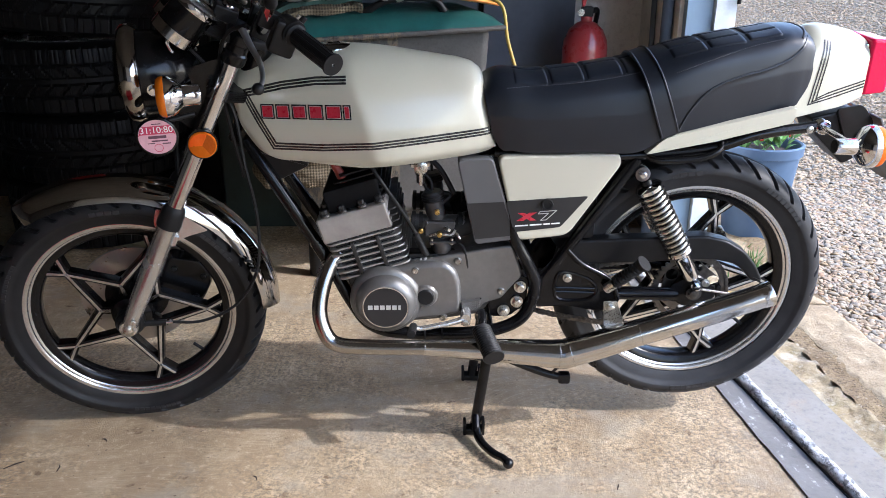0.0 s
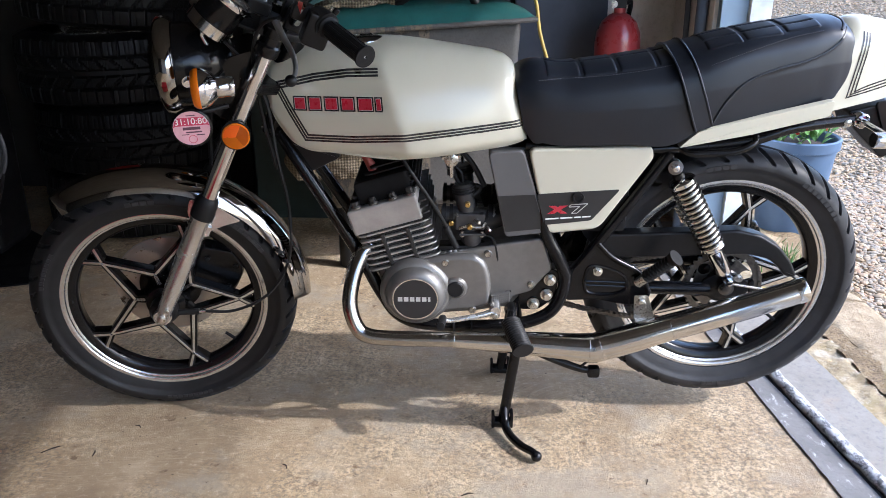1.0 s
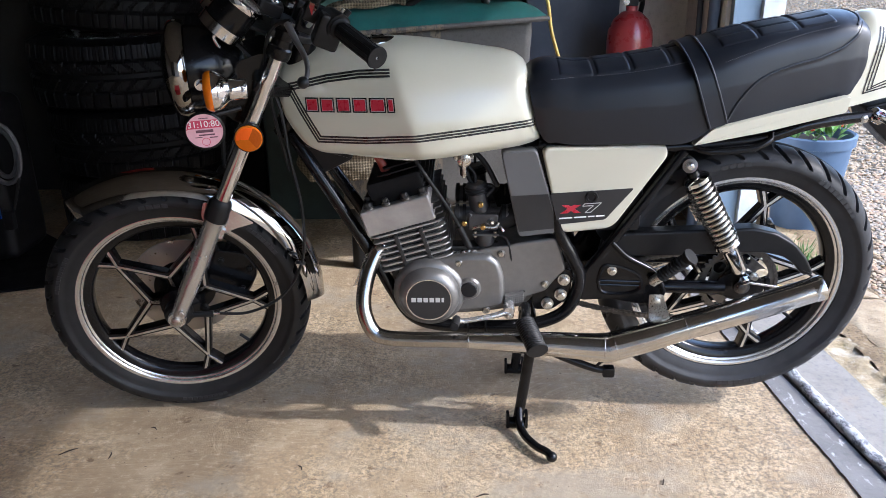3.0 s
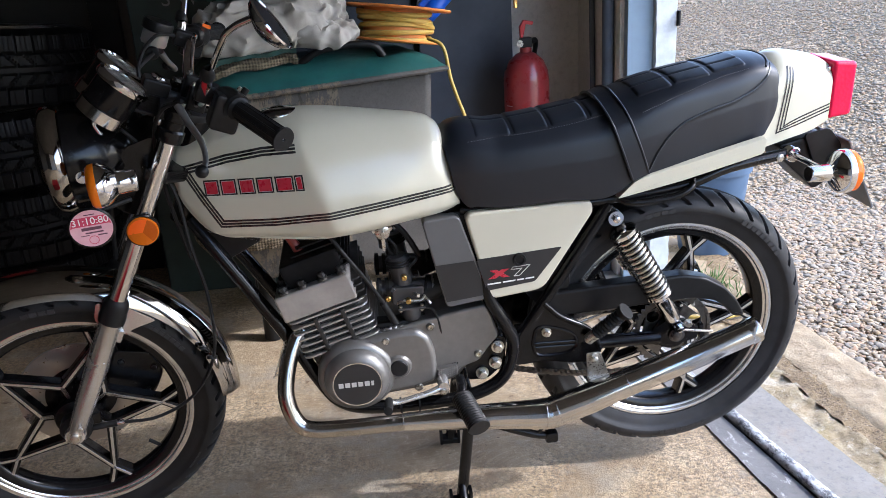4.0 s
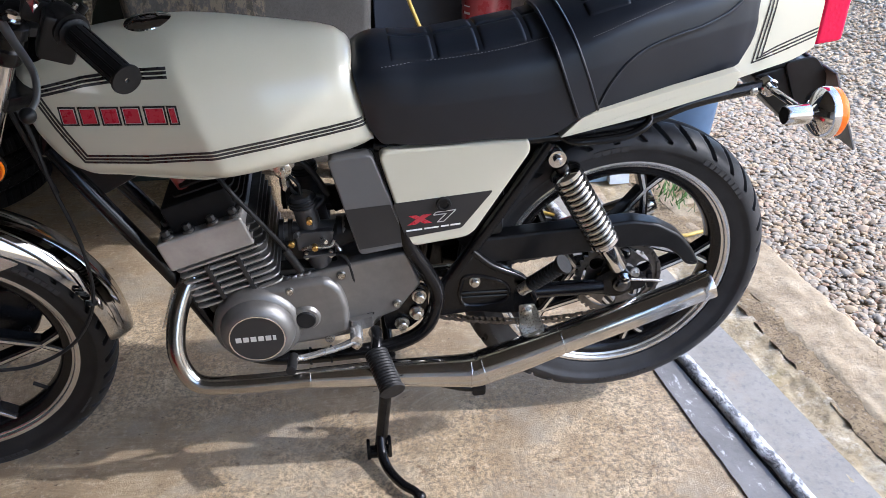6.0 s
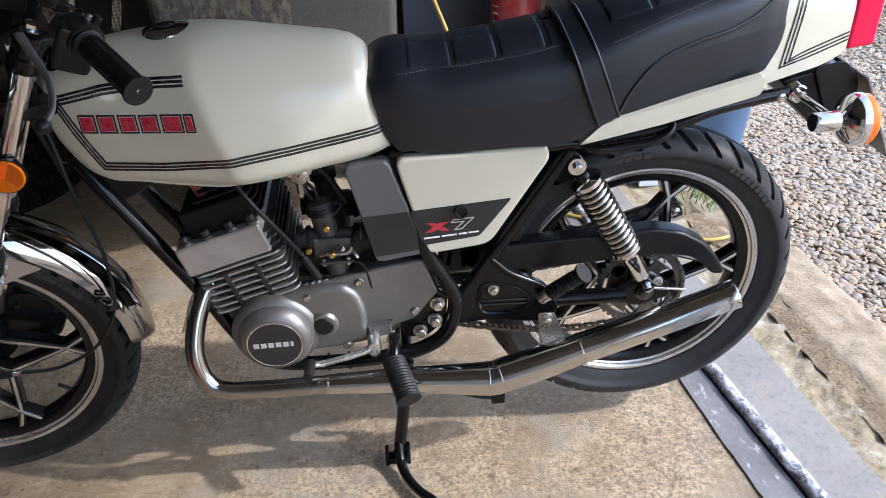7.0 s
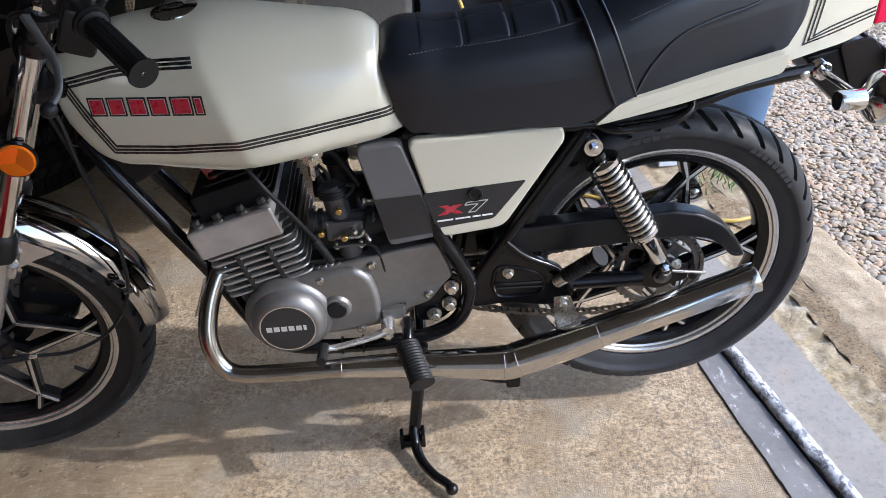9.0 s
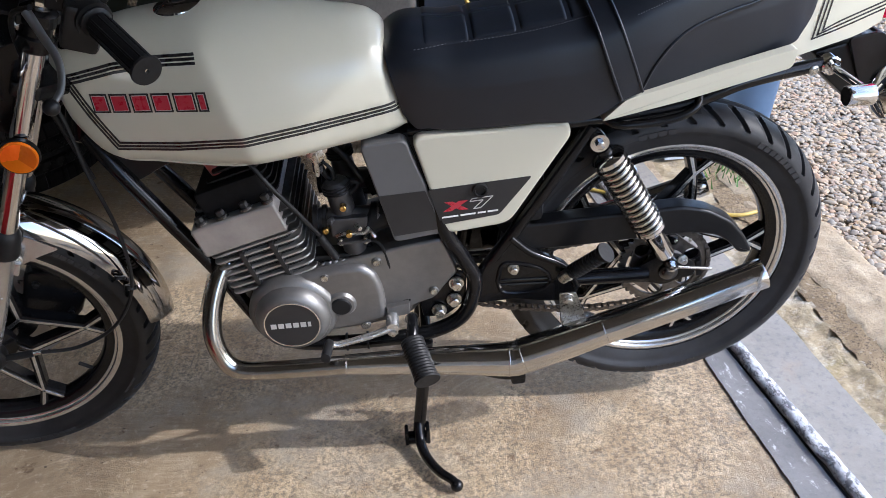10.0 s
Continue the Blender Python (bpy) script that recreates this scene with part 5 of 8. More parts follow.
def print_bar(u0, u1, v0, v1, lift):
    """A printed bar on the paper disc, in its own right and up directions."""
    bm = bmesh.new()
    n = max(2, int((u1 - u0) / 0.004))
    rows = []
    for k in range(n + 1):
        u = u0 + (u1 - u0) * k / n
        lim = math.sqrt(max(0, 0.0352 ** 2 - u * u))
        rows.append([bm.verts.new(TX + TXR * u + TXU * max(min(v, lim), -lim) + Vector((0, -lift, 0))) for v in (v0, v1)])
    for p, q in zip(rows, rows[1:]):
        bm.faces.new((p[0], q[0], q[1], p[1]))
    return bm


fpart("printed_band", print_bar(-0.035, 0.035, 0.006, 0.0235, 0.0054), REDPRINT, holder, "crimson band across the disc", 0)
for u0, u1, v0, v1 in ((-0.017, 0.017, -0.003, 0.003), (-0.012, 0.019, -0.0095, -0.0065), (-0.020, -0.006, -0.0135, -0.0118), (0.008, 0.024, -0.0155, -0.0130), (-0.008, 0.010, 0.0265, 0.0285)):
    fpart("printed_bar", print_bar(u0, u1, v0, v1, 0.0055), INKDARK, holder, smooth=0)
fpart("printed_ring", lathe([(0.0075, 0.0), (0.0085, 0.0), (0.0085, 0.0004), (0.0075, 0.0004)], 28, Matrix.Translation(TX + TXU * -0.023 + Vector((0, -0.0053, 0))) @ TURNY.inverted(), closed=True), REDPRINT, holder)
font = bpy.data.curves.new("date", "FONT")
font.body, font.size, font.align_x, font.align_y, font.extrude = "31:10:80", 0.0185, "CENTER", "CENTER", 0.0002
tmp = new("date", font)
dg = bpy.context.evaluated_depsgraph_get()
dme = bpy.data.meshes.new_from_object(tmp.evaluated_get(dg))
bpy.data.objects.remove(tmp)
turn = Matrix.Identity(4)
turn.col[0][:3], turn.col[1][:3], turn.col[2][:3] = TXR, TXU, (0, -1, 0)
turn.translation = TX + TXU * 0.0146 + Vector((0, -0.0060, 0))
dme.transform(FORK @ turn)
dme.materials.clear()
dme.materials.append(DECALWHITE)
dob = new("printed_date", dme)
dob.parent = holder
tagged(dob, "white printed date")

# instruments
CN = Vector((0.31, 0, 0.95)).normalized()
for y in (-0.050, 0.052):
    cp = Vector((-0.110, y, 0.682))
    pod = lathe([(0, -0.018), (0.041, -0.018), (0.0435, -0.014), (0.0435, 0.060), (0, 0.060)], 48, aim(cp, CN))
    pod = fpart("instrument", pod, BLACKPAINT, label="black round instrument with chrome bands")
    fpart("pod_band", lathe([(0.0435, -0.016), (0.0462, -0.016), (0.0462, 0.006), (0.0435, 0.006)], 48, aim(cp, CN)), STEEL, pod, "bright lower band")
    fpart("bezel", lathe([(0.0435, 0.052), (0.0480, 0.054), (0.0495, 0.060), (0.0480, 0.0665), (0.0425, 0.069), (0.0395, 0.066), (0.0395, 0.062)], 48, aim(cp, CN)), CHROME, pod, "chrome bezel")
    fpart("dial", lathe([(0, 0.0605), (0.042, 0.0605)], 40, aim(cp, CN)), DIALGREY, pod, "grey dial face")
    g2 = fpart("dial_glass", lathe([(0, 0.0655), (0.030, 0.0652), (0.0418, 0.0635)], 40, aim(cp, CN)), GLASS, pod, "clear dial glass")
    g2.visible_shadow = False
    fpart("drive_ferrule", tube([cp + CN * -0.016, cp + CN * -0.032, cp + Vector((0.004, 0, -0.046)), cp + Vector((0.016, 0, -0.065))], 0.005, 10, 4), CHROME, pod, "bent chrome cable end")
fpart("instrument_bracket", box(-0.10, 0.02, -0.06, 0.06, 0.695, 0.702, 0.002), SATIN, label="black instrument bracket")
idiot = box(-0.055, -0.005, -0.022, 0.022, 0.722, 0.752, 0.006)
fpart("ignition_switch", idiot, PLASTIC, label="black ignition switch block")
fpart("ignition_lock", rod((-0.03, 0, 0.75), (-0.028, 0, 0.758), 0.014), CHROME, label="bright lock barrel")

# handlebar and controls
bar_line = [(0.119, -0.365, 0.806), (0.060, -0.25, 0.805), (0.040, -0.195, 0.806), (0.032, -0.140, 0.790), (0.036, -0.085, 0.752), (0.040, -0.04, 0.748), (0.040, 0.04, 0.748), (0.036, 0.085, 0.752), (0.032, 0.140, 0.790), (0.040, 0.195, 0.806), (0.060, 0.25, 0.805), (0.119, 0.365, 0.806)]
fpart("handlebar", tube(bar_line, 0.0112, 16, 8), CHROME, label="chrome handlebar")
for sgn in (-1, 1):
    fpart("bar_clamp", box(0.022, 0.058, sgn * 0.04 - 0.012, sgn * 0.04 + 0.012, 0.72, 0.768, 0.005), SATIN, label="black handlebar clamp")
    for dx in (-0.011, 0.011):
        fpart("clamp_bolt", bolt((0.040 + dx, sgn * 0.04, 0.766), (0, 0, 1), 0.005, 0.008), ZINC)
    a, b = Vector((0.120, sgn * 0.367, 0.806)), Vector((0.064, sgn * 0.258, 0.805))
    d = (a - b).normalized()
    L_ = (a - b).length
    grip = [(0.0, 0.0), (0.020, 0.0), (0.0205, 0.003), (0.0165, 0.006)] + [(0.0158 + 0.0006 * (k % 2), 0.008 + k * 0.0035) for k in range(int((L_ - 0.016) / 0.0035))] + [(0.0165, L_ - 0.006), (0.0205, L_ - 0.003), (0.0195, L_), (0.003, L_), (0.003, L_ - 0.004), (0, L_ - 0.004)]
    g = fpart("handlebar_grip", lathe(grip, 32, aim(b, d)), RUBBER, label="black ribbed rubber handlebar grip")
    ribs = bmesh.new()
    for k in range(10):
        q = d.orthogonal().normalized()
        q.rotate(Matrix.Rotation(2 * math.pi * k / 10, 3, d))
        rod(b + d * 0.012 + q * 0.0158, a - d * 0.008 + q * 0.0158, 0.0018, 6, ribs)
    fpart("grip_rib", ribs, RUBBER, g)
    sw = b - d * 0.018
    house = bmesh.new()
    lathe([(0, -0.028), (0.018, -0.028), (0.024, -0.022), (0.026, 0.006), (0.0245, 0.016), (0, 0.016)], 28, aim(sw, d), house)
    box(sw.x - 0.030, sw.x + 0.018, sw.y - 0.022, sw.y + 0.022, sw.z - 0.046, sw.z + 0.016, 0.008, house)
    hs = fpart("switch_housing", house, PLASTIC, label="black switch housing")
    fpart("switch_knob", rod(sw + Vector((0.012, 0, 0.022)), sw + Vector((0.016, 0, 0.034)), 0.006), PLASTIC, hs)
    fpart("switch_screw", rod(sw + Vector((0.004, 0, 0.026)), sw + Vector((0.006, 0, 0.033)), 0.0035), ZINC, hs)
    if sgn > 0:
        fpart("kill_switch", box(sw.x + 0.004, sw.x + 0.022, sw.y - 0.008, sw.y + 0.004, sw.z + 0.022, sw.z + 0.030, 0.002), AMBERBRIGHT, hs, "orange stop switch")
    perch = bmesh.new()
    box(sw.x - 0.052, sw.x - 0.012, sw.y + sgn * -0.052 - 0.016, sw.y + sgn * -0.052 + 0.016, sw.z - 0.022, sw.z + 0.012, 0.006, perch)
    fpart("lever_perch", perch, SATIN, label="black lever perch")
    lev = [Vector((x, sgn * y, z)) for x, y, z in ((-0.014, 0.178, 0.762), (0.006, 0.196, 0.744), (0.030, 0.230, 0.726), (0.036, 0.275, 0.712), (0.026, 0.318, 0.706))]
    lv = fpart("control_lever", tube(lev, [0.007, 0.0062, 0.0052, 0.0046, 0.0045], 12, 6), ENGINE, label="dull alloy control lever with ball end")
    fpart("lever_ball", lathe([(0.011 * math.sin(math.pi * k / 10), -0.011 * math.cos(math.pi * k / 10)) for k in range(11)], 20, Matrix.Translation(lev[-1])), SATIN, lv, "dark ball end of the lever")
    root = Vector((sw.x - 0.036, sw.y - sgn * 0.048, sw.z + 0.005))
    neck = [root, root + Vector((-0.006, sgn * 0.024, 0.038)), root + Vector((-0.012, sgn * 0.072, 0.098)), root + Vector((-0.011, sgn * 0.082, 0.112)), root + Vector((-0.004, sgn * 0.098, 0.130)), root + Vector((0.010, sgn * 0.116, 0.150))]
    ms = fpart("mirror", tube(neck, 0.0055, 12, 8), CHROME, label="round chrome mirror on a bent stem")
    fpart("mirror_nut", rod(root + Vector((0, 0, -0.020)), root + Vector((-0.006, sgn * 0.012, 0.02)), 0.0095, 6), CHROME, ms, "chrome locknut")
    fpart("mirror_boot", lathe([(0.011, 0), (0.013, 0.006), (0.010, 0.020), (0.006, 0.026)], 20, aim(root + Vector((-0.006, sgn * 0.012, 0.018)), (-0.25, sgn * 0.62, 0.75))), RUBBER, ms, "black rubber boot")
    mc, md = neck[-1] + Vector((0.024, sgn * 0.014, 0.0)), Vector((0.48, sgn * 0.19, 0.855)).normalized()
    fpart("mirror_shell", lathe([(0, -0.020), (0.016, -0.018), (0.032, -0.011), (0.043, -0.002), (0.046, 0.005), (0.0445, 0.008), (0.041, 0.0065)], 44, aim(mc, md)), CHROME, ms, "chrome mirror shell")
    fpart("mirror_glass", lathe([(0, 0.0062), (0.042, 0.0062)], 44, aim(mc, md)), MIRROR, ms, "round mirror glass")
RS = Vector((-0.030, 0.19, 0.770))
res = fpart("brake_reservoir", lathe([(0, 0), (0.024, 0), (0.026, 0.004), (0.026, 0.030), (0, 0.030)], 32, Matrix.Translation(RS)), RESERVOIR, label="cloudy brake fluid reservoir with black lid")
fpart("reservoir_lid", lathe([(0.026, 0.028), (0.030, 0.030), (0.030, 0.046), (0.028, 0.050), (0, 0.051)], 32, Matrix.Translation(RS)), PLASTIC, res, "black screw lid")
fpart("master_cylinder", rod(RS + Vector((0.0, -0.03, -0.012)), RS + Vector((0.0, 0.03, -0.012)), 0.014), SATIN, res, "black master cylinder")
fpart("brake_hose", tube([RS + Vector((0, -0.03, -0.012)), (-0.06, 0.10, 0.72), (-0.075, 0.075, 0.60), (-0.03, 0.07, 0.42), (0.03, 0.07, 0.25), (0.07, 0.065, 0.14)], 0.005, 10, 8), RUBBER, label="black hydraulic brake hose")
fpart("clutch_cable", tube([(-0.010, -0.185, 0.772), (-0.030, -0.140, 0.735), (-0.020, -0.085, 0.665), (0.03, -0.055, 0.56), (0.12, -0.04, 0.42)], 0.004, 8, 8), RUBBER, label="black clutch cable")
fpart("throttle_cable", tube([(0.02, 0.20, 0.80), (-0.04, 0.12, 0.80), (-0.06, 0.03, 0.74), (0.02, 0.02, 0.64), (0.10, 0.01, 0.60)], 0.0035, 8, 8), RUBBER, label="black throttle cable")

# frame
def both(name, pts, r, mat, label="", smooth=6):
    for sgn in (-1, 1):
        bpart(name, tube([(p[0], sgn * p[1], p[2]) for p in pts], r, 14, smooth), mat, label=label)


bpart("steering_head", rod((-0.385, 0, 0.70), (-0.350, 0, 0.785), 0.030, 24), BLACKPAINT, label="black steering head tube")
bpart("top_tube", tube([(-0.36, 0, 0.755), (-0.1, 0, 0.735), (0.2, 0, 0.71)], 0.02, 14, 4), BLACKPAINT, label="black frame top tube")
both("down_tube", [(-0.365, 0.03, 0.715), (-0.31, 0.050, 0.630), (-0.205, 0.062, 0.450), (-0.150, 0.075, 0.345), (-0.105, 0.090, 0.290), (-0.03, 0.098, 0.272), (0.12, 0.100, 0.272), (0.205, 0.100, 0.288), (0.252, 0.100, 0.325), (0.270, 0.100, 0.395), (0.250, 0.100, 0.450), (0.215, 0.095, 0.53), (0.205, 0.085, 0.69)], 0.0145, BLACKPAINT, "black painted frame tube")
both("rear_stay", [(0.285, 0.085, 0.400), (0.345, 0.088, 0.490), (0.43, 0.088, 0.620), (0.475, 0.088, 0.69)], 0.0125, BLACKPAINT, "black painted rear stay")
both("seat_rail", [(0.17, 0.075, 0.70), (0.40, 0.084, 0.695), (0.62, 0.084, 0.712), (0.73, 0.078, 0.742), (0.87, 0.062, 0.757)], 0.0115, BLACKPAINT, "black seat rail")
both("grab_rail", [(0.492, 0.090, 0.700), (0.52, 0.102, 0.692), (0.60, 0.104, 0.697), (0.640, 0.100, 0.712), (0.650, 0.085, 0.725)], 0.0075, BLACKPAINT, "black steel rail under the seat")
bpart("frame_gusset", plate(rounded([(-0.36, 0.70), (-0.27, 0.705), (-0.23, 0.66), (-0.30, 0.625)], 0.01), -0.045, 0.045, 0.006), SATIN, label="black frame gusset and horn mount")
for sgn in (-1, 1):
    y0, y1 = sorted((sgn * 0.078, sgn * 0.098))
    pl = plate(rounded([(0.339, 0.488), (0.284, 0.412), (0.272, 0.337), (0.345, 0.341), (0.400, 0.329), (0.452, 0.326), (0.470, 0.358), (0.442, 0.410), (0.372, 0.452)], 0.012), y0, y1, 0.004)
    pp = bpart("pivot_plate", pl, BLACKPAINT, label="black swingarm pivot plate")
    yf = sgn * 0.098
    part("plate_rib", tube([(0.338, yf, 0.482), (0.375, yf, 0.446), (0.438, yf, 0.408), (0.462, yf, 0.360)], 0.0062, 10, 6), BLACKPAINT, pp, "raised rib")
    part("plate_rib", tube([(0.312, yf, 0.388), (0.325, yf, 0.426), (0.372, yf, 0.418), (0.404, yf, 0.398), (0.407, yf, 0.370), (0.380, yf, 0.357), (0.325, yf, 0.360), (0.312, yf, 0.388)], 0.0042, 8, 6), BLACKPAINT, pp)
    part("pivot_bolt", bolt((0.342, yf, 0.414), (0, sgn, 0), 0.008, 0.012), ZINC, pp)
    bars = bmesh.new()
    for z in (0.382, 0.392):
        tube([(0.318, yf, z - 0.003), (0.405, yf, z - 0.006)], 0.003, 8, 0, bars)
    part("slot_bar", bars, BLACKPAINT, pp)
bpart("electrics_box", box(0.13, 0.40, -0.082, 0.082, 0.50, 0.70, 0.012), SATIN, label="black battery and airbox housing")
bpart("rear_inner_guard", grid_mesh(lambda u, v: Vector((0.635 + (0.336 - 0.02 * abs(2 * v - 1) ** 2.5) * math.cos(radians(84 + 78 * u)), 0.062 * (2 * v - 1), 0.366 + (0.336 - 0.02 * abs(2 * v - 1) ** 2.5) * math.sin(radians(84 + 78 * u)))), 40, 14), PLASTIC, label="black inner rear mudguard")

# engine
CYL = Matrix.Translation((-0.086, 0, 0.423)) @ Matrix.Rotation(radians(-16.5), 4, "Y") @ Matrix.Diagonal((1, 0.85, 1, 1))


def cpart(name, bm, mat, parent, label="", smooth=40):
    bmesh.ops.transform(bm, matrix=CYL, verts=bm.verts)
    return part(name, bm, mat, parent, label, smooth)


case = [(-0.140, 0.360), (-0.137, 0.412), (-0.121, 0.438), (-0.075, 0.447), (-0.013, 0.454), (0.056, 0.466), (0.134, 0.482), (0.210, 0.494), (0.219, 0.485), (0.240, 0.417), (0.228, 0.404), (0.208, 0.380), (0.196, 0.362), (0.152, 0.347), (0.146, 0.332), (0.100, 0.315), (0.062, 0.309), (0.010, 0.305), (-0.030, 0.302), (-0.085, 0.294), (-0.126, 0.320)]
engine = bpart("engine", plate(rounded([(-0.155, 0.36), (-0.148, 0.42), (-0.02, 0.45), (0.21, 0.485), (0.228, 0.42), (0.15, 0.305), (-0.10, 0.290)], 0.02), -0.075, 0.11, 0.01), ENGINE, label="air-cooled twin-cylinder two-stroke engine in grey alloy")
cover = part("crankcase_cover", plate(rounded(case, 0.010), -0.100, -0.070, 0.006, seg=4), ENGINE, engine, "grey painted crankcase cover")
AC = Matrix.Translation((-0.067, -0.119, 0.366)) @ TURNY.inverted()
dome = lathe([(0, 0.030), (0.0515, 0.030), (0.0545, 0.0292), (0.0605, 0.0250), (0.0665, 0.0165), (0.0690, 0.006), (0.0695, -0.02), (0, -0.02)], 72, AC)
part("alternator_cover", dome, ENGINE, engine, "round domed alternator cover")
part("cover_hood", lathe([(0.068, 0.006), (0.0735, 0.0045), (0.0790, -0.001), (0.0815, -0.008), (0.0815, -0.02)], 72, AC), ENGINE, engine, "low stepped rim round the alternator cover")
part("cover_disc", lathe([(0, 0.0315), (0.0485, 0.0315), (0.0485, 0.0285), (0, 0.0285)], 56, AC), DARKPANEL, engine, "black badge disc")
part("disc_ring", lathe([(0.0485, 0.029), (0.0485, 0.0318), (0.0507, 0.0318), (0.0507, 0.029)], 56, AC, closed=True), RIMALLOY, engine, "thin polished ring")
for k in range(6):
    x0 = -0.067 - 0.0385 + k * 0.0134
    w = 0.0112 if k < 5 else 0.0060
    part("disc_block", box(x0, x0 + w * 0.9, -0.1512, -0.1500, 0.3610, 0.3715), DECALSILVER, engine, "silver badge block" if not k else "", 0)
PB = Matrix.Translation((0.022, -0.117, 0.3765)) @ TURNY.inverted()
part("oil_plug", lathe([(0, 0.0075), (0.0165, 0.0075), (0.0190, 0.005), (0.0190, 0), (0, 0)], 32, PB), RUBBER, engine, "black rubber inspection plug")
part("plug_boss", lathe([(0.0190, 0.004), (0.0235, 0.003), (0.0285, -0.004), (0.0300, -0.012)], 40, PB), ENGINE, engine, "raised boss round the plug")
part("case_plateau", plate(rounded([(-0.137, 0.375), (-0.130, 0.424), (-0.105, 0.437), (-0.030, 0.449), (0.031, 0.458), (0.068, 0.457), (0.090, 0.438), (0.101, 0.402), (0.103, 0.357), (0.101, 0.331), (0.066, 0.319), (0.012, 0.313), (-0.031, 0.309), (-0.085, 0.297), (-0.122, 0.324)], 0.020, 6), -0.114, -0.085, 0.013, seg=7), ENGINE, engine, "raised casting round the alternator")
for x, y, z in ((-0.001, -0.111, 0.438), (0.094, -0.100, 0.456), (0.193, -0.100, 0.380), (-0.005, -0.112, 0.339), (0.061, -0.110, 0.320)):
    at_ = Matrix.Translation((x, y, z)) @ TURNY.inverted()
    part("screw_boss", lathe([(0.0080, 0.0035), (0.0092, 0.0025), (0.0098, -0.004)], 20, at_), ENGINE, engine)
    part("case_screw", lathe([(0, 0.0035), (0.0030, 0.0035), (0.0034, 0.0058), (0.0058, 0.0058), (0.0064, 0.0045), (0.0068, -0.002)], 16, at_), ZINC, engine, "bright recessed case screw")
# thin dark plate on the case; the slot's inner shade sits in its colour
part("drain_slot_mark", plate(rounded([(0.133, 0.3560), (0.148, 0.3590), (0.150, 0.3645), (0.135, 0.3630)], 0.003), -0.1008, -0.098, 0.0003), RUBBER, engine, "thin dark plate for the shaded drain slot")
pad = part("knurled_pad", plate([(0.103, 0.330), (0.146, 0.338), (0.146, 0.364), (0.103, 0.356)], -0.112, -0.096, 0.002), ENGINE, engine, "rough cast pad")
knurl = bmesh.new()
for i in range(9):
    for j in range(5):
        lathe([(0, 0.0016), (0.0014, 0.001), (0.0019, 0)], 5, Matrix.Translation((0.1055 + 0.0047 * i, -0.112, 0.3345 + 0.0052 * j + 0.00087 * i)) @ TURNY.inverted(), knurl)
tagged(part("knurl", knurl, ENGINE, pad, "raised dots on the pad"), kind="stuff")
part("seam_beads", tube([(-0.010 + 0.006 * k, -0.092 - 0.003 * (k % 2), 0.455 + 0.0008 * k) for k in range(9)], 0.0035, 6, 3), ENGINE, engine, "rough cast edge of the case")
part("mount_plate", plate(rounded([(0.170, 0.312), (0.214, 0.312), (0.252, 0.345), (0.256, 0.408), (0.215, 0.425), (0.165, 0.36)], 0.010), -0.094, -0.086, 0.002), BLACKPAINT, engine, "black engine mounting plate")
for x, z in ((0.236, 0.391), (0.230, 0.353), (0.201, 0.330)):
    part("mount_bolt", bolt((x, -0.096, z), (0, -1, 0), 0.0105, 0.016), ZINC, engine, "zinc engine mounting bolt")
# near-black core behind the grey fins, with dark bars laid across them
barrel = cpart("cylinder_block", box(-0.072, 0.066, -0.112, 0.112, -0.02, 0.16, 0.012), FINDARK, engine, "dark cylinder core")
fin = plate(rounded([(-0.086, -0.124), (0.082, -0.124), (0.082, 0.124), (-0.086, 0.124)], 0.02), 0, 0.0042, 0.0014, plane="xy")
fin_me = finish(fin, "fin", HEADGREY)
for k in range(7):
    shared("fin", fin_me, barrel, CYL @ Matrix.Translation((0.001 * k * 0.2, 0, 0.010 + 0.0142 * k)))
cpart("fin_rib", box(-0.034, -0.025, -0.1254, -0.110, 0.008, 0.092, 0.002), FINDARK, barrel, "dark bar laid across the fins")
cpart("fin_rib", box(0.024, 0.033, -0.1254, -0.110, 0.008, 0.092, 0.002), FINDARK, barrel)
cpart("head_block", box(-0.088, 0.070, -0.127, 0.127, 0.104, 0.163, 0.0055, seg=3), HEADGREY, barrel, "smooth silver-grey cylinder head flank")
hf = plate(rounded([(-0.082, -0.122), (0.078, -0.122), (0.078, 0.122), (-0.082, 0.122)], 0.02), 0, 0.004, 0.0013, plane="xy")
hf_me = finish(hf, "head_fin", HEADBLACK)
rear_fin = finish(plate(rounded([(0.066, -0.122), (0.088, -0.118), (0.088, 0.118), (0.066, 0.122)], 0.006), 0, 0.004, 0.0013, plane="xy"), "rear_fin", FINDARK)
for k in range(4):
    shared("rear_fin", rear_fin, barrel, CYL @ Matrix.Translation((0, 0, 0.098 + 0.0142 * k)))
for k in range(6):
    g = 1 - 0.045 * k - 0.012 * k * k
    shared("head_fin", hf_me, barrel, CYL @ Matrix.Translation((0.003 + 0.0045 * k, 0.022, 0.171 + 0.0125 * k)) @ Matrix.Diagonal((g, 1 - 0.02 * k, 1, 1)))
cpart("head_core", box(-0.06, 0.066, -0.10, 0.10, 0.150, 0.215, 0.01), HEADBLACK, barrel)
# sleeve nuts and washers standing along the flank of the head
for x in (-0.066, -0.026, 0.018, 0.058):
    for y in (-0.112, -0.080):
        nut = cpart("head_stud", bolt((x, y, 0.166), (0, 0, 1), 0.0078, 0.013 if y < -0.1 else 0.020), FINDARK, barrel, "dark head stud nut")
        cpart("stud_washer", lathe([(0, 0), (0.011, 0), (0.011, 0.0025), (0, 0.0025)], 18, Matrix.Translation((x, y, 0.1635))), CHAIN, nut, "small dull washer")
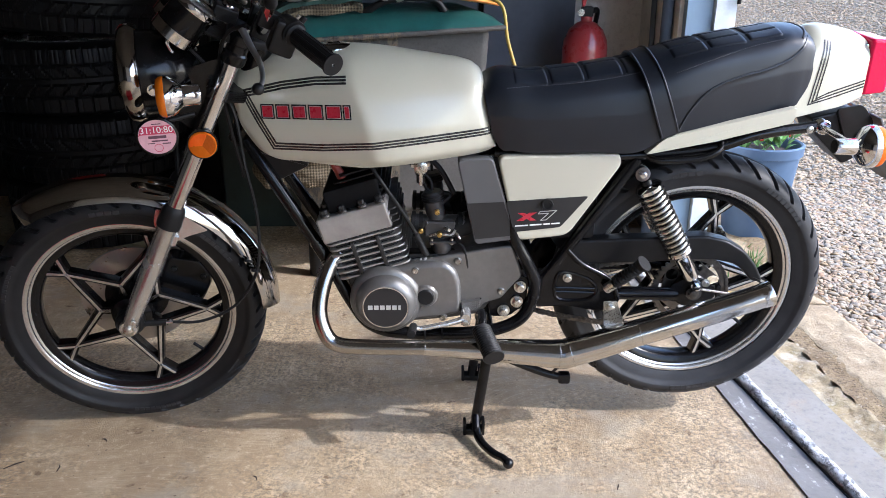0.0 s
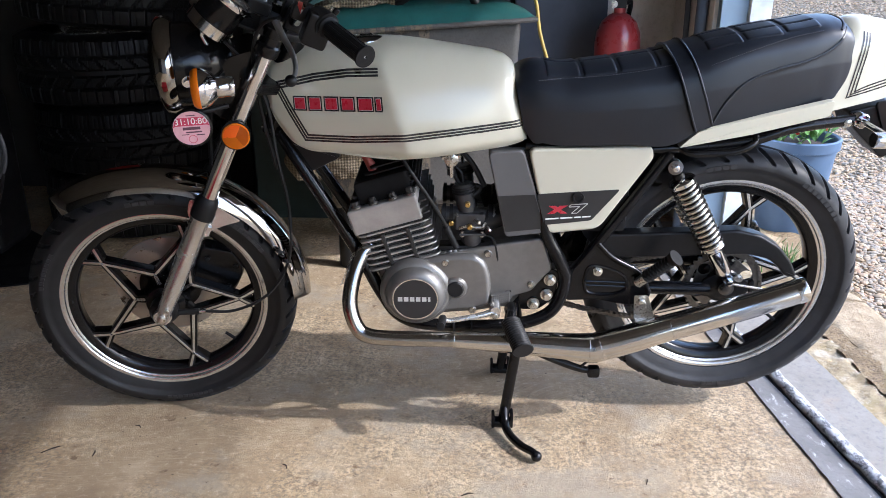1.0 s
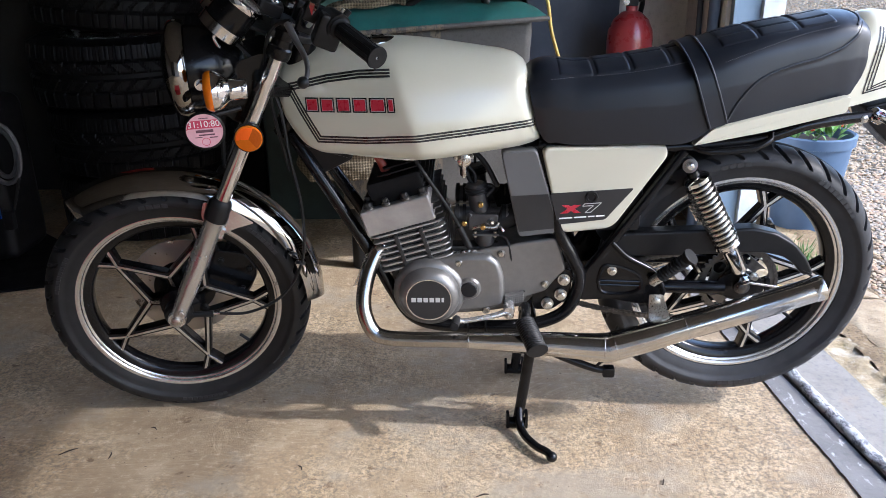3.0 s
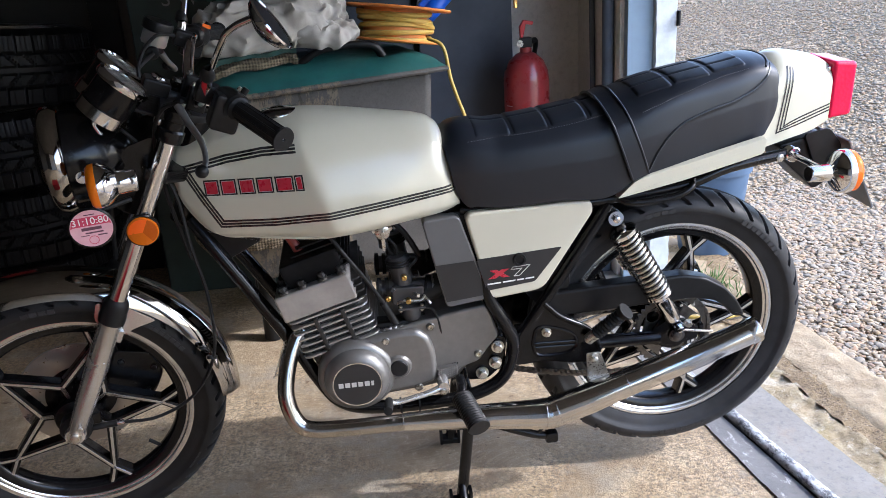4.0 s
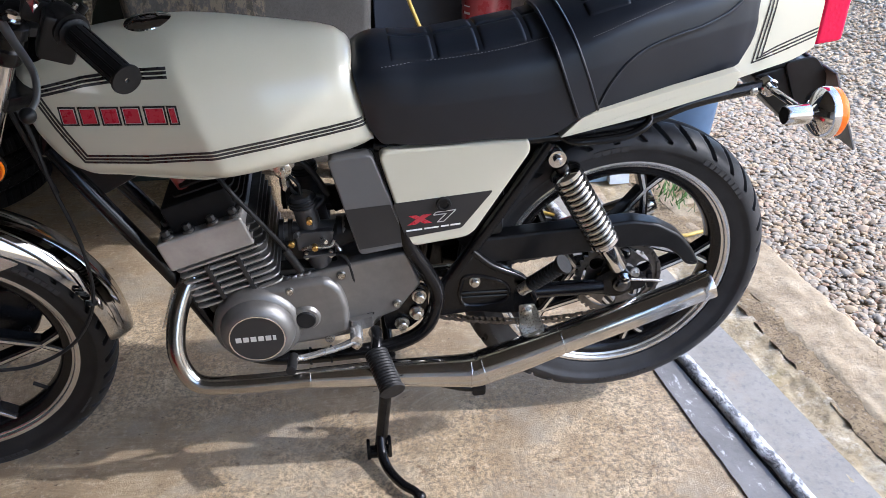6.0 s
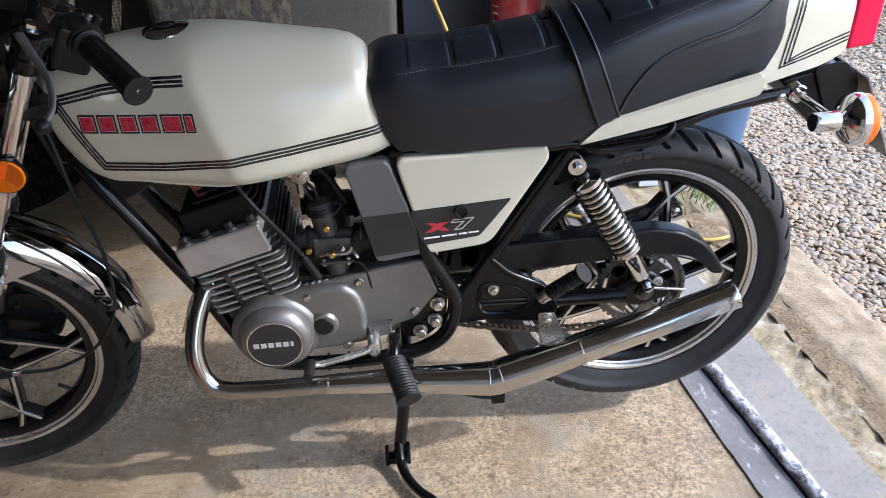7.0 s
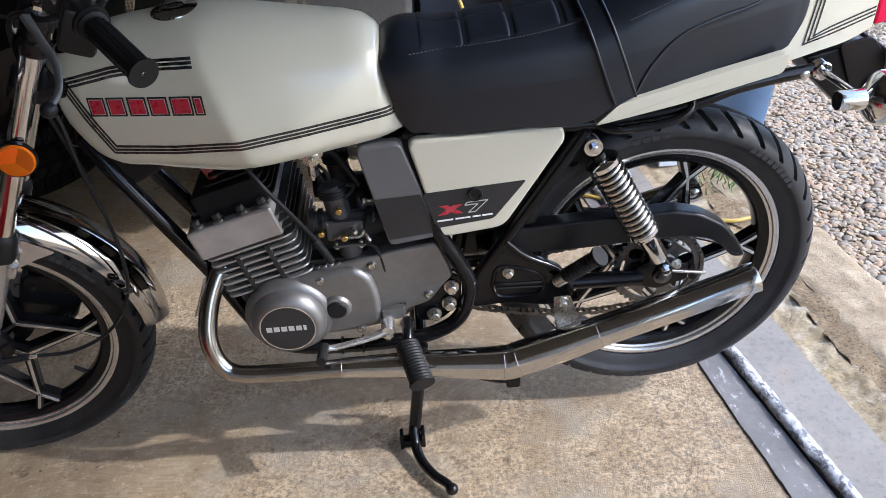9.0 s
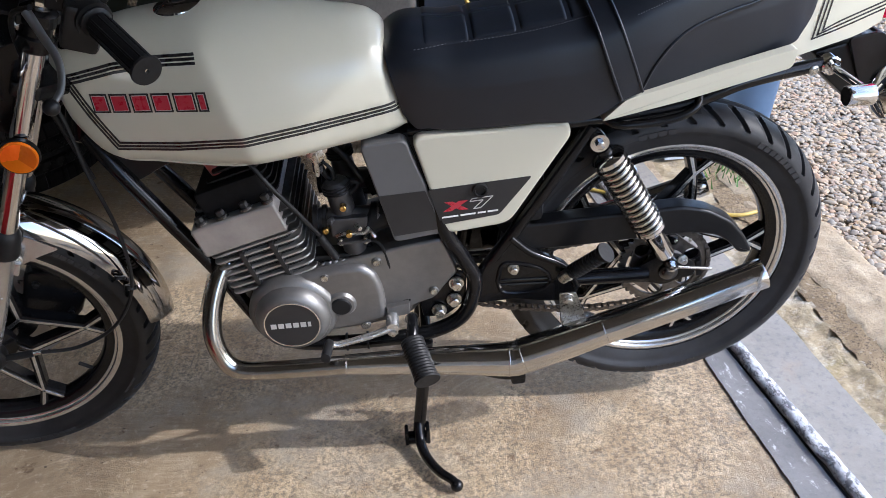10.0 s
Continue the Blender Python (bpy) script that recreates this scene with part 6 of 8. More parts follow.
for y in (-0.06, 0.06):
    cpart("plug_cap", tube([(-0.008, y, 0.19), (-0.012, y, 0.235), (-0.02, y, 0.262)], [0.010, 0.011, 0.007], 14, 4), CERAMIC, barrel, "red-brown spark plug cap")
    cpart("plug_lead", tube([(-0.02, y, 0.258), (-0.01, y * 0.8, 0.285), (0.06, y * 0.5, 0.30)], 0.0035, 8, 6), RUBBER, barrel, "black ignition lead")
cable = tube([(-0.10, -0.100, 0.690), (-0.065, -0.116, 0.640), (-0.025, -0.112, 0.575), (0.008, -0.098, 0.508), (0.020, -0.098, 0.478)], 0.0042, 10, 8)
bpart("pump_cable", cable, RUBBER, label="black control cable")
bpart("cable_end", rod((0.000, -0.100, 0.522), (0.024, -0.098, 0.470), 0.0075), RUBBER, label="black cable boot")
for sgn in (-1, 1):
    y = sgn * 0.066
    carb = bmesh.new()
    lathe([(0, -0.05), (0.017, -0.05), (0.022, -0.042), (0.022, -0.008), (0.026, 0.0), (0.026, 0.012), (0.021, 0.016), (0.021, 0.070), (0.024, 0.074), (0.024, 0.088), (0.018, 0.094), (0, 0.094)], 28, Matrix.Translation((0.050, y - sgn * 0.002, 0.517)) @ Matrix.Rotation(radians(-8), 4, "Y"), carb)
    rod((-0.01, y, 0.537), (0.115, y, 0.534), 0.019, 20, carb)
    box(0.020, 0.088, min(y, y + sgn * 0.026), max(y, y + sgn * 0.026), 0.508, 0.548, 0.006, carb)
    cb = bpart("carburettor", carb, CARBALLOY, label="dark alloy carburettor with brass screws")
    for p, o in (((0.048, 0.570), 0.020), ((0.053, 0.521), 0.030), ((0.012, 0.526), 0.020)):
        part("brass_screw", lathe([(0, 0.009), (0.0012, 0.009), (0.0014, 0.0105), (0.0048, 0.0105), (0.0058, 0.0095), (0.0058, 0), (0, 0)], 16, aim((p[0], y + sgn * o, p[1]), (0, sgn, 0))), BRASS, cb, "brass jet screw")
    part("float_bowl", lathe([(0, 0), (0.016, 0), (0.021, 0.006), (0.023, 0.030), (0, 0.030)], 24, Matrix.Translation((0.058, y + sgn * 0.012, 0.470))), CARBALLOY, cb, "dull alloy float bowl")
    part("bowl_flange", box(0.030, 0.088, min(y, y + sgn * 0.034), max(y, y + sgn * 0.034), 0.498, 0.504, 0.002), CARBALLOY, cb)
    for dx in (-0.022, 0.022):
        part("bowl_screw", rod((0.058 + dx, y + sgn * 0.028, 0.494), (0.058 + dx, y + sgn * 0.028, 0.508), 0.004, 10), ZINC, cb, "small zinc screw")
    for x, r in ((-0.004, 0.0245), (0.012, 0.0235), (0.098, 0.0245), (0.108, 0.0250)):
        part("clamp_band", lathe([(r - 0.005, -0.004), (r, -0.004), (r, 0.004), (r - 0.005, 0.004)], 24, aim((x, y, 0.537 - 0.024 * x), (1, 0, -0.024)), closed=True), RUBBER if x < 0.1 else CHAIN, cb, "dark clamp band")
    part("idle_screw", rod((0.066, y + sgn * 0.026, 0.532), (0.074, y + sgn * 0.042, 0.534), 0.0042, 10), ZINC, cb, "small idle screw")
    part("throttle_lug", rod((0.026, y + sgn * 0.022, 0.545), (0.022, y + sgn * 0.036, 0.549), 0.0050, 10), CARBALLOY, cb)
    part("drain_nipple", tube([(0.086, y + sgn * 0.020, 0.520), (0.092, y + sgn * 0.034, 0.520), (0.098, y + sgn * 0.038, 0.512)], 0.0034, 8, 4), ZINC, cb, "bent metal nipple")
    part("choke_lever", tube([(0.030, y + sgn * 0.030, 0.515), (0.045, y + sgn * 0.034, 0.522), (0.078, y + sgn * 0.034, 0.520), (0.088, y + sgn * 0.030, 0.530)], 0.0028, 8, 4), ZINC, cb, "small bright choke lever")
    part("cap_rib", lathe([(0.0245, 0.073), (0.0262, 0.075), (0.0245, 0.078), (0.0262, 0.081), (0.0245, 0.084), (0.0262, 0.087), (0.0245, 0.090)], 24, Matrix.Translation((0.050, y - sgn * 0.002, 0.517)) @ Matrix.Rotation(radians(-8), 4, "Y")), RUBBER, cb, "ribbed black screw cap")
    part("slide_cable", tube([(0.037, y, 0.612), (0.030, y, 0.640), (-0.02, y * 0.8, 0.672), (-0.12, y * 0.5, 0.69)], 0.0032, 8, 8), RUBBER, cb, "black slide cable")
    part("vent_hose", tube([(0.075, y + sgn * 0.022, 0.500), (0.105, y + sgn * 0.03, 0.49), (0.118, y + sgn * 0.03, 0.43), (0.122, y, 0.36)], 0.0028, 8, 8), RUBBER, cb, "thin black overflow hose")
    part("inlet_boot", tube([(0.085, y, 0.523), (0.13, y, 0.54)], 0.026, 16, 0), RUBBER, cb, "black rubber inlet boot")
tap = bpart("fuel_tap", lathe([(0, 0), (0.009, 0), (0.012, 0.004), (0.0125, 0.018), (0.0095, 0.022), (0.0095, 0.05), (0, 0.05)], 24, Matrix.Translation((0.012, -0.055, 0.642))), CARBALLOY, label="dull alloy fuel tap under the tank")
part("tap_plate", lathe([(0, 0.006), (0.013, 0.006), (0.0155, 0.004), (0.0155, -0.004), (0, -0.004)], 28, Matrix.Translation((0.012, -0.066, 0.664)) @ TURNY.inverted()), ZINC, tap, "round face plate of the tap")
part("tap_lever", plate(rounded([(0.008, 0.668), (0.016, 0.668), (0.0165, 0.634), (0.014, 0.626), (0.009, 0.628)], 0.003), -0.080, -0.071, 0.0015), ZINC, tap, "short tap lever")
for dx, dz in ((-0.017, 0.004), (0.017, 0.007), (0.0, -0.018)):
    part("tap_screw", rod((0.012 + dx, -0.062, 0.664 + dz), (0.012 + dx, -0.071, 0.664 + dz), 0.0042, 12), ZINC, tap, "small tap screw")
part("sediment_bowl", lathe([(0, 0), (0.006, 0), (0.0095, 0.003), (0.0095, 0.016), (0, 0.016)], 20, Matrix.Translation((0.012, -0.056, 0.624))), CARBALLOY, tap, "small sediment bowl")
bpart("fuel_hose", tube([(0.014, -0.055, 0.642), (0.03, -0.058, 0.61), (0.075, -0.06, 0.60), (0.055, -0.07, 0.58)], 0.005, 10, 8), RUBBER, label="black fuel hose")
bpart("fuel_hose", tube([(0.02, -0.05, 0.69), (0.055, -0.052, 0.655), (0.085, -0.055, 0.60)], 0.006, 10, 8), RUBBER)
bpart("oil_pump_cover", box(-0.02, 0.09, -0.088, -0.05, 0.44, 0.470, 0.008), FINDARK, label="dark oil pump housing")

# exhausts
for sgn in (-1, 1):
    line = [(-0.165, 0.068, 0.468), (-0.185, 0.085, 0.452), (-0.206, 0.115, 0.405), (-0.214, 0.142, 0.350), (-0.200, 0.156, 0.300), (-0.172, 0.162, 0.278), (-0.10, 0.163, 0.272), (0.022, 0.163, 0.2705)]
    ex = bpart("exhaust", tube([(p[0], sgn * p[1], p[2]) for p in line], 0.0175, 24, 8), HEADERSTEEL, label="polished steel exhaust pipe and silencer")
    body = [(0.018, 0.163, 0.2705), (0.06, 0.163, 0.2690), (0.20, 0.165, 0.2630), (0.322, 0.168, 0.2560), (0.350, 0.168, 0.2610), (0.42, 0.168, 0.2830), (0.500, 0.167, 0.3105), (0.65, 0.164, 0.3590), (0.778, 0.160, 0.4030)]
    part("silencer", tube([(p[0], sgn * p[1], p[2]) for p in body], [0.0185, 0.0205, 0.0270, 0.0332, 0.0335, 0.0325, 0.0300, 0.0282, 0.0268], 32, 6), STEEL, ex, "tapered polished silencer")
    d = Vector((0.135, 0, 0.0465)).normalized()
    for q, r in (((0.020, 0.163, 0.2705), 0.0192), ((0.322, 0.168, 0.2560), 0.0337), ((0.350, 0.168, 0.2610), 0.0340), ((0.500, 0.167, 0.3105), 0.0305)):
        p = Vector((q[0], sgn * q[1], q[2]))
        dd = Vector((1, 0, 0)) if q[0] < 0.34 else d
        part("weld_ring", lathe([(r - 0.001, -0.0016), (r + 0.0005, -0.001), (r + 0.0008, 0), (r + 0.0005, 0.001), (r - 0.001, 0.0016)], 40, aim(p, dd)), STEEL, ex, "welded seam")
    tip = Vector((0.774, sgn * 0.160, 0.4015))
    part("end_cap", lathe([(0.0262, -0.012), (0.0278, -0.0115), (0.0282, -0.009), (0.0282, 0.010), (0.0275, 0.012), (0.0240, 0.0115), (0.012, 0.006), (0.010, -0.004), (0, -0.004)], 40, aim(tip, d)), STEEL, ex, "polished silencer end cap")
    spr = [(-0.190 - 0.030 * k / 60 + 0.0045 * math.cos(k * 0.9), sgn * (0.096 + 0.016 * k / 60) + 0.0045 * math.sin(k * 0.9), 0.455 - 0.075 * k / 60) for k in range(61)]
    part("pipe_spring", tube([(p[0] - 0.014, p[1], p[2]) for p in spr], 0.0013, 5, 0), ZINC, ex, "small retaining spring")
    part("port_flange", lathe([(0.017, -0.006), (0.026, -0.006), (0.026, 0.008), (0.017, 0.008)], 28, aim((-0.168, sgn * 0.070, 0.466), (-0.6, sgn * 0.4, -0.4))), STEEL, ex, "exhaust port collar")
    br = plate(rounded([(0.424, 0.366), (0.455, 0.366), (0.474, 0.312), (0.428, 0.302)], 0.006), *sorted((sgn * 0.120, sgn * 0.124)), 0.001)
    bq = bpart("silencer_bracket", br, ZINC, label="zinc-plated silencer bracket")
    part("bracket_bolt", bolt((0.440, sgn * 0.124, 0.352), (0, sgn, 0), 0.0095, 0.012), ZINC, bq)
    part("bracket_foot", box(0.428, 0.476, min(sgn * 0.118, sgn * 0.150), max(sgn * 0.118, sgn * 0.150), 0.300, 0.309, 0.002), ZINC, bq)

# side panels
for sgn in (-1, 1):
    y0, y1 = sorted((sgn * 0.068, sgn * 0.108))
    sp = bpart("side_panel", plate(rounded([(0.174, 0.701), (0.432, 0.708), (0.438, 0.684), (0.334, 0.521), (0.221, 0.508)], 0.020, 6), y0, y1, 0.006, seg=4), WHITE, label="cream white side panel with charcoal decal")
    yd = sgn * 0.1087
    ya, yb = sorted((sgn * 0.107, yd))
    part("panel_decal", plate(rounded([(0.1955, 0.602), (0.373, 0.614), (0.316, 0.542), (0.215, 0.530)], 0.006), ya, yb, 0.0), DARKPANEL, sp, "charcoal decal", 0)
    part("panel_knob", lathe([(0.0, 0.004), (0.008, 0.004), (0.009, 0.007), (0.0125, 0.007), (0.0135, 0.003), (0.0135, 0.0)], 28, Matrix.Translation((0.284, sgn * 0.108, 0.595)) @ (TURNY if sgn > 0 else TURNY.inverted())), RUBBER, sp, "round black panel fastener")
    e0, e1 = sorted((sgn * 0.1085, sgn * 0.1093))
    part("decal_mark", plate([(0.222, 0.5750), (0.236, 0.5755), (0.263, 0.5580), (0.249, 0.5575)], e0, e1), DECALRED, sp, "red slanted badge stroke", 0)
    f0, f1 = sorted((sgn * 0.1092, sgn * 0.1097))
    part("decal_mark", plate([(0.247, 0.5760), (0.263, 0.5765), (0.234, 0.5570), (0.219, 0.5562)], f0, f1), DECALRED, sp, smooth=0)
    seven = [(0.270, 0.5785), (0.306, 0.5810), (0.284, 0.5590), (0.272, 0.5582), (0.289, 0.5745), (0.266, 0.5730)]
    edge_bm = bmesh.new()
    for i in range(6):
        u, v = Vector(seven[i]), Vector(seven[(i + 1) % 6])
        nn = Vector((-(v - u).y, (v - u).x)).normalized() * 0.0008
        plate([tuple(u - nn), tuple(v - nn), tuple(v + nn), tuple(u + nn)], e0, e1, bm=edge_bm)
    part("decal_mark", edge_bm, DECALSILVER, sp, "silver outlined badge stroke", 0)
    bar = bmesh.new()
    for a, b in ((0.217, 0.245), (0.249, 0.275), (0.279, 0.293), (0.296, 0.314)):
        plate([(q, 0.5430 + h_ + 0.07 * (q - 0.217)) for q, h_ in ((a, 0), (b, 0), (b, 0.0030), (a, 0.0030))], e0, e1, bm=bar)
    part("printed_bar", bar, DECALWHITE, sp, "small white printed bars", 0)
    y0, y1 = sorted((sgn * 0.066, sgn * 0.106))
    ab = bpart("airbox_panel", plate(rounded([(0.089, 0.693), (0.165, 0.698), (0.223, 0.511), (0.131, 0.498), (0.110, 0.597)], 0.013, 5), y0, y1, 0.004, seg=3), GREYPANEL, label="mid-grey airbox panel with black lower half")
    ya, yb = sorted((sgn * 0.1055, sgn * 0.1067))
    part("lower_decal", plate([(0.1115, 0.596), (0.191, 0.600), (0.2155, 0.521), (0.1315, 0.512)], ya, yb), DARKPANEL, ab, "charcoal decal", 0)

# shocks, swingarm, drive
for sgn in (-1, 1):
    y = sgn * 0.086
    a, b = Vector((0.487, y, 0.660)), Vector((0.639, y, 0.390))
    d = (b - a).normalized()
    n = (b - a).length
    sh = bpart("shock_absorber", lathe([(0.0, 0.02), (0.013, 0.02), (0.0145, 0.05), (0.0145, 0.22), (0.0, 0.22)], 24, aim(a, d)), BLACKPAINT, label="rear shock absorber with chrome coil spring")
    u = d.orthogonal().normalized()
    w = d.cross(u)
    coil = [a + d * (0.045 + 0.165 * k / 312) + (0.0255 - 0.001 * (k / 312)) * (math.cos(2 * math.pi * k / 24) * u + math.sin(2 * math.pi * k / 24) * w) for k in range(313)]
    part("coil_spring", tube(coil, 0.0049, 10, 0), STEEL, sh, "chrome coil spring")
    part("spring_seat", lathe([(0.012, 0.030), (0.024, 0.032), (0.030, 0.038), (0.030, 0.046), (0.012, 0.046)], 28, aim(a, d)), CHROME, sh, "chrome spring seat")
    part("lower_shroud", lathe([(0.014, 0.205), (0.028, 0.207), (0.029, 0.216), (0.022, 0.222), (0.020, 0.228), (0.0185, 0.285), (0.014, 0.292), (0, 0.292)], 28, aim(a, d)), CHROME, sh, "chrome lower shroud")
    for p, r in ((a, 0.016), (b, 0.0125)):
        part("shock_eye", lathe([(0.007, -0.014), (r, -0.014), (r + 0.001, -0.010), (r + 0.001, 0.010), (r, 0.014), (0.007, 0.014)], 28, Matrix.Translation(p) @ TURNY), CHROME, sh, "chrome shock eye")
        part("eye_rubber", lathe([(0, -0.0145), (r * 0.62, -0.0145), (r * 0.62, 0.0145), (0, 0.0145)], 24, Matrix.Translation(p) @ TURNY), RUBBER, sh)
        part("eye_nut", bolt((p.x, p.y + sgn * 0.013, p.z), (0, sgn, 0), 0.0078, 0.010), CHROME, sh, "chrome domed nut")
    arm = bmesh.new()
    tube([(0.30, sgn * 0.070, 0.362), (0.48, sgn * 0.078, 0.364), (0.60, sgn * 0.080, 0.362)], 0.0155, 14, 4, arm)
    plate(rounded([(0.585, 0.385), (0.62, 0.405), (0.655, 0.402), (0.69, 0.378), (0.69, 0.352), (0.64, 0.340), (0.585, 0.345)], 0.008), *sorted((sgn * 0.074, sgn * 0.084)), 0.002, arm)
    sw_ = bpart("swingarm", arm, BLACKPAINT, label="black swingarm leg")
    part("axle_nut", bolt((0.636, sgn * 0.086, 0.3665), (0, sgn, 0), 0.0112, 0.011), CHAIN, sw_, "dull steel rear axle nut")
    part("chain_adjuster", lathe([(0.009, 0), (0.0165, 0), (0.0165, 0.004), (0.009, 0.004)], 28, Matrix.Translation((0.640, sgn * 0.0845, 0.366)) @ (TURNY if sgn > 0 else TURNY.inverted())), CARBALLOY, sw_, "snail-shaped chain adjuster")
    part("adjuster_arm", rod((0.655, sgn * 0.0865, 0.377), (0.722, sgn * 0.0865, 0.366), 0.0028, 10), ZINC, sw_, "thin plated adjuster rod")
    part("adjuster_end", plate(rounded([(0.690, 0.384), (0.700, 0.386), (0.704, 0.352), (0.694, 0.350)], 0.002), *sorted((sgn * 0.074, sgn * 0.085)), 0.001), BLACKPAINT, sw_, "black end plate of the swingarm")
    part("adjuster_bolt", bolt((0.663, sgn * 0.084, 0.393), (0, sgn, 0), 0.007, 0.012), ZINC, sw_)
bpart("rear_axle", rod((0.635, -0.095, 0.367), (0.635, 0.095, 0.367), 0.009), ZINC, label="steel rear axle")
guard = rounded([(0.335, 0.440), (0.344, 0.496), (0.46, 0.502), (0.583, 0.506), (0.650, 0.509), (0.700, 0.497), (0.745, 0.470), (0.775, 0.435), (0.797, 0.394), (0.768, 0.395), (0.752, 0.418), (0.722, 0.440), (0.675, 0.450), (0.616, 0.449), (0.48, 0.442)], 0.012)
cg = bpart("chain_guard", plate(guard, -0.084, -0.046, 0.006, seg=3), PLASTIC, label="black chain guard")
for p in ((0.645, 0.437), (0.672, 0.436)):
    part("guard_rivet", rod((p[0], -0.087, p[1]), (p[0], -0.083, p[1]), 0.003), ZINC, cg)
teeth = []
for k in range(41 * 4):
    a = 2 * math.pi * k / (41 * 4)
    r = 0.088 if k % 4 in (0, 1) else 0.0825
    teeth.append((0.635 + r * math.cos(a), 0.367 + r * math.sin(a)))
spb = bmesh.new()
ring = [(0.635 + 0.0725 * math.cos(2 * math.pi * k / 164), 0.367 + 0.0725 * math.sin(2 * math.pi * k / 164)) for k in range(164)]
rows_ = [[spb.verts.new((x, yy, z)) for x, z in pts] for pts, yy in ((ring, -0.063), (teeth, -0.063), (teeth, -0.057), (ring, -0.057))]
for i in range(4):
    p_, q_ = rows_[i], rows_[(i + 1) % 4]
    for k in range(164):
        spb.faces.new((p_[k], p_[(k + 1) % 164], q_[(k + 1) % 164], q_[k]))
webs = []
for k in range(6):
    # webs between the round openings, each hollowed on both sides
    a = 2 * math.pi * k / 6 + radians(50)
    web = []
    for j in range(13):
        f = j / 12
        rr = 0.040 + 0.034 * f
        h = math.sqrt(max(0.0, 0.0150 ** 2 - ((f - 0.5) * 0.034) ** 2))
        web.append((rr, math.pi / 6 - h / rr))
    prof = [(r_, w_) for r_, w_ in web] + [(r_, -w_) for r_, w_ in reversed(web)]
    webs.append(plate([(0.635 + r_ * math.cos(a + w_), 0.367 + r_ * math.sin(a + w_)) for r_, w_ in prof], -0.0628, -0.0572))
spro = bpart("rear_sprocket", spb, CHAIN, label="oily steel rear sprocket")
for web in webs:
    part("sprocket_web", web, CHAIN, spro)
part("sprocket_carrier", lathe([(0, 0.0), (0.04, 0.0), (0.042, 0.01), (0.036, 0.016), (0, 0.016)], 32, Matrix.Translation((0.635, -0.060, 0.367)) @ TURNY.inverted()), BLACKPAINT, spro)
chain = bmesh.new()
run = [(0.20, 0.330), (0.286, 0.308), (0.345, 0.293), (0.432, 0.278), (0.52, 0.273), (0.600, 0.280)] + [(0.635 + 0.0865 * math.cos(radians(a)), 0.367 + 0.0865 * math.sin(radians(a))) for a in range(-105, 92, 14)] + [(0.56, 0.446), (0.40, 0.425), (0.22, 0.405)]
dense = spline([Vector((p[0], 0, p[1])) for p in run], 12)
lengths = [0.0]
for a, b in zip(dense, dense[1:]):
    lengths.append(lengths[-1] + (b - a).length)
places = np.arange(0, lengths[-1], 0.0127)
links = [Vector([float(np.interp(s, lengths, [p[k] for p in dense])) for k in range(3)]) for s in places]
for k, (a, b) in enumerate(zip(links, links[1:])):
    dx = (b - a).normalized()
    nz = Vector((-dx.z, 0, dx.x))
    hw = 0.0046
    poly = []
    for t, s in ((-0.15, 0.7), (0.1, 1.0), (0.5, 0.62), (0.9, 1.0), (1.15, 0.7)):
        poly.append(a + (b - a) * t + nz * hw * s)
    for t, s in ((1.15, 0.7), (0.9, 1.0), (0.5, 0.62), (0.1, 1.0), (-0.15, 0.7)):
        poly.append(a + (b - a) * t - nz * hw * s)
    out = 0.0075 if k % 2 else 0.0058
    for s in (-1, 1):
        y0, y1 = sorted((s * out, s * (out - 0.0015)))
        plate([(p.x, p.z) for p in poly], -0.060 + y0, -0.060 + y1, 0, chain)
    rod((a.x, -0.0685, a.z), (a.x, -0.0515, a.z), 0.0022, 8, chain)
bpart("drive_chain", chain, CHAIN, label="oily steel drive chain", smooth=30)

# tail end: number plate bracket, indicators
tb = plate(rounded([(0.850, 0.768), (0.868, 0.730), (0.940, 0.664), (0.985, 0.690), (0.985, 0.770), (0.938, 0.790)], 0.008), -0.045, 0.045, 0.006)
tail = bpart("tail_bracket", tb, PLASTIC, label="black tail and number plate bracket")
part("bracket_wing", plate(rounded([(0.90, 0.79), (0.955, 0.80), (0.985, 0.765), (0.99, 0.72), (0.94, 0.70)], 0.01), -0.052, -0.045, 0.002), PLASTIC, tail)
np_bm = box(-0.085, 0.085, -0.0025, 0.0025, -0.085, 0.085, 0.002)
bmesh.ops.transform(np_bm, matrix=Matrix.Translation((1.018, 0, 0.702)) @ Matrix.Rotation(radians(-26), 4, "Y") @ Matrix.Rotation(radians(90), 4, "Z"), verts=np_bm.verts)
part("number_plate", np_bm, GREYPANEL, tail, "plain rear number plate seen from behind its bracket")
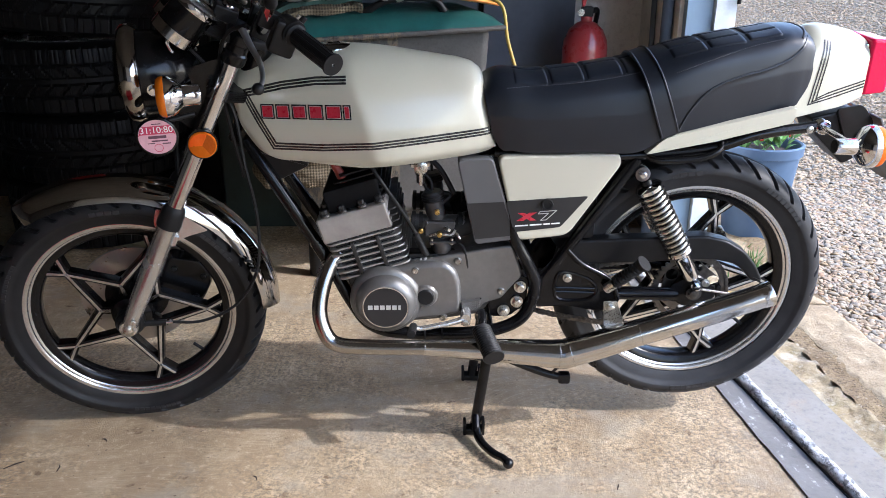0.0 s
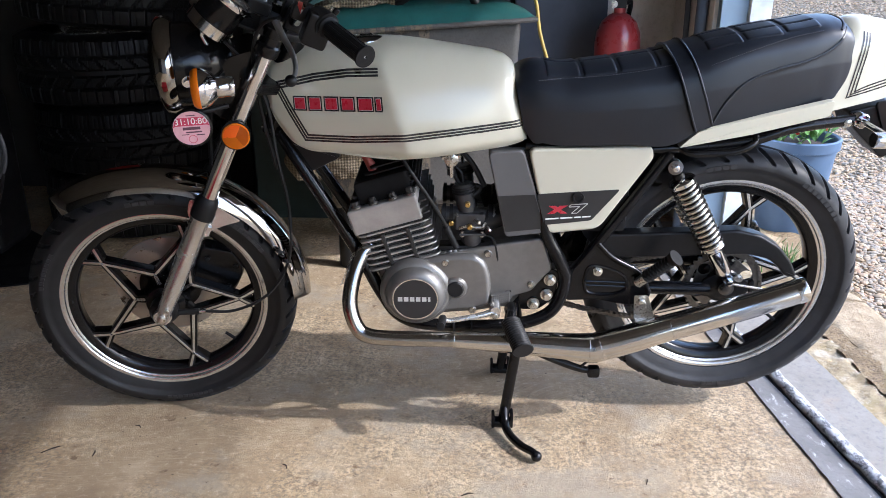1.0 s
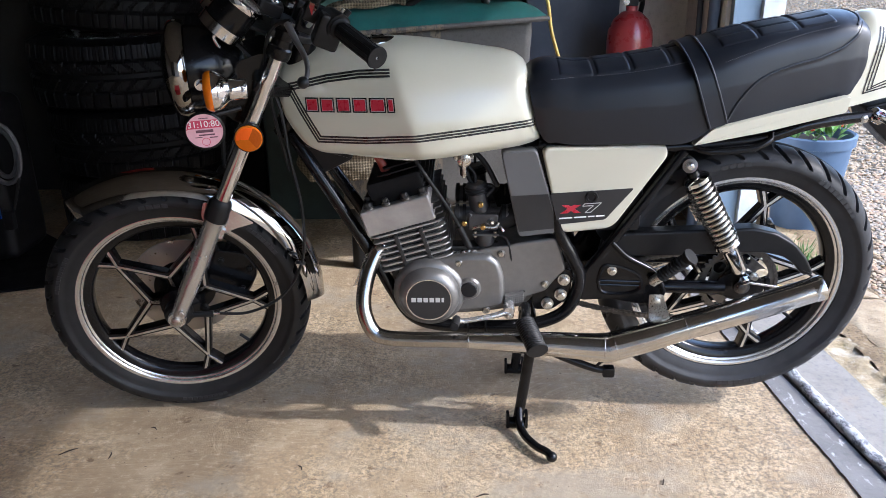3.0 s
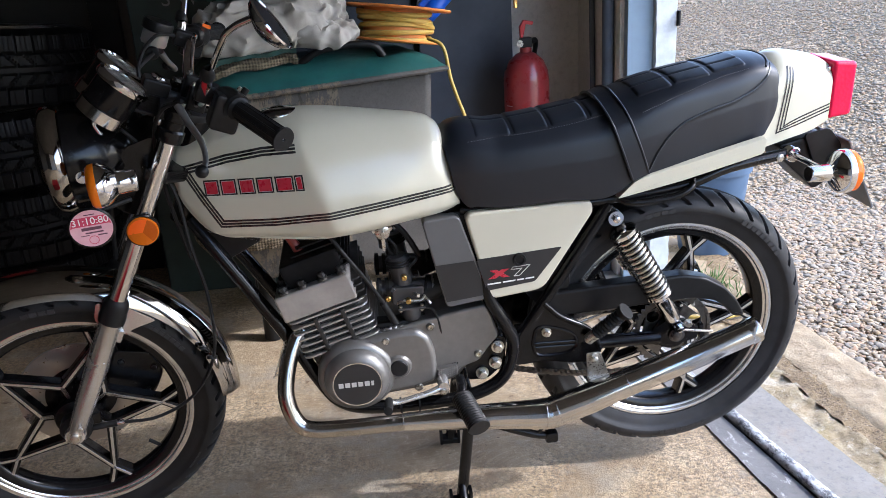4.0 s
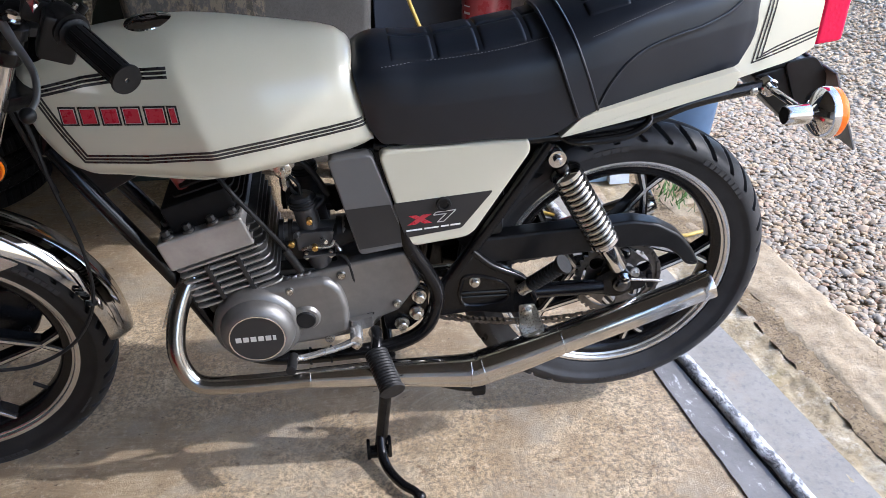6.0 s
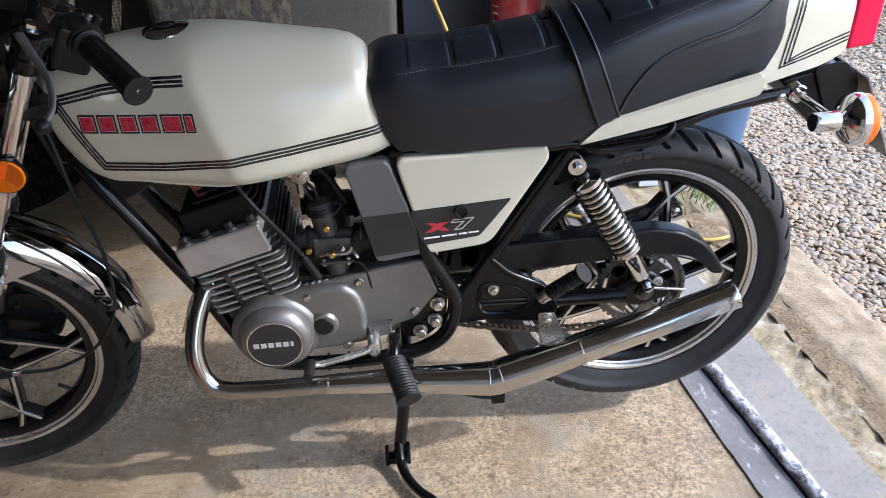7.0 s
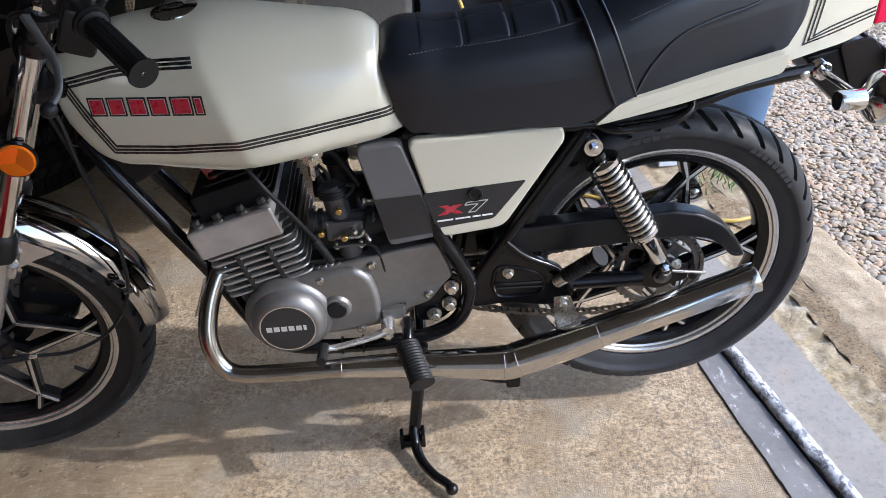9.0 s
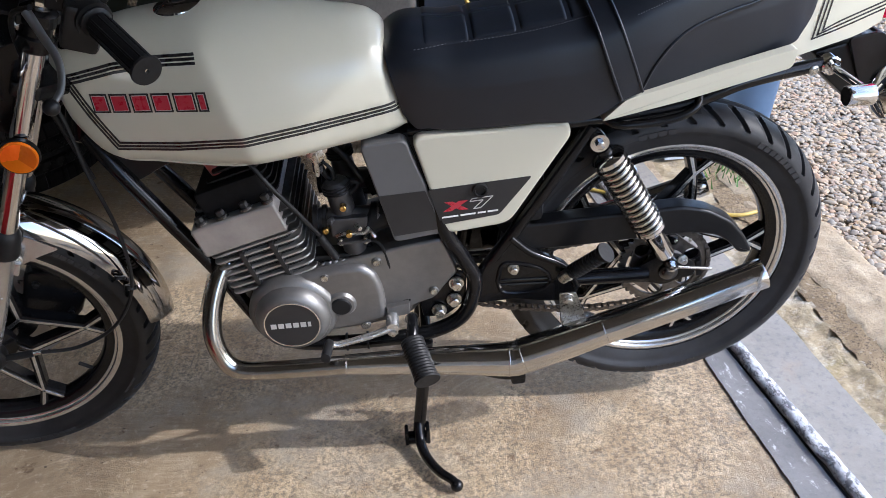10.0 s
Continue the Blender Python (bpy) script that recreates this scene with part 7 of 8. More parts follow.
for sgn in (-1, 1):
    y = sgn * 0.150
    part("rail_bolt", bolt((0.838, sgn * 0.068, 0.752), (0, sgn, 0), 0.0085, 0.012), ZINC, tail)
    st = bmesh.new()
    rod((0.868, sgn * 0.055, 0.756), (0.868, sgn * 0.078, 0.756), 0.016, 24, st)
    rod((0.868, sgn * 0.070, 0.756), (0.895, y, 0.742), 0.0065, 14, st)
    part("indicator_stalk", st, CHROME, tail, "chrome indicator stalk and cup")
    ibody = lathe([(0, -0.056), (0.0155, -0.056), (0.0165, -0.053), (0.0178, -0.014), (0.0255, -0.010), (0.0375, -0.002), (0.0428, 0.006), (0.0440, 0.013), (0.044, 0.022), (0, 0.022)], 40, aim((0.915, y, 0.738), (1, 0, 0)))
    ri = part("rear_indicator", ibody, CHROME, tail, "chrome bullet indicator with orange lens")
    part("indicator_lens", lathe([(0.0415, 0.021), (0.0425, 0.024), (0.0415, 0.034), (0.034, 0.041), (0, 0.044)], 40, aim((0.915, y, 0.738), (1, 0, 0))), AMBERBRIGHT, ri, "orange indicator lens")
    # flat dark disc; the shade inside the cone's mouth is put into its colour
    part("cone_end_disc", lathe([(0, -0.0565), (0.0145, -0.0565)], 24, aim((0.915, y, 0.738), (1, 0, 0))), RUBBER, ri, "flat dark disc for the shaded hollow of the cone")

# foot controls and stands
GROUND = BIKE.inverted()
for sgn in (-1, 1):
    bpart("footrest_bracket", tube([(0.145, sgn * 0.100, 0.315), (0.150, sgn * 0.122, 0.335), (0.149, sgn * 0.148, 0.334), (0.146, sgn * 0.170, 0.322)], 0.011, 12, 6), BLACKPAINT, label="black footrest bracket")
    a, b = Vector((0.145, sgn * 0.166, 0.322)), Vector((0.169, sgn * 0.252, 0.298))
    d = (b - a).normalized()
    n = (b - a).length
    prof = [(0, 0)] + [(0.0215 + (0.0009 if k % 2 else -0.0009), 0.002 + k * 0.0032) for k in range(int((n - 0.006) / 0.0032))] + [(0.0245, n - 0.004), (0.0235, n), (0, n)]
    peg = lathe(prof, 28, aim(a, d))
    for v in peg.verts:
        k = (v.co - a).dot(d)
        off = v.co - (a + d * k)
        v.co -= Vector((0, 0, off.z * 0.15))
    bpart("footrest", peg, RUBBER, label="black ribbed rubber footrest")
    a, b = Vector((0.437, sgn * 0.112, 0.398)), Vector((0.497, sgn * 0.155, 0.476))
    d = (b - a).normalized()
    n = (b - a).length
    prof = [(0, 0.015)] + [(0.0135 + (0.0016 if k % 2 else -0.0010), 0.016 + k * 0.0042) for k in range(int((n - 0.024) / 0.0042))] + [(0.0185, n - 0.005), (0.0185, n), (0, n)]
    pp = bpart("passenger_footrest", lathe(prof, 26, aim(a, d)), RUBBER, label="black ribbed passenger footrest, folded up")
    part("peg_socket", rod(a - d * 0.012, a + d * 0.018, 0.012), ZINC, pp, "steel footrest socket")
    fw = GROUND @ Vector((0.140, -0.158 if sgn < 0 else 0.100, 0.0))
    knee = Vector((0.172, sgn * 0.105, 0.262))
    leg = bpart("centre_stand_leg", tube([knee, knee.lerp(fw, 0.5), knee.lerp(fw, 0.93)], 0.0125, 14, 4), BLACKPAINT, label="black centre stand leg")
    foot = bmesh.new()
    rod(fw + Vector((-0.022, 0, 0.014)), fw + Vector((0.026, 0, 0.012)), 0.0135, 16, foot)
    box(fw.x - 0.026, fw.x - 0.018, fw.y - 0.014, fw.y + 0.014, fw.z + 0.004, fw.z + 0.040, 0.003, foot)
    box(fw.x + 0.018, fw.x + 0.026, fw.y - 0.014, fw.y + 0.014, fw.z + 0.004, fw.z + 0.045, 0.003, foot)
    part("stand_foot", foot, BLACKPAINT, leg, "black stand foot on the concrete")
tang = [GROUND @ Vector(p) for p in ((0.144, -0.160, 0.055), (0.146, -0.185, 0.026), (0.158, -0.222, 0.018), (0.182, -0.262, 0.018), (0.204, -0.285, 0.020), (0.214, -0.298, 0.016))]
tg = bpart("stand_tang", tube(tang, [0.010, 0.0105, 0.010, 0.0095, 0.009, 0.009], 12, 6), BLACKPAINT, label="curved black foot tang of the stand")
part("tang_ball", lathe([(0.0125 * math.sin(math.pi * k / 10), -0.0125 * math.cos(math.pi * k / 10)) for k in range(11)], 18, Matrix.Translation(tang[-1])), BLACKPAINT, tg, "rounded end of the tang")
bpart("centre_stand_bar", rod((0.172, -0.11, 0.262), (0.172, 0.11, 0.262), 0.011), BLACKPAINT, label="black stand cross bar")
ss = bpart("side_stand", tube([(0.155, -0.105, 0.238), (0.24, -0.118, 0.200), (0.31, -0.122, 0.172), (0.347, -0.122, 0.164)], [0.011, 0.010, 0.009, 0.008], 12, 4), BLACKPAINT, label="black side stand folded back")
part("stand_toe", box(0.333, 0.362, -0.134, -0.110, 0.150, 0.176, 0.006), BLACKPAINT, ss, "black side stand toe")
part("stand_hook", tube([(0.31, -0.124, 0.168), (0.335, -0.128, 0.200), (0.345, -0.128, 0.215)], 0.0035, 8, 4), BLACKPAINT, ss)
shift = bpart("gear_lever", tube([(0.110, -0.138, 0.331), (0.080, -0.146, 0.325), (0.040, -0.153, 0.320), (0.012, -0.156, 0.3165), (-0.007, -0.160, 0.320)], [0.008, 0.0065, 0.006, 0.006, 0.006], 12, 6), FORKALLOY, label="alloy gear lever with rubber toe peg")
part("lever_boss", lathe([(0, -0.016), (0.011, -0.016), (0.0125, -0.012), (0.0125, 0.022), (0, 0.022)], 20, Matrix.Translation((0.112, -0.130, 0.334)) @ TURNY), FORKALLOY, shift, "splined lever boss")
part("boss_clamp", box(0.101, 0.123, -0.142, -0.122, 0.314, 0.336, 0.004), FORKALLOY, shift, "split clamp of the lever")
part("boss_bolt", bolt((0.111, -0.142, 0.324), (0, -1, 0), 0.007, 0.009), ZINC, shift)
peg_a, peg_b = Vector((-0.005, -0.158, 0.324)), Vector((-0.009, -0.208, 0.331))
pd = (peg_b - peg_a).normalized()
part("toe_peg", lathe([(0, 0)] + [(0.0085 + 0.0008 * (k % 2), 0.001 + 0.0035 * k) for k in range(13)] + [(0.0092, 0.050), (0, 0.051)], 16, aim(peg_a, pd)), RUBBER, shift, "black ribbed rubber toe peg")
for x in (0.02, 0.06):
    bpart("cable_tie", lathe([(0.016, -0.002), (0.0175, -0.002), (0.0175, 0.002), (0.016, 0.002)], 16, aim((x, -0.1, 0.272), (1, 0, 0)), closed=True), RUBBER)

# ---- things about the garage ----
def car_tyre(m, label, seed):
    """A wide car tyre lying flat with real tread blocks, on its alloy wheel."""
    R, W_ = 0.352, 0.258
    rim = 0.232

    def at(u, v):
        a = 2 * math.pi * u
        s = v * 2 - 1
        t = abs(s)
        if t < 0.62:
            y, r = s / 0.62 * W_ * 0.43, R - 0.006 * (t / 0.62) ** 4
            deg = math.degrees(a)
            if t < 0.05 or 0.27 < t < 0.315:
                r -= 0.008
            elif t <= 0.27:
                ph = (deg / 9.0 + (s * 3.2 if s > 0 else -s * 3.2)) % 1.0
                r -= 0.008 if ph < 0.11 else (0.0025 if 0.40 < ph < 0.44 or 0.70 < ph < 0.74 else 0)
            else:
                ph = (deg / 9.0 + (0.3 if s > 0 else 0)) % 1.0
                r -= 0.009 if ph < 0.13 else (0.0018 if abs(ph - 0.42) < 0.025 or abs(ph - 0.70) < 0.025 else 0)
        else:
            k = (t - 0.62) / 0.38
            y = math.copysign(W_ * (0.43 + 0.07 * math.sin(k * math.pi)), s)
            r = R - 0.008 - (R - 0.008 - rim) * k + 0.0
            if k > 0.85:
                y = math.copysign(W_ * (0.46 - 0.05 * (k - 0.85) / 0.15), s)
        return Vector((r * math.cos(a), r * math.sin(a), y))

    bm = grid_mesh(at, 600, 46, close_u=True)
    th = thing("car_wheel", label, "car wheel", m, "stack of car wheels")
    part("tyre", bm, OLDTYRE, th, "black winter tyre with tread blocks", 30)
    bmr = lathe([(0.234, -0.10), (0.240, -0.112), (0.228, -0.112), (0.215, -0.085), (0.205, 0.0), (0.215, 0.085), (0.226, 0.120), (0.240, 0.126), (0.234, 0.10)], 96)
    r_ = part("rim", bmr, FORKALLOY, th, "scuffed silver alloy rim")
    part("wheel_centre", lathe([(0, 0.113), (0.03, 0.113), (0.05, 0.108), (0.075, 0.096), (0.075, 0.03), (0, 0.03)], 40), FORKALLOY, r_)
    arm = bmesh.new()
    box(0.05, 0.224, -0.026, 0.026, 0.080, 0.116, 0.008, arm)
    ame = finish(arm, "wheel_spoke", FORKALLOY)
    for k in range(5):
        shared("wheel_spoke", ame, r_, Matrix.Rotation(radians(72 * k + 12), 4, "Z"))
    return th


for k in range(4):
    car_tyre(pose(-1.345 + 0.018 * math.sin(k * 2.4), 1.355 + 0.015 * math.cos(k * 1.9), 0.131 + 0.2595 * k + 0.014 * (k == 3), 4.5 * (k == 3), 0, 37 * k), ("bottom", "second", "third", "top")[k] + " black winter tyre of a stack of car wheels", k)

# flat dark sheet covering the floor left of the stacked wheels
sheet_edge = rounded([(-2.45, 0.255), (-1.36, 0.650), (-1.455, 0.925), (-1.72, 1.14), (-2.45, 1.45)], 0.02)
solid("dark_floor_sheet", plate(sheet_edge, 0.0005, 0.010, 0.003, plane="xy"), OLDTYRE, "flat dark grey sheet lying beside the stacked wheels", "mat")

# storage bin with its lid, and what lies on it
BIN = pose(0.215, 0.895, 0, 0, 0, 11.0)
sbin = thing("storage_bin", "scuffed grey storage bin on dark feet", "storage bin", BIN)
bm = box(-0.68, 0.0, 0.0, 0.50, 0.22, 0.855, 0.03, seg=3)
for v in bm.verts:
    k = (0.855 - v.co.z) / 0.63
    v.co.x = -0.34 + (v.co.x + 0.34) * (1 - 0.10 * k)
    v.co.y = 0.25 + (v.co.y - 0.25) * (1 - 0.10 * k)
for v in bm.verts:
    v.co.z += 0.05 * v.co.x * max(0.0, (v.co.z - 0.5) / 0.355)
part("bin_body", bm, BINGREY, sbin, "scuffed grey bin wall with peeling patches")
for x in (-0.60, -0.09):
    for y in (0.06, 0.42):
        part("bin_foot", rod((x, y, 0.0), (x, y, 0.235), 0.03), SATIN, sbin, "dark round foot")


def lid_at(u, v):
    x, y = -0.72 + 0.755 * u, -0.045 + 0.575 * v
    e = min(u, 1 - u) * 0.755, min(v, 1 - v) * 0.575
    k = min(1, e[0] / 0.10), min(1, e[1] / 0.10)
    z = 0.862 + 0.045 * math.sin(k[0] * math.pi / 2) ** 0.7 * math.sin(k[1] * math.pi / 2) ** 0.7 + 0.03 * math.sin(math.pi * v) * math.sin(math.pi * min(1, 0.2 + u)) + 0.05 * x
    return Vector((x, y, z))


bm = grid_mesh(lid_at, 40, 34)
bmesh.ops.recalc_face_normals(bm, faces=bm.faces)
bmesh.ops.solidify(bm, geom=bm.faces[:], thickness=0.012)
lid = part("bin_lid", bm, GREENLID, sbin, "dark green domed lid")
part("lid_rim", tube([(-0.72, -0.045, 0.820), (0.03, -0.047, 0.857), (0.034, 0.52, 0.857)], 0.0085, 8, 0), BINGREY, lid, "pale scuffed lid rim")
part("lid_handle", tube([(-0.41, 0.06, 0.890), (-0.395, 0.05, 0.908), (-0.34, 0.042, 0.935), (-0.25, 0.04, 0.945), (-0.18, 0.042, 0.936), (-0.150, 0.05, 0.902)], [0.015, 0.012, 0.010, 0.010, 0.012, 0.015], 12, 6), PLASTIC, lid, "black moulded lid handle")

REEL = pose(0.110, 1.075, 0.985, -4, 8, 0)
reel = thing("cable_reel", "orange reel wound with yellow cable", "cable reel", REEL)
for z, r in ((-0.052, 0.158), (0.052, 0.183)):
    part("reel_flange", lathe([(0, z - 0.004), (r - 0.004, z - 0.004), (r, z), (r - 0.004, z + 0.004), (0, z + 0.004)], 64), ORANGE, reel, "thin orange flange")
for k in range(6):
    a0, dz = k * 1.3, -0.040 + 0.0155 * k
    pts = [((0.118 + 0.006 * math.sin(a * 3 + k)) * math.cos(a), (0.118 + 0.006 * math.sin(a * 3 + k)) * math.sin(a), dz + 0.010 * math.sin(a + a0)) for a in [2 * math.pi * j / 40 for j in range(41)]]
    part("cable_turn", tube(pts, 0.0085, 8, 0, caps=False), YELLOW, reel, "yellow cable wound on the drum")
part("reel_core", lathe([(0.105, -0.05), (0.105, 0.05)], 40), ORANGE, reel)
solid("yellow_cable", tube([(0.205, 0.93, 0.945), (0.250, 0.905, 0.915), (0.270, 0.903, 0.81), (0.306, 0.905, 0.70), (0.343, 0.907, 0.60), (0.42, 0.915, 0.38), (0.50, 0.925, 0.12), (0.55, 0.93, 0.012), (0.69, 0.88, 0.010), (0.90, 0.73, 0.012), (1.07, 0.645, 0.016), (1.15, 0.650, 0.018), (1.20, 0.665, 0.015)], 0.0058, 10, 10), YELLOW, "yellow power cable running from the reel to the yard", "cable")


def crumpled(name, label, category, m, sx, sy, sz, mat, seed, folds=9.0, deep=0.16):
    """A heap of folded cloth: a flattened bundle with sharp random creases."""
    def at(u, v):
        th, ph = math.pi * (v - 0.5), 2 * math.pi * u
        cx, cy, cz = math.cos(th) * math.cos(ph), math.cos(th) * math.sin(ph), math.sin(th)
        p = Vector((math.copysign(abs(cx) ** 0.75, cx), math.copysign(abs(cy) ** 0.75, cy), math.copysign(abs(cz) ** 0.8, cz)))
        c = Vector((p.x * sx, p.y * sy, p.z * sz))
        n = Vector((p.x / sx, p.y / sy, p.z / sz)).normalized()
        q = c + Vector((seed * 3.1, seed, seed * 0.7))
        q += 0.05 * noise.noise_vector(q * 6.0)
        fold = 0.5 - abs(noise.noise(Vector((q.x * 7.0, q.y * 7.0, q.z * 9.0)))) * 1.6
        crease = 0.5 - abs(noise.noise(q * folds * 2.2)) * 1.8
        crimp = noise.noise(q * folds * 6.0)
        thick = min(sx, sy, sz)
        c += n * thick * deep * (3.4 * fold + 1.9 * crease + 0.6 * crimp)
        c.z = max(c.z, -0.78 * sz)
        return c

    bm = grid_mesh(at, 150, 80, close_u=True)
    bmesh.ops.remove_doubles(bm, verts=bm.verts, dist=1e-5)
    bmesh.ops.recalc_face_normals(bm, faces=bm.faces)
    return solid(name, bm, mat, label, category, m=m, smooth=55)


def draped(name, label, category, u0, u1, v0, v1, lift, thick, mat, seed):
    """A thick cloth that follows the bin lid and hangs over its end."""
    def at(u, v):
        uu, vv = u0 + (u1 - u0) * u, v0 + (v1 - v0) * v
        vv += 0.035 * noise.noise(Vector((u * 5, seed, v))) * (v < 0.02)
        p = lid_at(min(1, max(0.0, uu)), vv)
        over = max(0.0, -uu)
        p.x -= 0.25 * over
        p.z += lift - 0.9 * over + 0.010 * noise.noise(Vector((u * 6, v * 6, seed))) + 0.004 * noise.noise(Vector((u * 25, v * 25, seed)))
        return p

    bm = grid_mesh(at, 60, 30)
    bmesh.ops.recalc_face_normals(bm, faces=bm.faces)
    bmesh.ops.solidify(bm, geom=bm.faces[:], thickness=-thick)
    return solid(name, bm, mat, label, category, m=BIN, smooth=50)


draped("folded_rug", "grey-brown carpet offcut draped over the end of the bin lid", "rug", -0.16, 0.40, 0.13, 0.95, 0.006, 0.020, SACK, 2)
draped("green_blanket", "dark green blanket folded over the carpet offcut", "blanket", -0.10, 0.40, 0.17, 0.93, 0.030, 0.014, CLOTHGREEN, 3)
crumpled("dust_sheet", "crumpled off-white dust sheet on the bin lid", "dust sheet", pose(-0.29, 1.00, 1.005, 0, -3, 10), 0.24, 0.17, 0.080, CLOTHWHITE, 5)
crumpled("dust_sheet", "smaller bunched white dust sheet on the heap", "dust sheet", pose(-0.155, 0.97, 0.985, 0, 10, 0), 0.13, 0.12, 0.055, CLOTHWHITE, 8)
crumpled("green_jacket", "dark green jacket rolled between the dust sheets", "jacket", pose(-0.31, 1.03, 1.135, 0, 0, 5), 0.21, 0.14, 0.050, CLOTHGREEN, 11)
crumpled("dust_sheet", "white dust sheet thrown over the top of the heap", "dust sheet", pose(-0.25, 1.04, 1.215, 0, 14, 0), 0.24, 0.16, 0.065, CLOTHWHITE, 14)
crumpled("woven_sack", "woven brown sack stuffed behind the bin front", "sack", pose(-0.36, 0.735, 0.43, 0, 0, 11), 0.20, 0.045, 0.085, SACK, 17, deep=0.12)

# fire extinguisher on a dark crate
crate = thing("dark_crate", "low dark-painted wooden crate against the back wall", "crate", pose(0.30, 1.33, 0))
part("crate_top", box(0, 0.52, 0, 0.40, 0.250, 0.272, 0.003), DARKBOARD, crate)
for z in (0.0, 0.085, 0.17):
    part("crate_slat", box(0.0, 0.52, 0.0, 0.018, z + 0.005, z + 0.075, 0.003), DARKBOARD, crate)
for x in (0.0, 0.48):
    part("crate_end", box(x, x + 0.04, 0.018, 0.38, 0.0, 0.250, 0.003), DARKBOARD, crate)
ext = thing("fire_extinguisher", "red fire extinguisher with black hose, standing on a crate", "fire extinguisher", pose(0.612, 1.43, 0.272))
part("cylinder", lathe([(0, 0), (0.080, 0), (0.088, 0.008), (0.088, 0.45), (0.084, 0.485), (0.066, 0.525), (0.038, 0.550), (0.022, 0.556), (0.022, 0.575), (0, 0.575)], 48), REDPAINT, ext, "glossy red steel cylinder")
part("valve", box(-0.022, 0.022, -0.022, 0.022, 0.573, 0.612, 0.006), SATIN, ext, "dark valve head")
part("carry_handle", plate(rounded([(-0.02, 0.605), (-0.012, 0.605), (0.0, 0.66), (0.026, 0.655), (0.03, 0.668), (-0.008, 0.676), (-0.024, 0.65)], 0.004), -0.012, 0.012, 0.002), REDPLASTIC, ext, "red squeeze handle")
part("gauge", lathe([(0, 0.006), (0.013, 0.006), (0.013, 0), (0, 0)], 20, Matrix.Translation((-0.026, -0.018, 0.590)) @ TURNY.inverted()), ZINC, ext, "small pressure gauge")
part("hose", tube([(0.020, 0, 0.595), (0.045, 0.03, 0.590), (0.045, 0.085, 0.50), (0.04, 0.098, 0.30), (0.04, 0.098, 0.14)], 0.010, 10, 6), RUBBER, ext, "black rubber hose")
lab = bmesh.new()
for z0, z1 in ((0.20, 0.203), (0.225, 0.24), (0.262, 0.27), (0.288, 0.292), (0.315, 0.335), (0.36, 0.363)):
    rows = [[lab.verts.new((0.0886 * math.cos(a), 0.0886 * math.sin(a), z)) for z in (z0, z1)] for a in [radians(200 + 3 * k) for k in range(8)]]
    for p, q in zip(rows, rows[1:]):
        lab.faces.new((p[0], q[0], q[1], p[1]))
part("label_bar", lab, DECALWHITE, ext, "pale printed label bars")

# boards, posts and hanging things along the back
solid("dark_board", box(0.22, 0.60, 1.655, 1.695, 0.0, 1.75, 0.004), DARKBOARD, "tall dark navy board leaning on the back wall", "board")
solid("dark_backboard", box(-0.60, 0.20, 1.70, 1.74, 0.0, 1.60, 0.01), DARKBOARD, "wide dark board behind the bin", "board")
for k, (x, w) in enumerate(((-1.05, 0.11), (-0.93, 0.10), (-0.82, 0.12), (-0.69, 0.07))):
    solid("plank", box(x, x + w, 1.66 - 0.01 * (k % 2), 1.69 - 0.01 * (k % 2), 0.0, 1.9 - 0.07 * k, 0.004), (SATIN, WALL, DARKBOARD, WALL)[k], "dark upright plank stored against the back wall", "plank", group="planks against the wall")
sign = thing("green_crate", "dark green painted crate with pale stencilled letters", "crate", pose(-0.56, 1.36, 0.78))
part("crate_box", box(-0.26, 0.20, 0.0, 0.26, 0.0, 0.52, 0.008), GREENBOARD, sign)
for body, x, z, s in (("&", 0.0, 0.40, 0.075), ("S W", -0.14, 0.30, 0.075)):
    f = bpy.data.curves.new("letters", "FONT")
    f.body, f.size, f.extrude = body, s, 0.0006
    o = new("letters", f)
    me = bpy.data.meshes.new_from_object(o.evaluated_get(bpy.context.evaluated_depsgraph_get()))
    bpy.data.objects.remove(o)
    me.transform(Matrix.Translation((x, -0.002, z)) @ Matrix.Rotation(radians(90), 4, "X"))
    me.materials.clear()
    me.materials.append(CLOTHGREY)
    lo_ = new("letters", me)
    lo_.parent = sign
    tagged(lo_, "pale stencilled letters")
solid("crate_stand", box(-0.84, -0.34, 1.34, 1.64, 0.0, 0.775, 0.01), GREENBOARD, "dark painted cupboard under the green crate", "cupboard")
strap = tube([(0.874, 1.42, 1.62), (0.872, 1.425, 1.30), (0.868, 1.43, 1.05), (0.872, 1.42, 0.6), (0.874, 1.42, 0.25)], 0.011, 8, 6)
solid("hanging_strap", strap, SLATE, "black strap hanging on the side wall", "strap")
solid("wall_pipe", rod((0.862, 1.19, 0.0), (0.862, 1.19, 2.4), 0.021), SLATE, "dark steel pipe standing in the wall corner", "pipe")
plug = thing("power_connector", "blue industrial connector hanging on white cable", "connector", look((0.285, 1.26, 1.045), (0.40, 1.25, 1.145)))
part("connector_body", lathe([(0, 0.075), (0.030, 0.075), (0.032, 0.070), (0.032, 0.015), (0.027, 0.008), (0.024, -0.05), (0.021, -0.075), (0, -0.075)], 28), BLUEPLASTIC, plug, "blue plastic connector body")
part("connector_flap", box(-0.022, 0.022, 0.026, 0.048, 0.02, 0.072, 0.006), BLUEPLASTIC, plug, "blue hinged flap")
part("connector_nose", lathe([(0, 0.10), (0.018, 0.10), (0.022, 0.095), (0.022, 0.07)], 24), WHITECABLE, plug, "white plastic nose")
coil = bmesh.new()
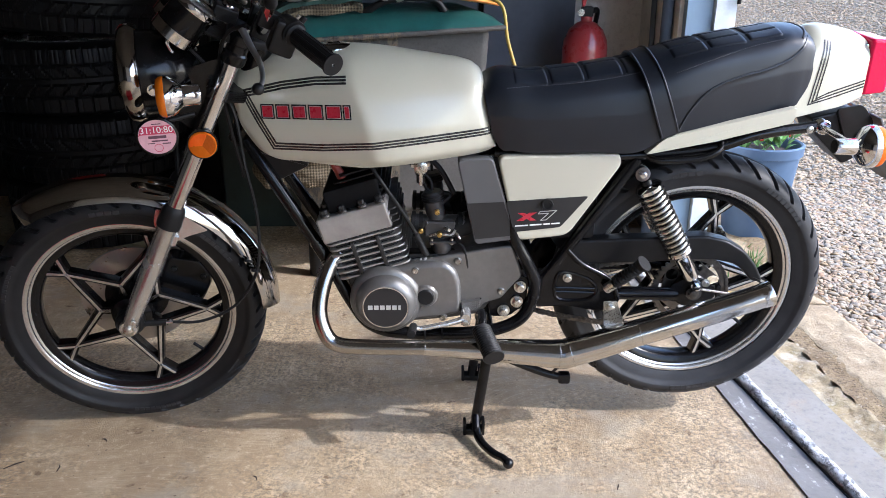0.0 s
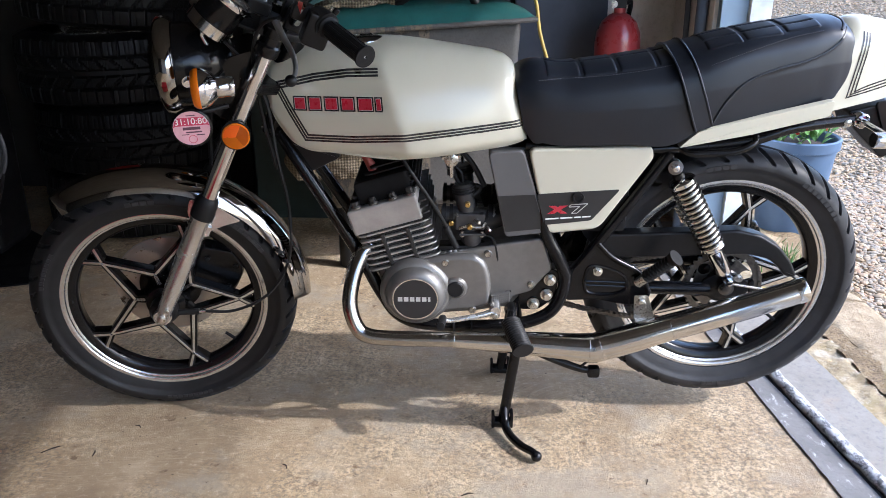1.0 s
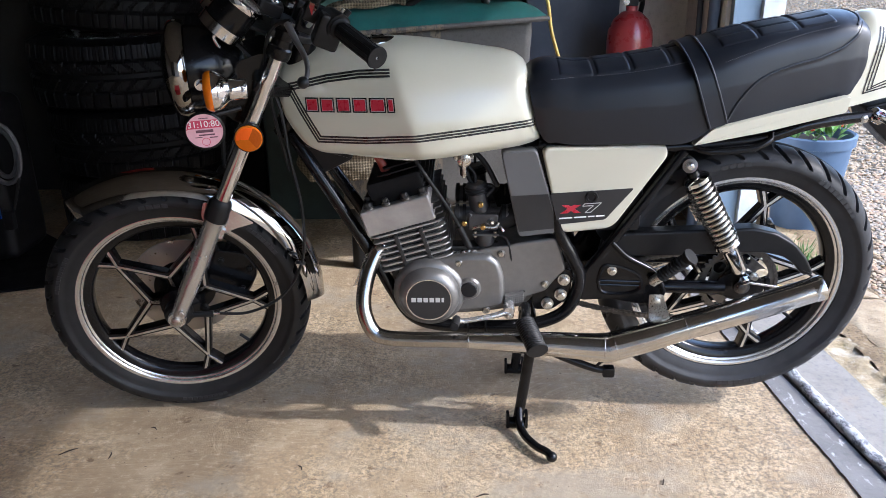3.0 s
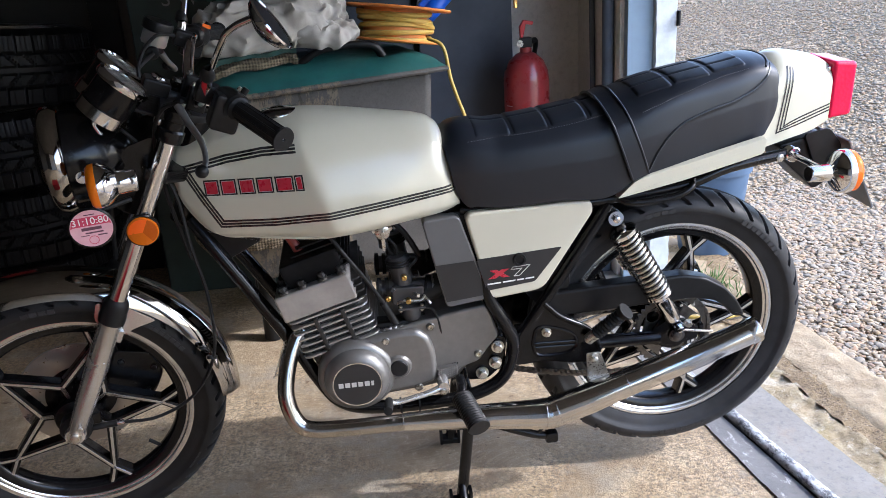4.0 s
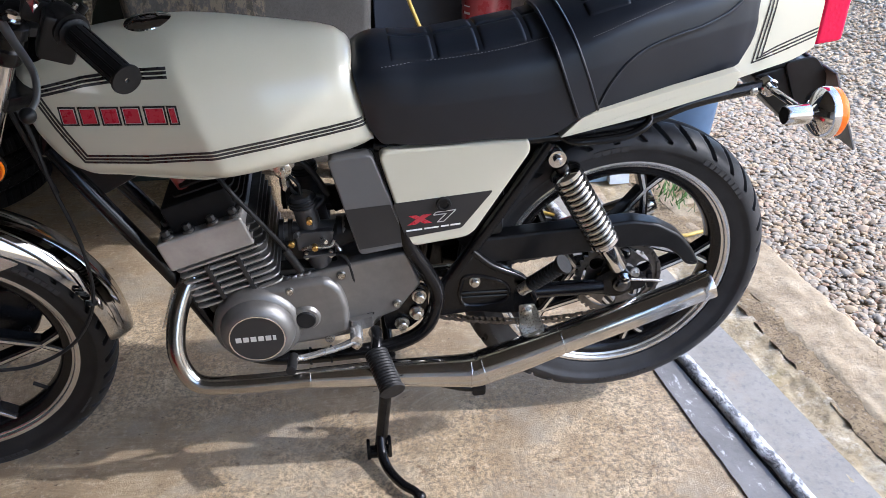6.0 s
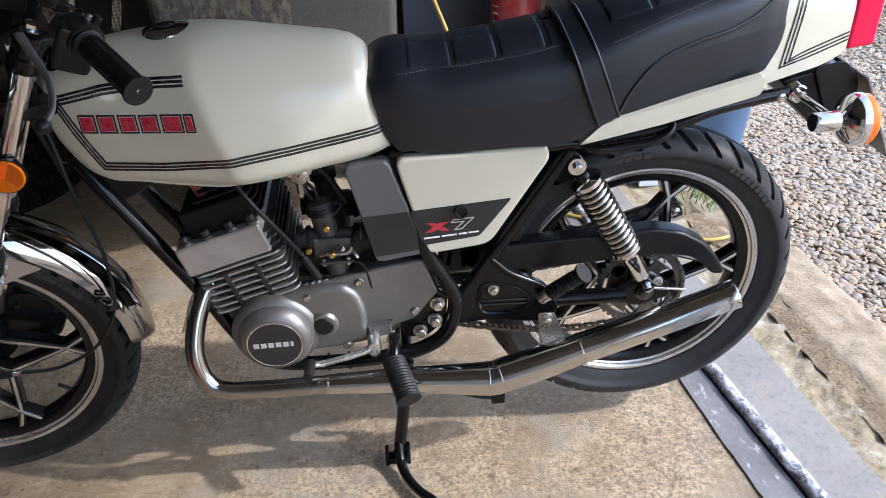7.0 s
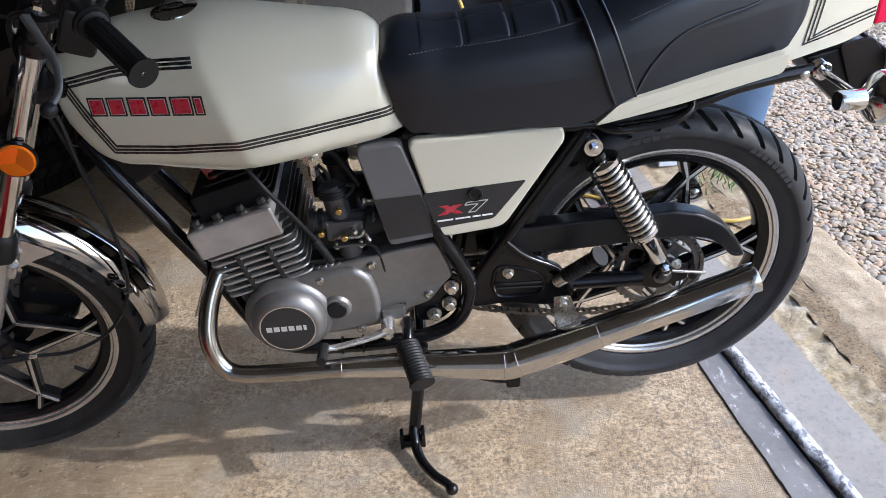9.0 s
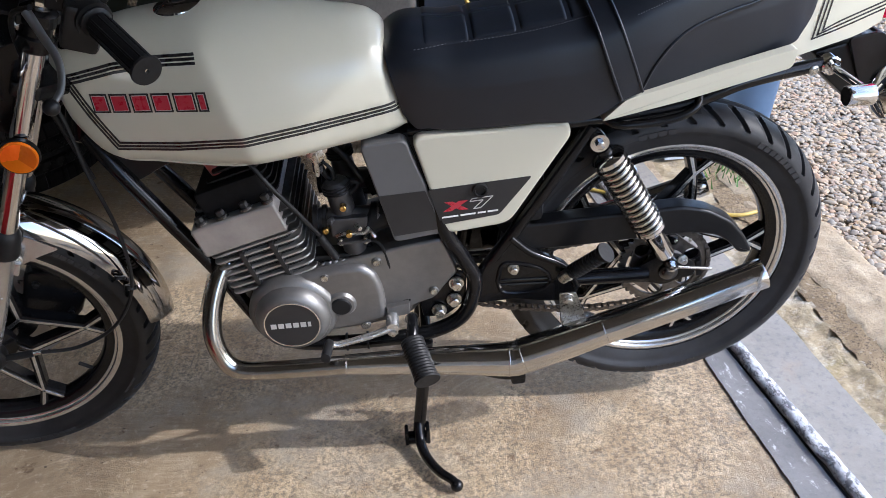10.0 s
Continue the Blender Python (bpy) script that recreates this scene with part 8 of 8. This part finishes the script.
for k in range(4):
    tube([(0.475 + (0.062 + 0.006 * k) * math.cos(a) + 0.006 * k, 1.255 + 0.012 * k, 1.215 + (0.085 + 0.004 * k) * math.sin(a)) for a in [2 * math.pi * j / 28 for j in range(29)]], 0.0048, 7, 0, coil, caps=False)
tube([(0.385, 1.25, 1.13), (0.405, 1.25, 1.16), (0.43, 1.255, 1.20)], 0.0048, 7, 5, coil)
tube([(0.475, 1.26, 1.29), (0.475, 1.4, 1.45), (0.475, 1.70, 1.50)], 0.0048, 7, 5, coil)
solid("white_cable_coil", coil, WHITECABLE, "loose coil of white cable hanging from a hook", "cable")
rope = bmesh.new()
for k in range(3):
    tube([(0.548 + 0.012 * math.cos(j * 0.8 + 2.1 * k) * (1 - j / 30), 1.27 + 0.012 * math.sin(j * 0.8 + 2.1 * k) * (1 - j / 30), 1.32 - 0.0118 * j) for j in range(28)], 0.0065, 6, 0, rope)
solid("hanging_rope", rope, BRASS, "twisted yellow and black rope end hanging down", "rope")


def hanging(name, label, x, y, z0, z1, w, mat, seed, flare=1.5):
    def at(u, v):
        k = 1 + (flare - 1) * (1 - v)
        xx = (u - 0.5) * w * k
        return Vector((x + xx + 0.02 * noise.noise(Vector((u * 4, v * 2, seed))), y - 0.03 + 0.05 * math.sin(u * 19 + seed) * (1.1 - 0.6 * v) + 0.03 * noise.noise(Vector((u * 7, v * 3, seed))), z0 + (z1 - z0) * v))

    bm = grid_mesh(at, 60, 24)
    bmesh.ops.recalc_face_normals(bm, faces=bm.faces)
    bmesh.ops.solidify(bm, geom=bm.faces[:], thickness=0.006)
    return solid(name, bm, mat, label, "clothing", smooth=60)


hanging("hanging_coat", "grey coat hanging from the back wall", -1.66, 1.66, 0.95, 1.75, 0.20, CLOTHGREY, 3, 2.1)
hanging("hanging_jacket", "red jacket hanging over a coat on the wall", -1.70, 1.58, 1.205, 1.80, 0.34, CLOTHRED, 7, 1.1)
solid("coat_rail", rod((-2.1, 1.62, 1.79), (-1.3, 1.62, 1.79), 0.012), SATIN, "dark steel coat rail along the wall", "rail")
washer = thing("pressure_washer", "black upright cleaner with a grey hose and blue label", "pressure washer", pose(-1.797, 0.936, 0.0))
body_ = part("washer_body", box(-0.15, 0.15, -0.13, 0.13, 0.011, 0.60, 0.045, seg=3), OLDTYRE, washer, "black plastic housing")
part("washer_label", box(-0.02, 0.131, -0.1345, -0.128, 0.185, 0.262, 0.001), BLUEPLASTIC, body_, "blue label")
for r_ in (0.0, 0.016):
    part("washer_hose", tube([(0.190 + (0.062 - r_) * math.cos(a), -0.142 + 0.4 * r_, 0.425 + (0.105 - 1.4 * r_) * math.sin(a)) for a in [2 * math.pi * j / 24 for j in range(25)]], 0.0085, 8, 0, caps=False), HOSEGREY, washer, "looped grey hose")
part("washer_lead", tube([(0.246, -0.140, 0.40), (0.232, -0.142, 0.34), (0.212, -0.142, 0.28), (0.186, -0.142, 0.215)], 0.0055, 8, 5), PLASTIC, washer, "dark lead")
part("lead_plug", box(0.152, 0.186, -0.160, -0.130, 0.150, 0.222, 0.006), PLASTIC, washer, "square dark plug")

# red tool case near the camera
CASE = pose(-0.66, -0.825, 0.0, 0, 0, -11.5)
tc_ = thing("tool_case", "red plastic tool case on the garage floor", "tool case", CASE)
part("case_base", box(-0.50, 0.155, -0.34, 0.0, 0.0, 0.20, 0.015, seg=3), REDPLASTIC, tc_, "red ribbed case base")
part("case_lid", box(-0.505, 0.160, -0.345, 0.005, 0.204, 0.292, 0.012, seg=3), REDPLASTIC, tc_, "smooth red case lid")
for x in (-0.35, 0.0):
    part("case_latch", box(x - 0.025, x + 0.025, -0.356, -0.342, 0.165, 0.235, 0.004), PLASTIC, tc_, "black latch")
part("case_handle", tube([(-0.26, -0.345, 0.19), (-0.26, -0.385, 0.19), (-0.09, -0.385, 0.19), (-0.09, -0.345, 0.19)], 0.009, 10, 3), PLASTIC, tc_, "black carry handle")

# flower pot in the yard
pot = thing("flower_pot", "faded blue plastic pot with small red flowers", "flower pot", pose(1.325, 1.33, 0.0))
part("pot_shell", lathe([(0, 0.0), (0.105, 0.0), (0.112, 0.006), (0.148, 0.335), (0.158, 0.338), (0.160, 0.375), (0.152, 0.380), (0.145, 0.375), (0.140, 0.33), (0, 0.33)], 56), POTBLUE, pot, "blue plastic pot with a rolled rim")
part("pot_soil", lathe([(0, 0.352), (0.07, 0.350), (0.141, 0.336)], 40), SOIL, pot, "dark soil")
rnd = random.Random(4)
leaf = grid_mesh(lambda u, v: Vector(((v - 0.5) * 0.024 * math.sin(math.pi * min(1, u * 0.96 + 0.04)), u * 0.055, 0.014 * math.sin(u * 2.4) + 0.004 * abs(v - 0.5))), 6, 4)
leaf_me = finish(leaf, "leaf", LEAF, 60)
for k in range(95):
    r, a = 0.125 * math.sqrt(rnd.random()), rnd.uniform(0, 2 * math.pi)
    shared("leaf", leaf_me, pot, pose(r * math.cos(a), r * math.sin(a), 0.352 + rnd.uniform(0, 0.055), rnd.uniform(5, 65), rnd.uniform(-25, 25), rnd.uniform(0, 360)) @ Matrix.Scale(rnd.uniform(0.6, 1.2), 4))
petal = lathe([(0, 0.0), (0.006, 0.002), (0.010, 0.010), (0.012, 0.014), (0.005, 0.010), (0, 0.008)], 10)
petal_me = finish(petal, "flower", FLOWER, 60)
for k in range(12):
    r, a = 0.11 * math.sqrt(rnd.random()), rnd.uniform(0, 2 * math.pi)
    shared("flower", petal_me, pot, pose(r * math.cos(a), r * math.sin(a), 0.395 + rnd.uniform(0, 0.035), rnd.uniform(-30, 30), rnd.uniform(-30, 30), 0) @ Matrix.Scale(rnd.uniform(0.9, 1.4), 4))
tuft = bmesh.new()
for k in range(130):
    x, y = 1.20 + rnd.gauss(0, 0.05), 0.95 + rnd.gauss(0, 0.07)
    a, h = rnd.uniform(0, 6.28), rnd.uniform(0.02, 0.06)
    b = Vector((x, y, 0.005))
    side = Vector((math.cos(a), math.sin(a), 0)) * 0.0028
    tip = b + Vector((rnd.uniform(-0.03, 0.03), rnd.uniform(-0.03, 0.03), h))
    tuft.faces.new([tuft.verts.new(p) for p in (b - side, b + side, tip)])
tagged(solid("weed_tufts", tuft, LEAF, "small green weeds growing in the gravel edge", "weeds", smooth=0), kind="stuff")

# small litter on the floor
for x, y, a, n in ((-0.905, -0.30, 40, 0.022), (-0.80, -0.31, 100, 0.012), (-0.74, -0.20, 150, 0.009), (0.06, -0.42, 20, 0.014), (0.45, -0.36, 75, 0.010), (-0.35, -0.34, 130, 0.010)):
    d = Vector((math.cos(radians(a)), math.sin(radians(a)), 0)) * n
    p = Vector((x, y, 0.0022))
    solid("twig", tube([p - d, p + Vector((0.002, 0.003, 0.001)), p + d], [0.0012, 0.0018, 0.0009], 6, 3), SOIL, "small dark twig lying on the concrete floor", "twig", group="litter on the floor")
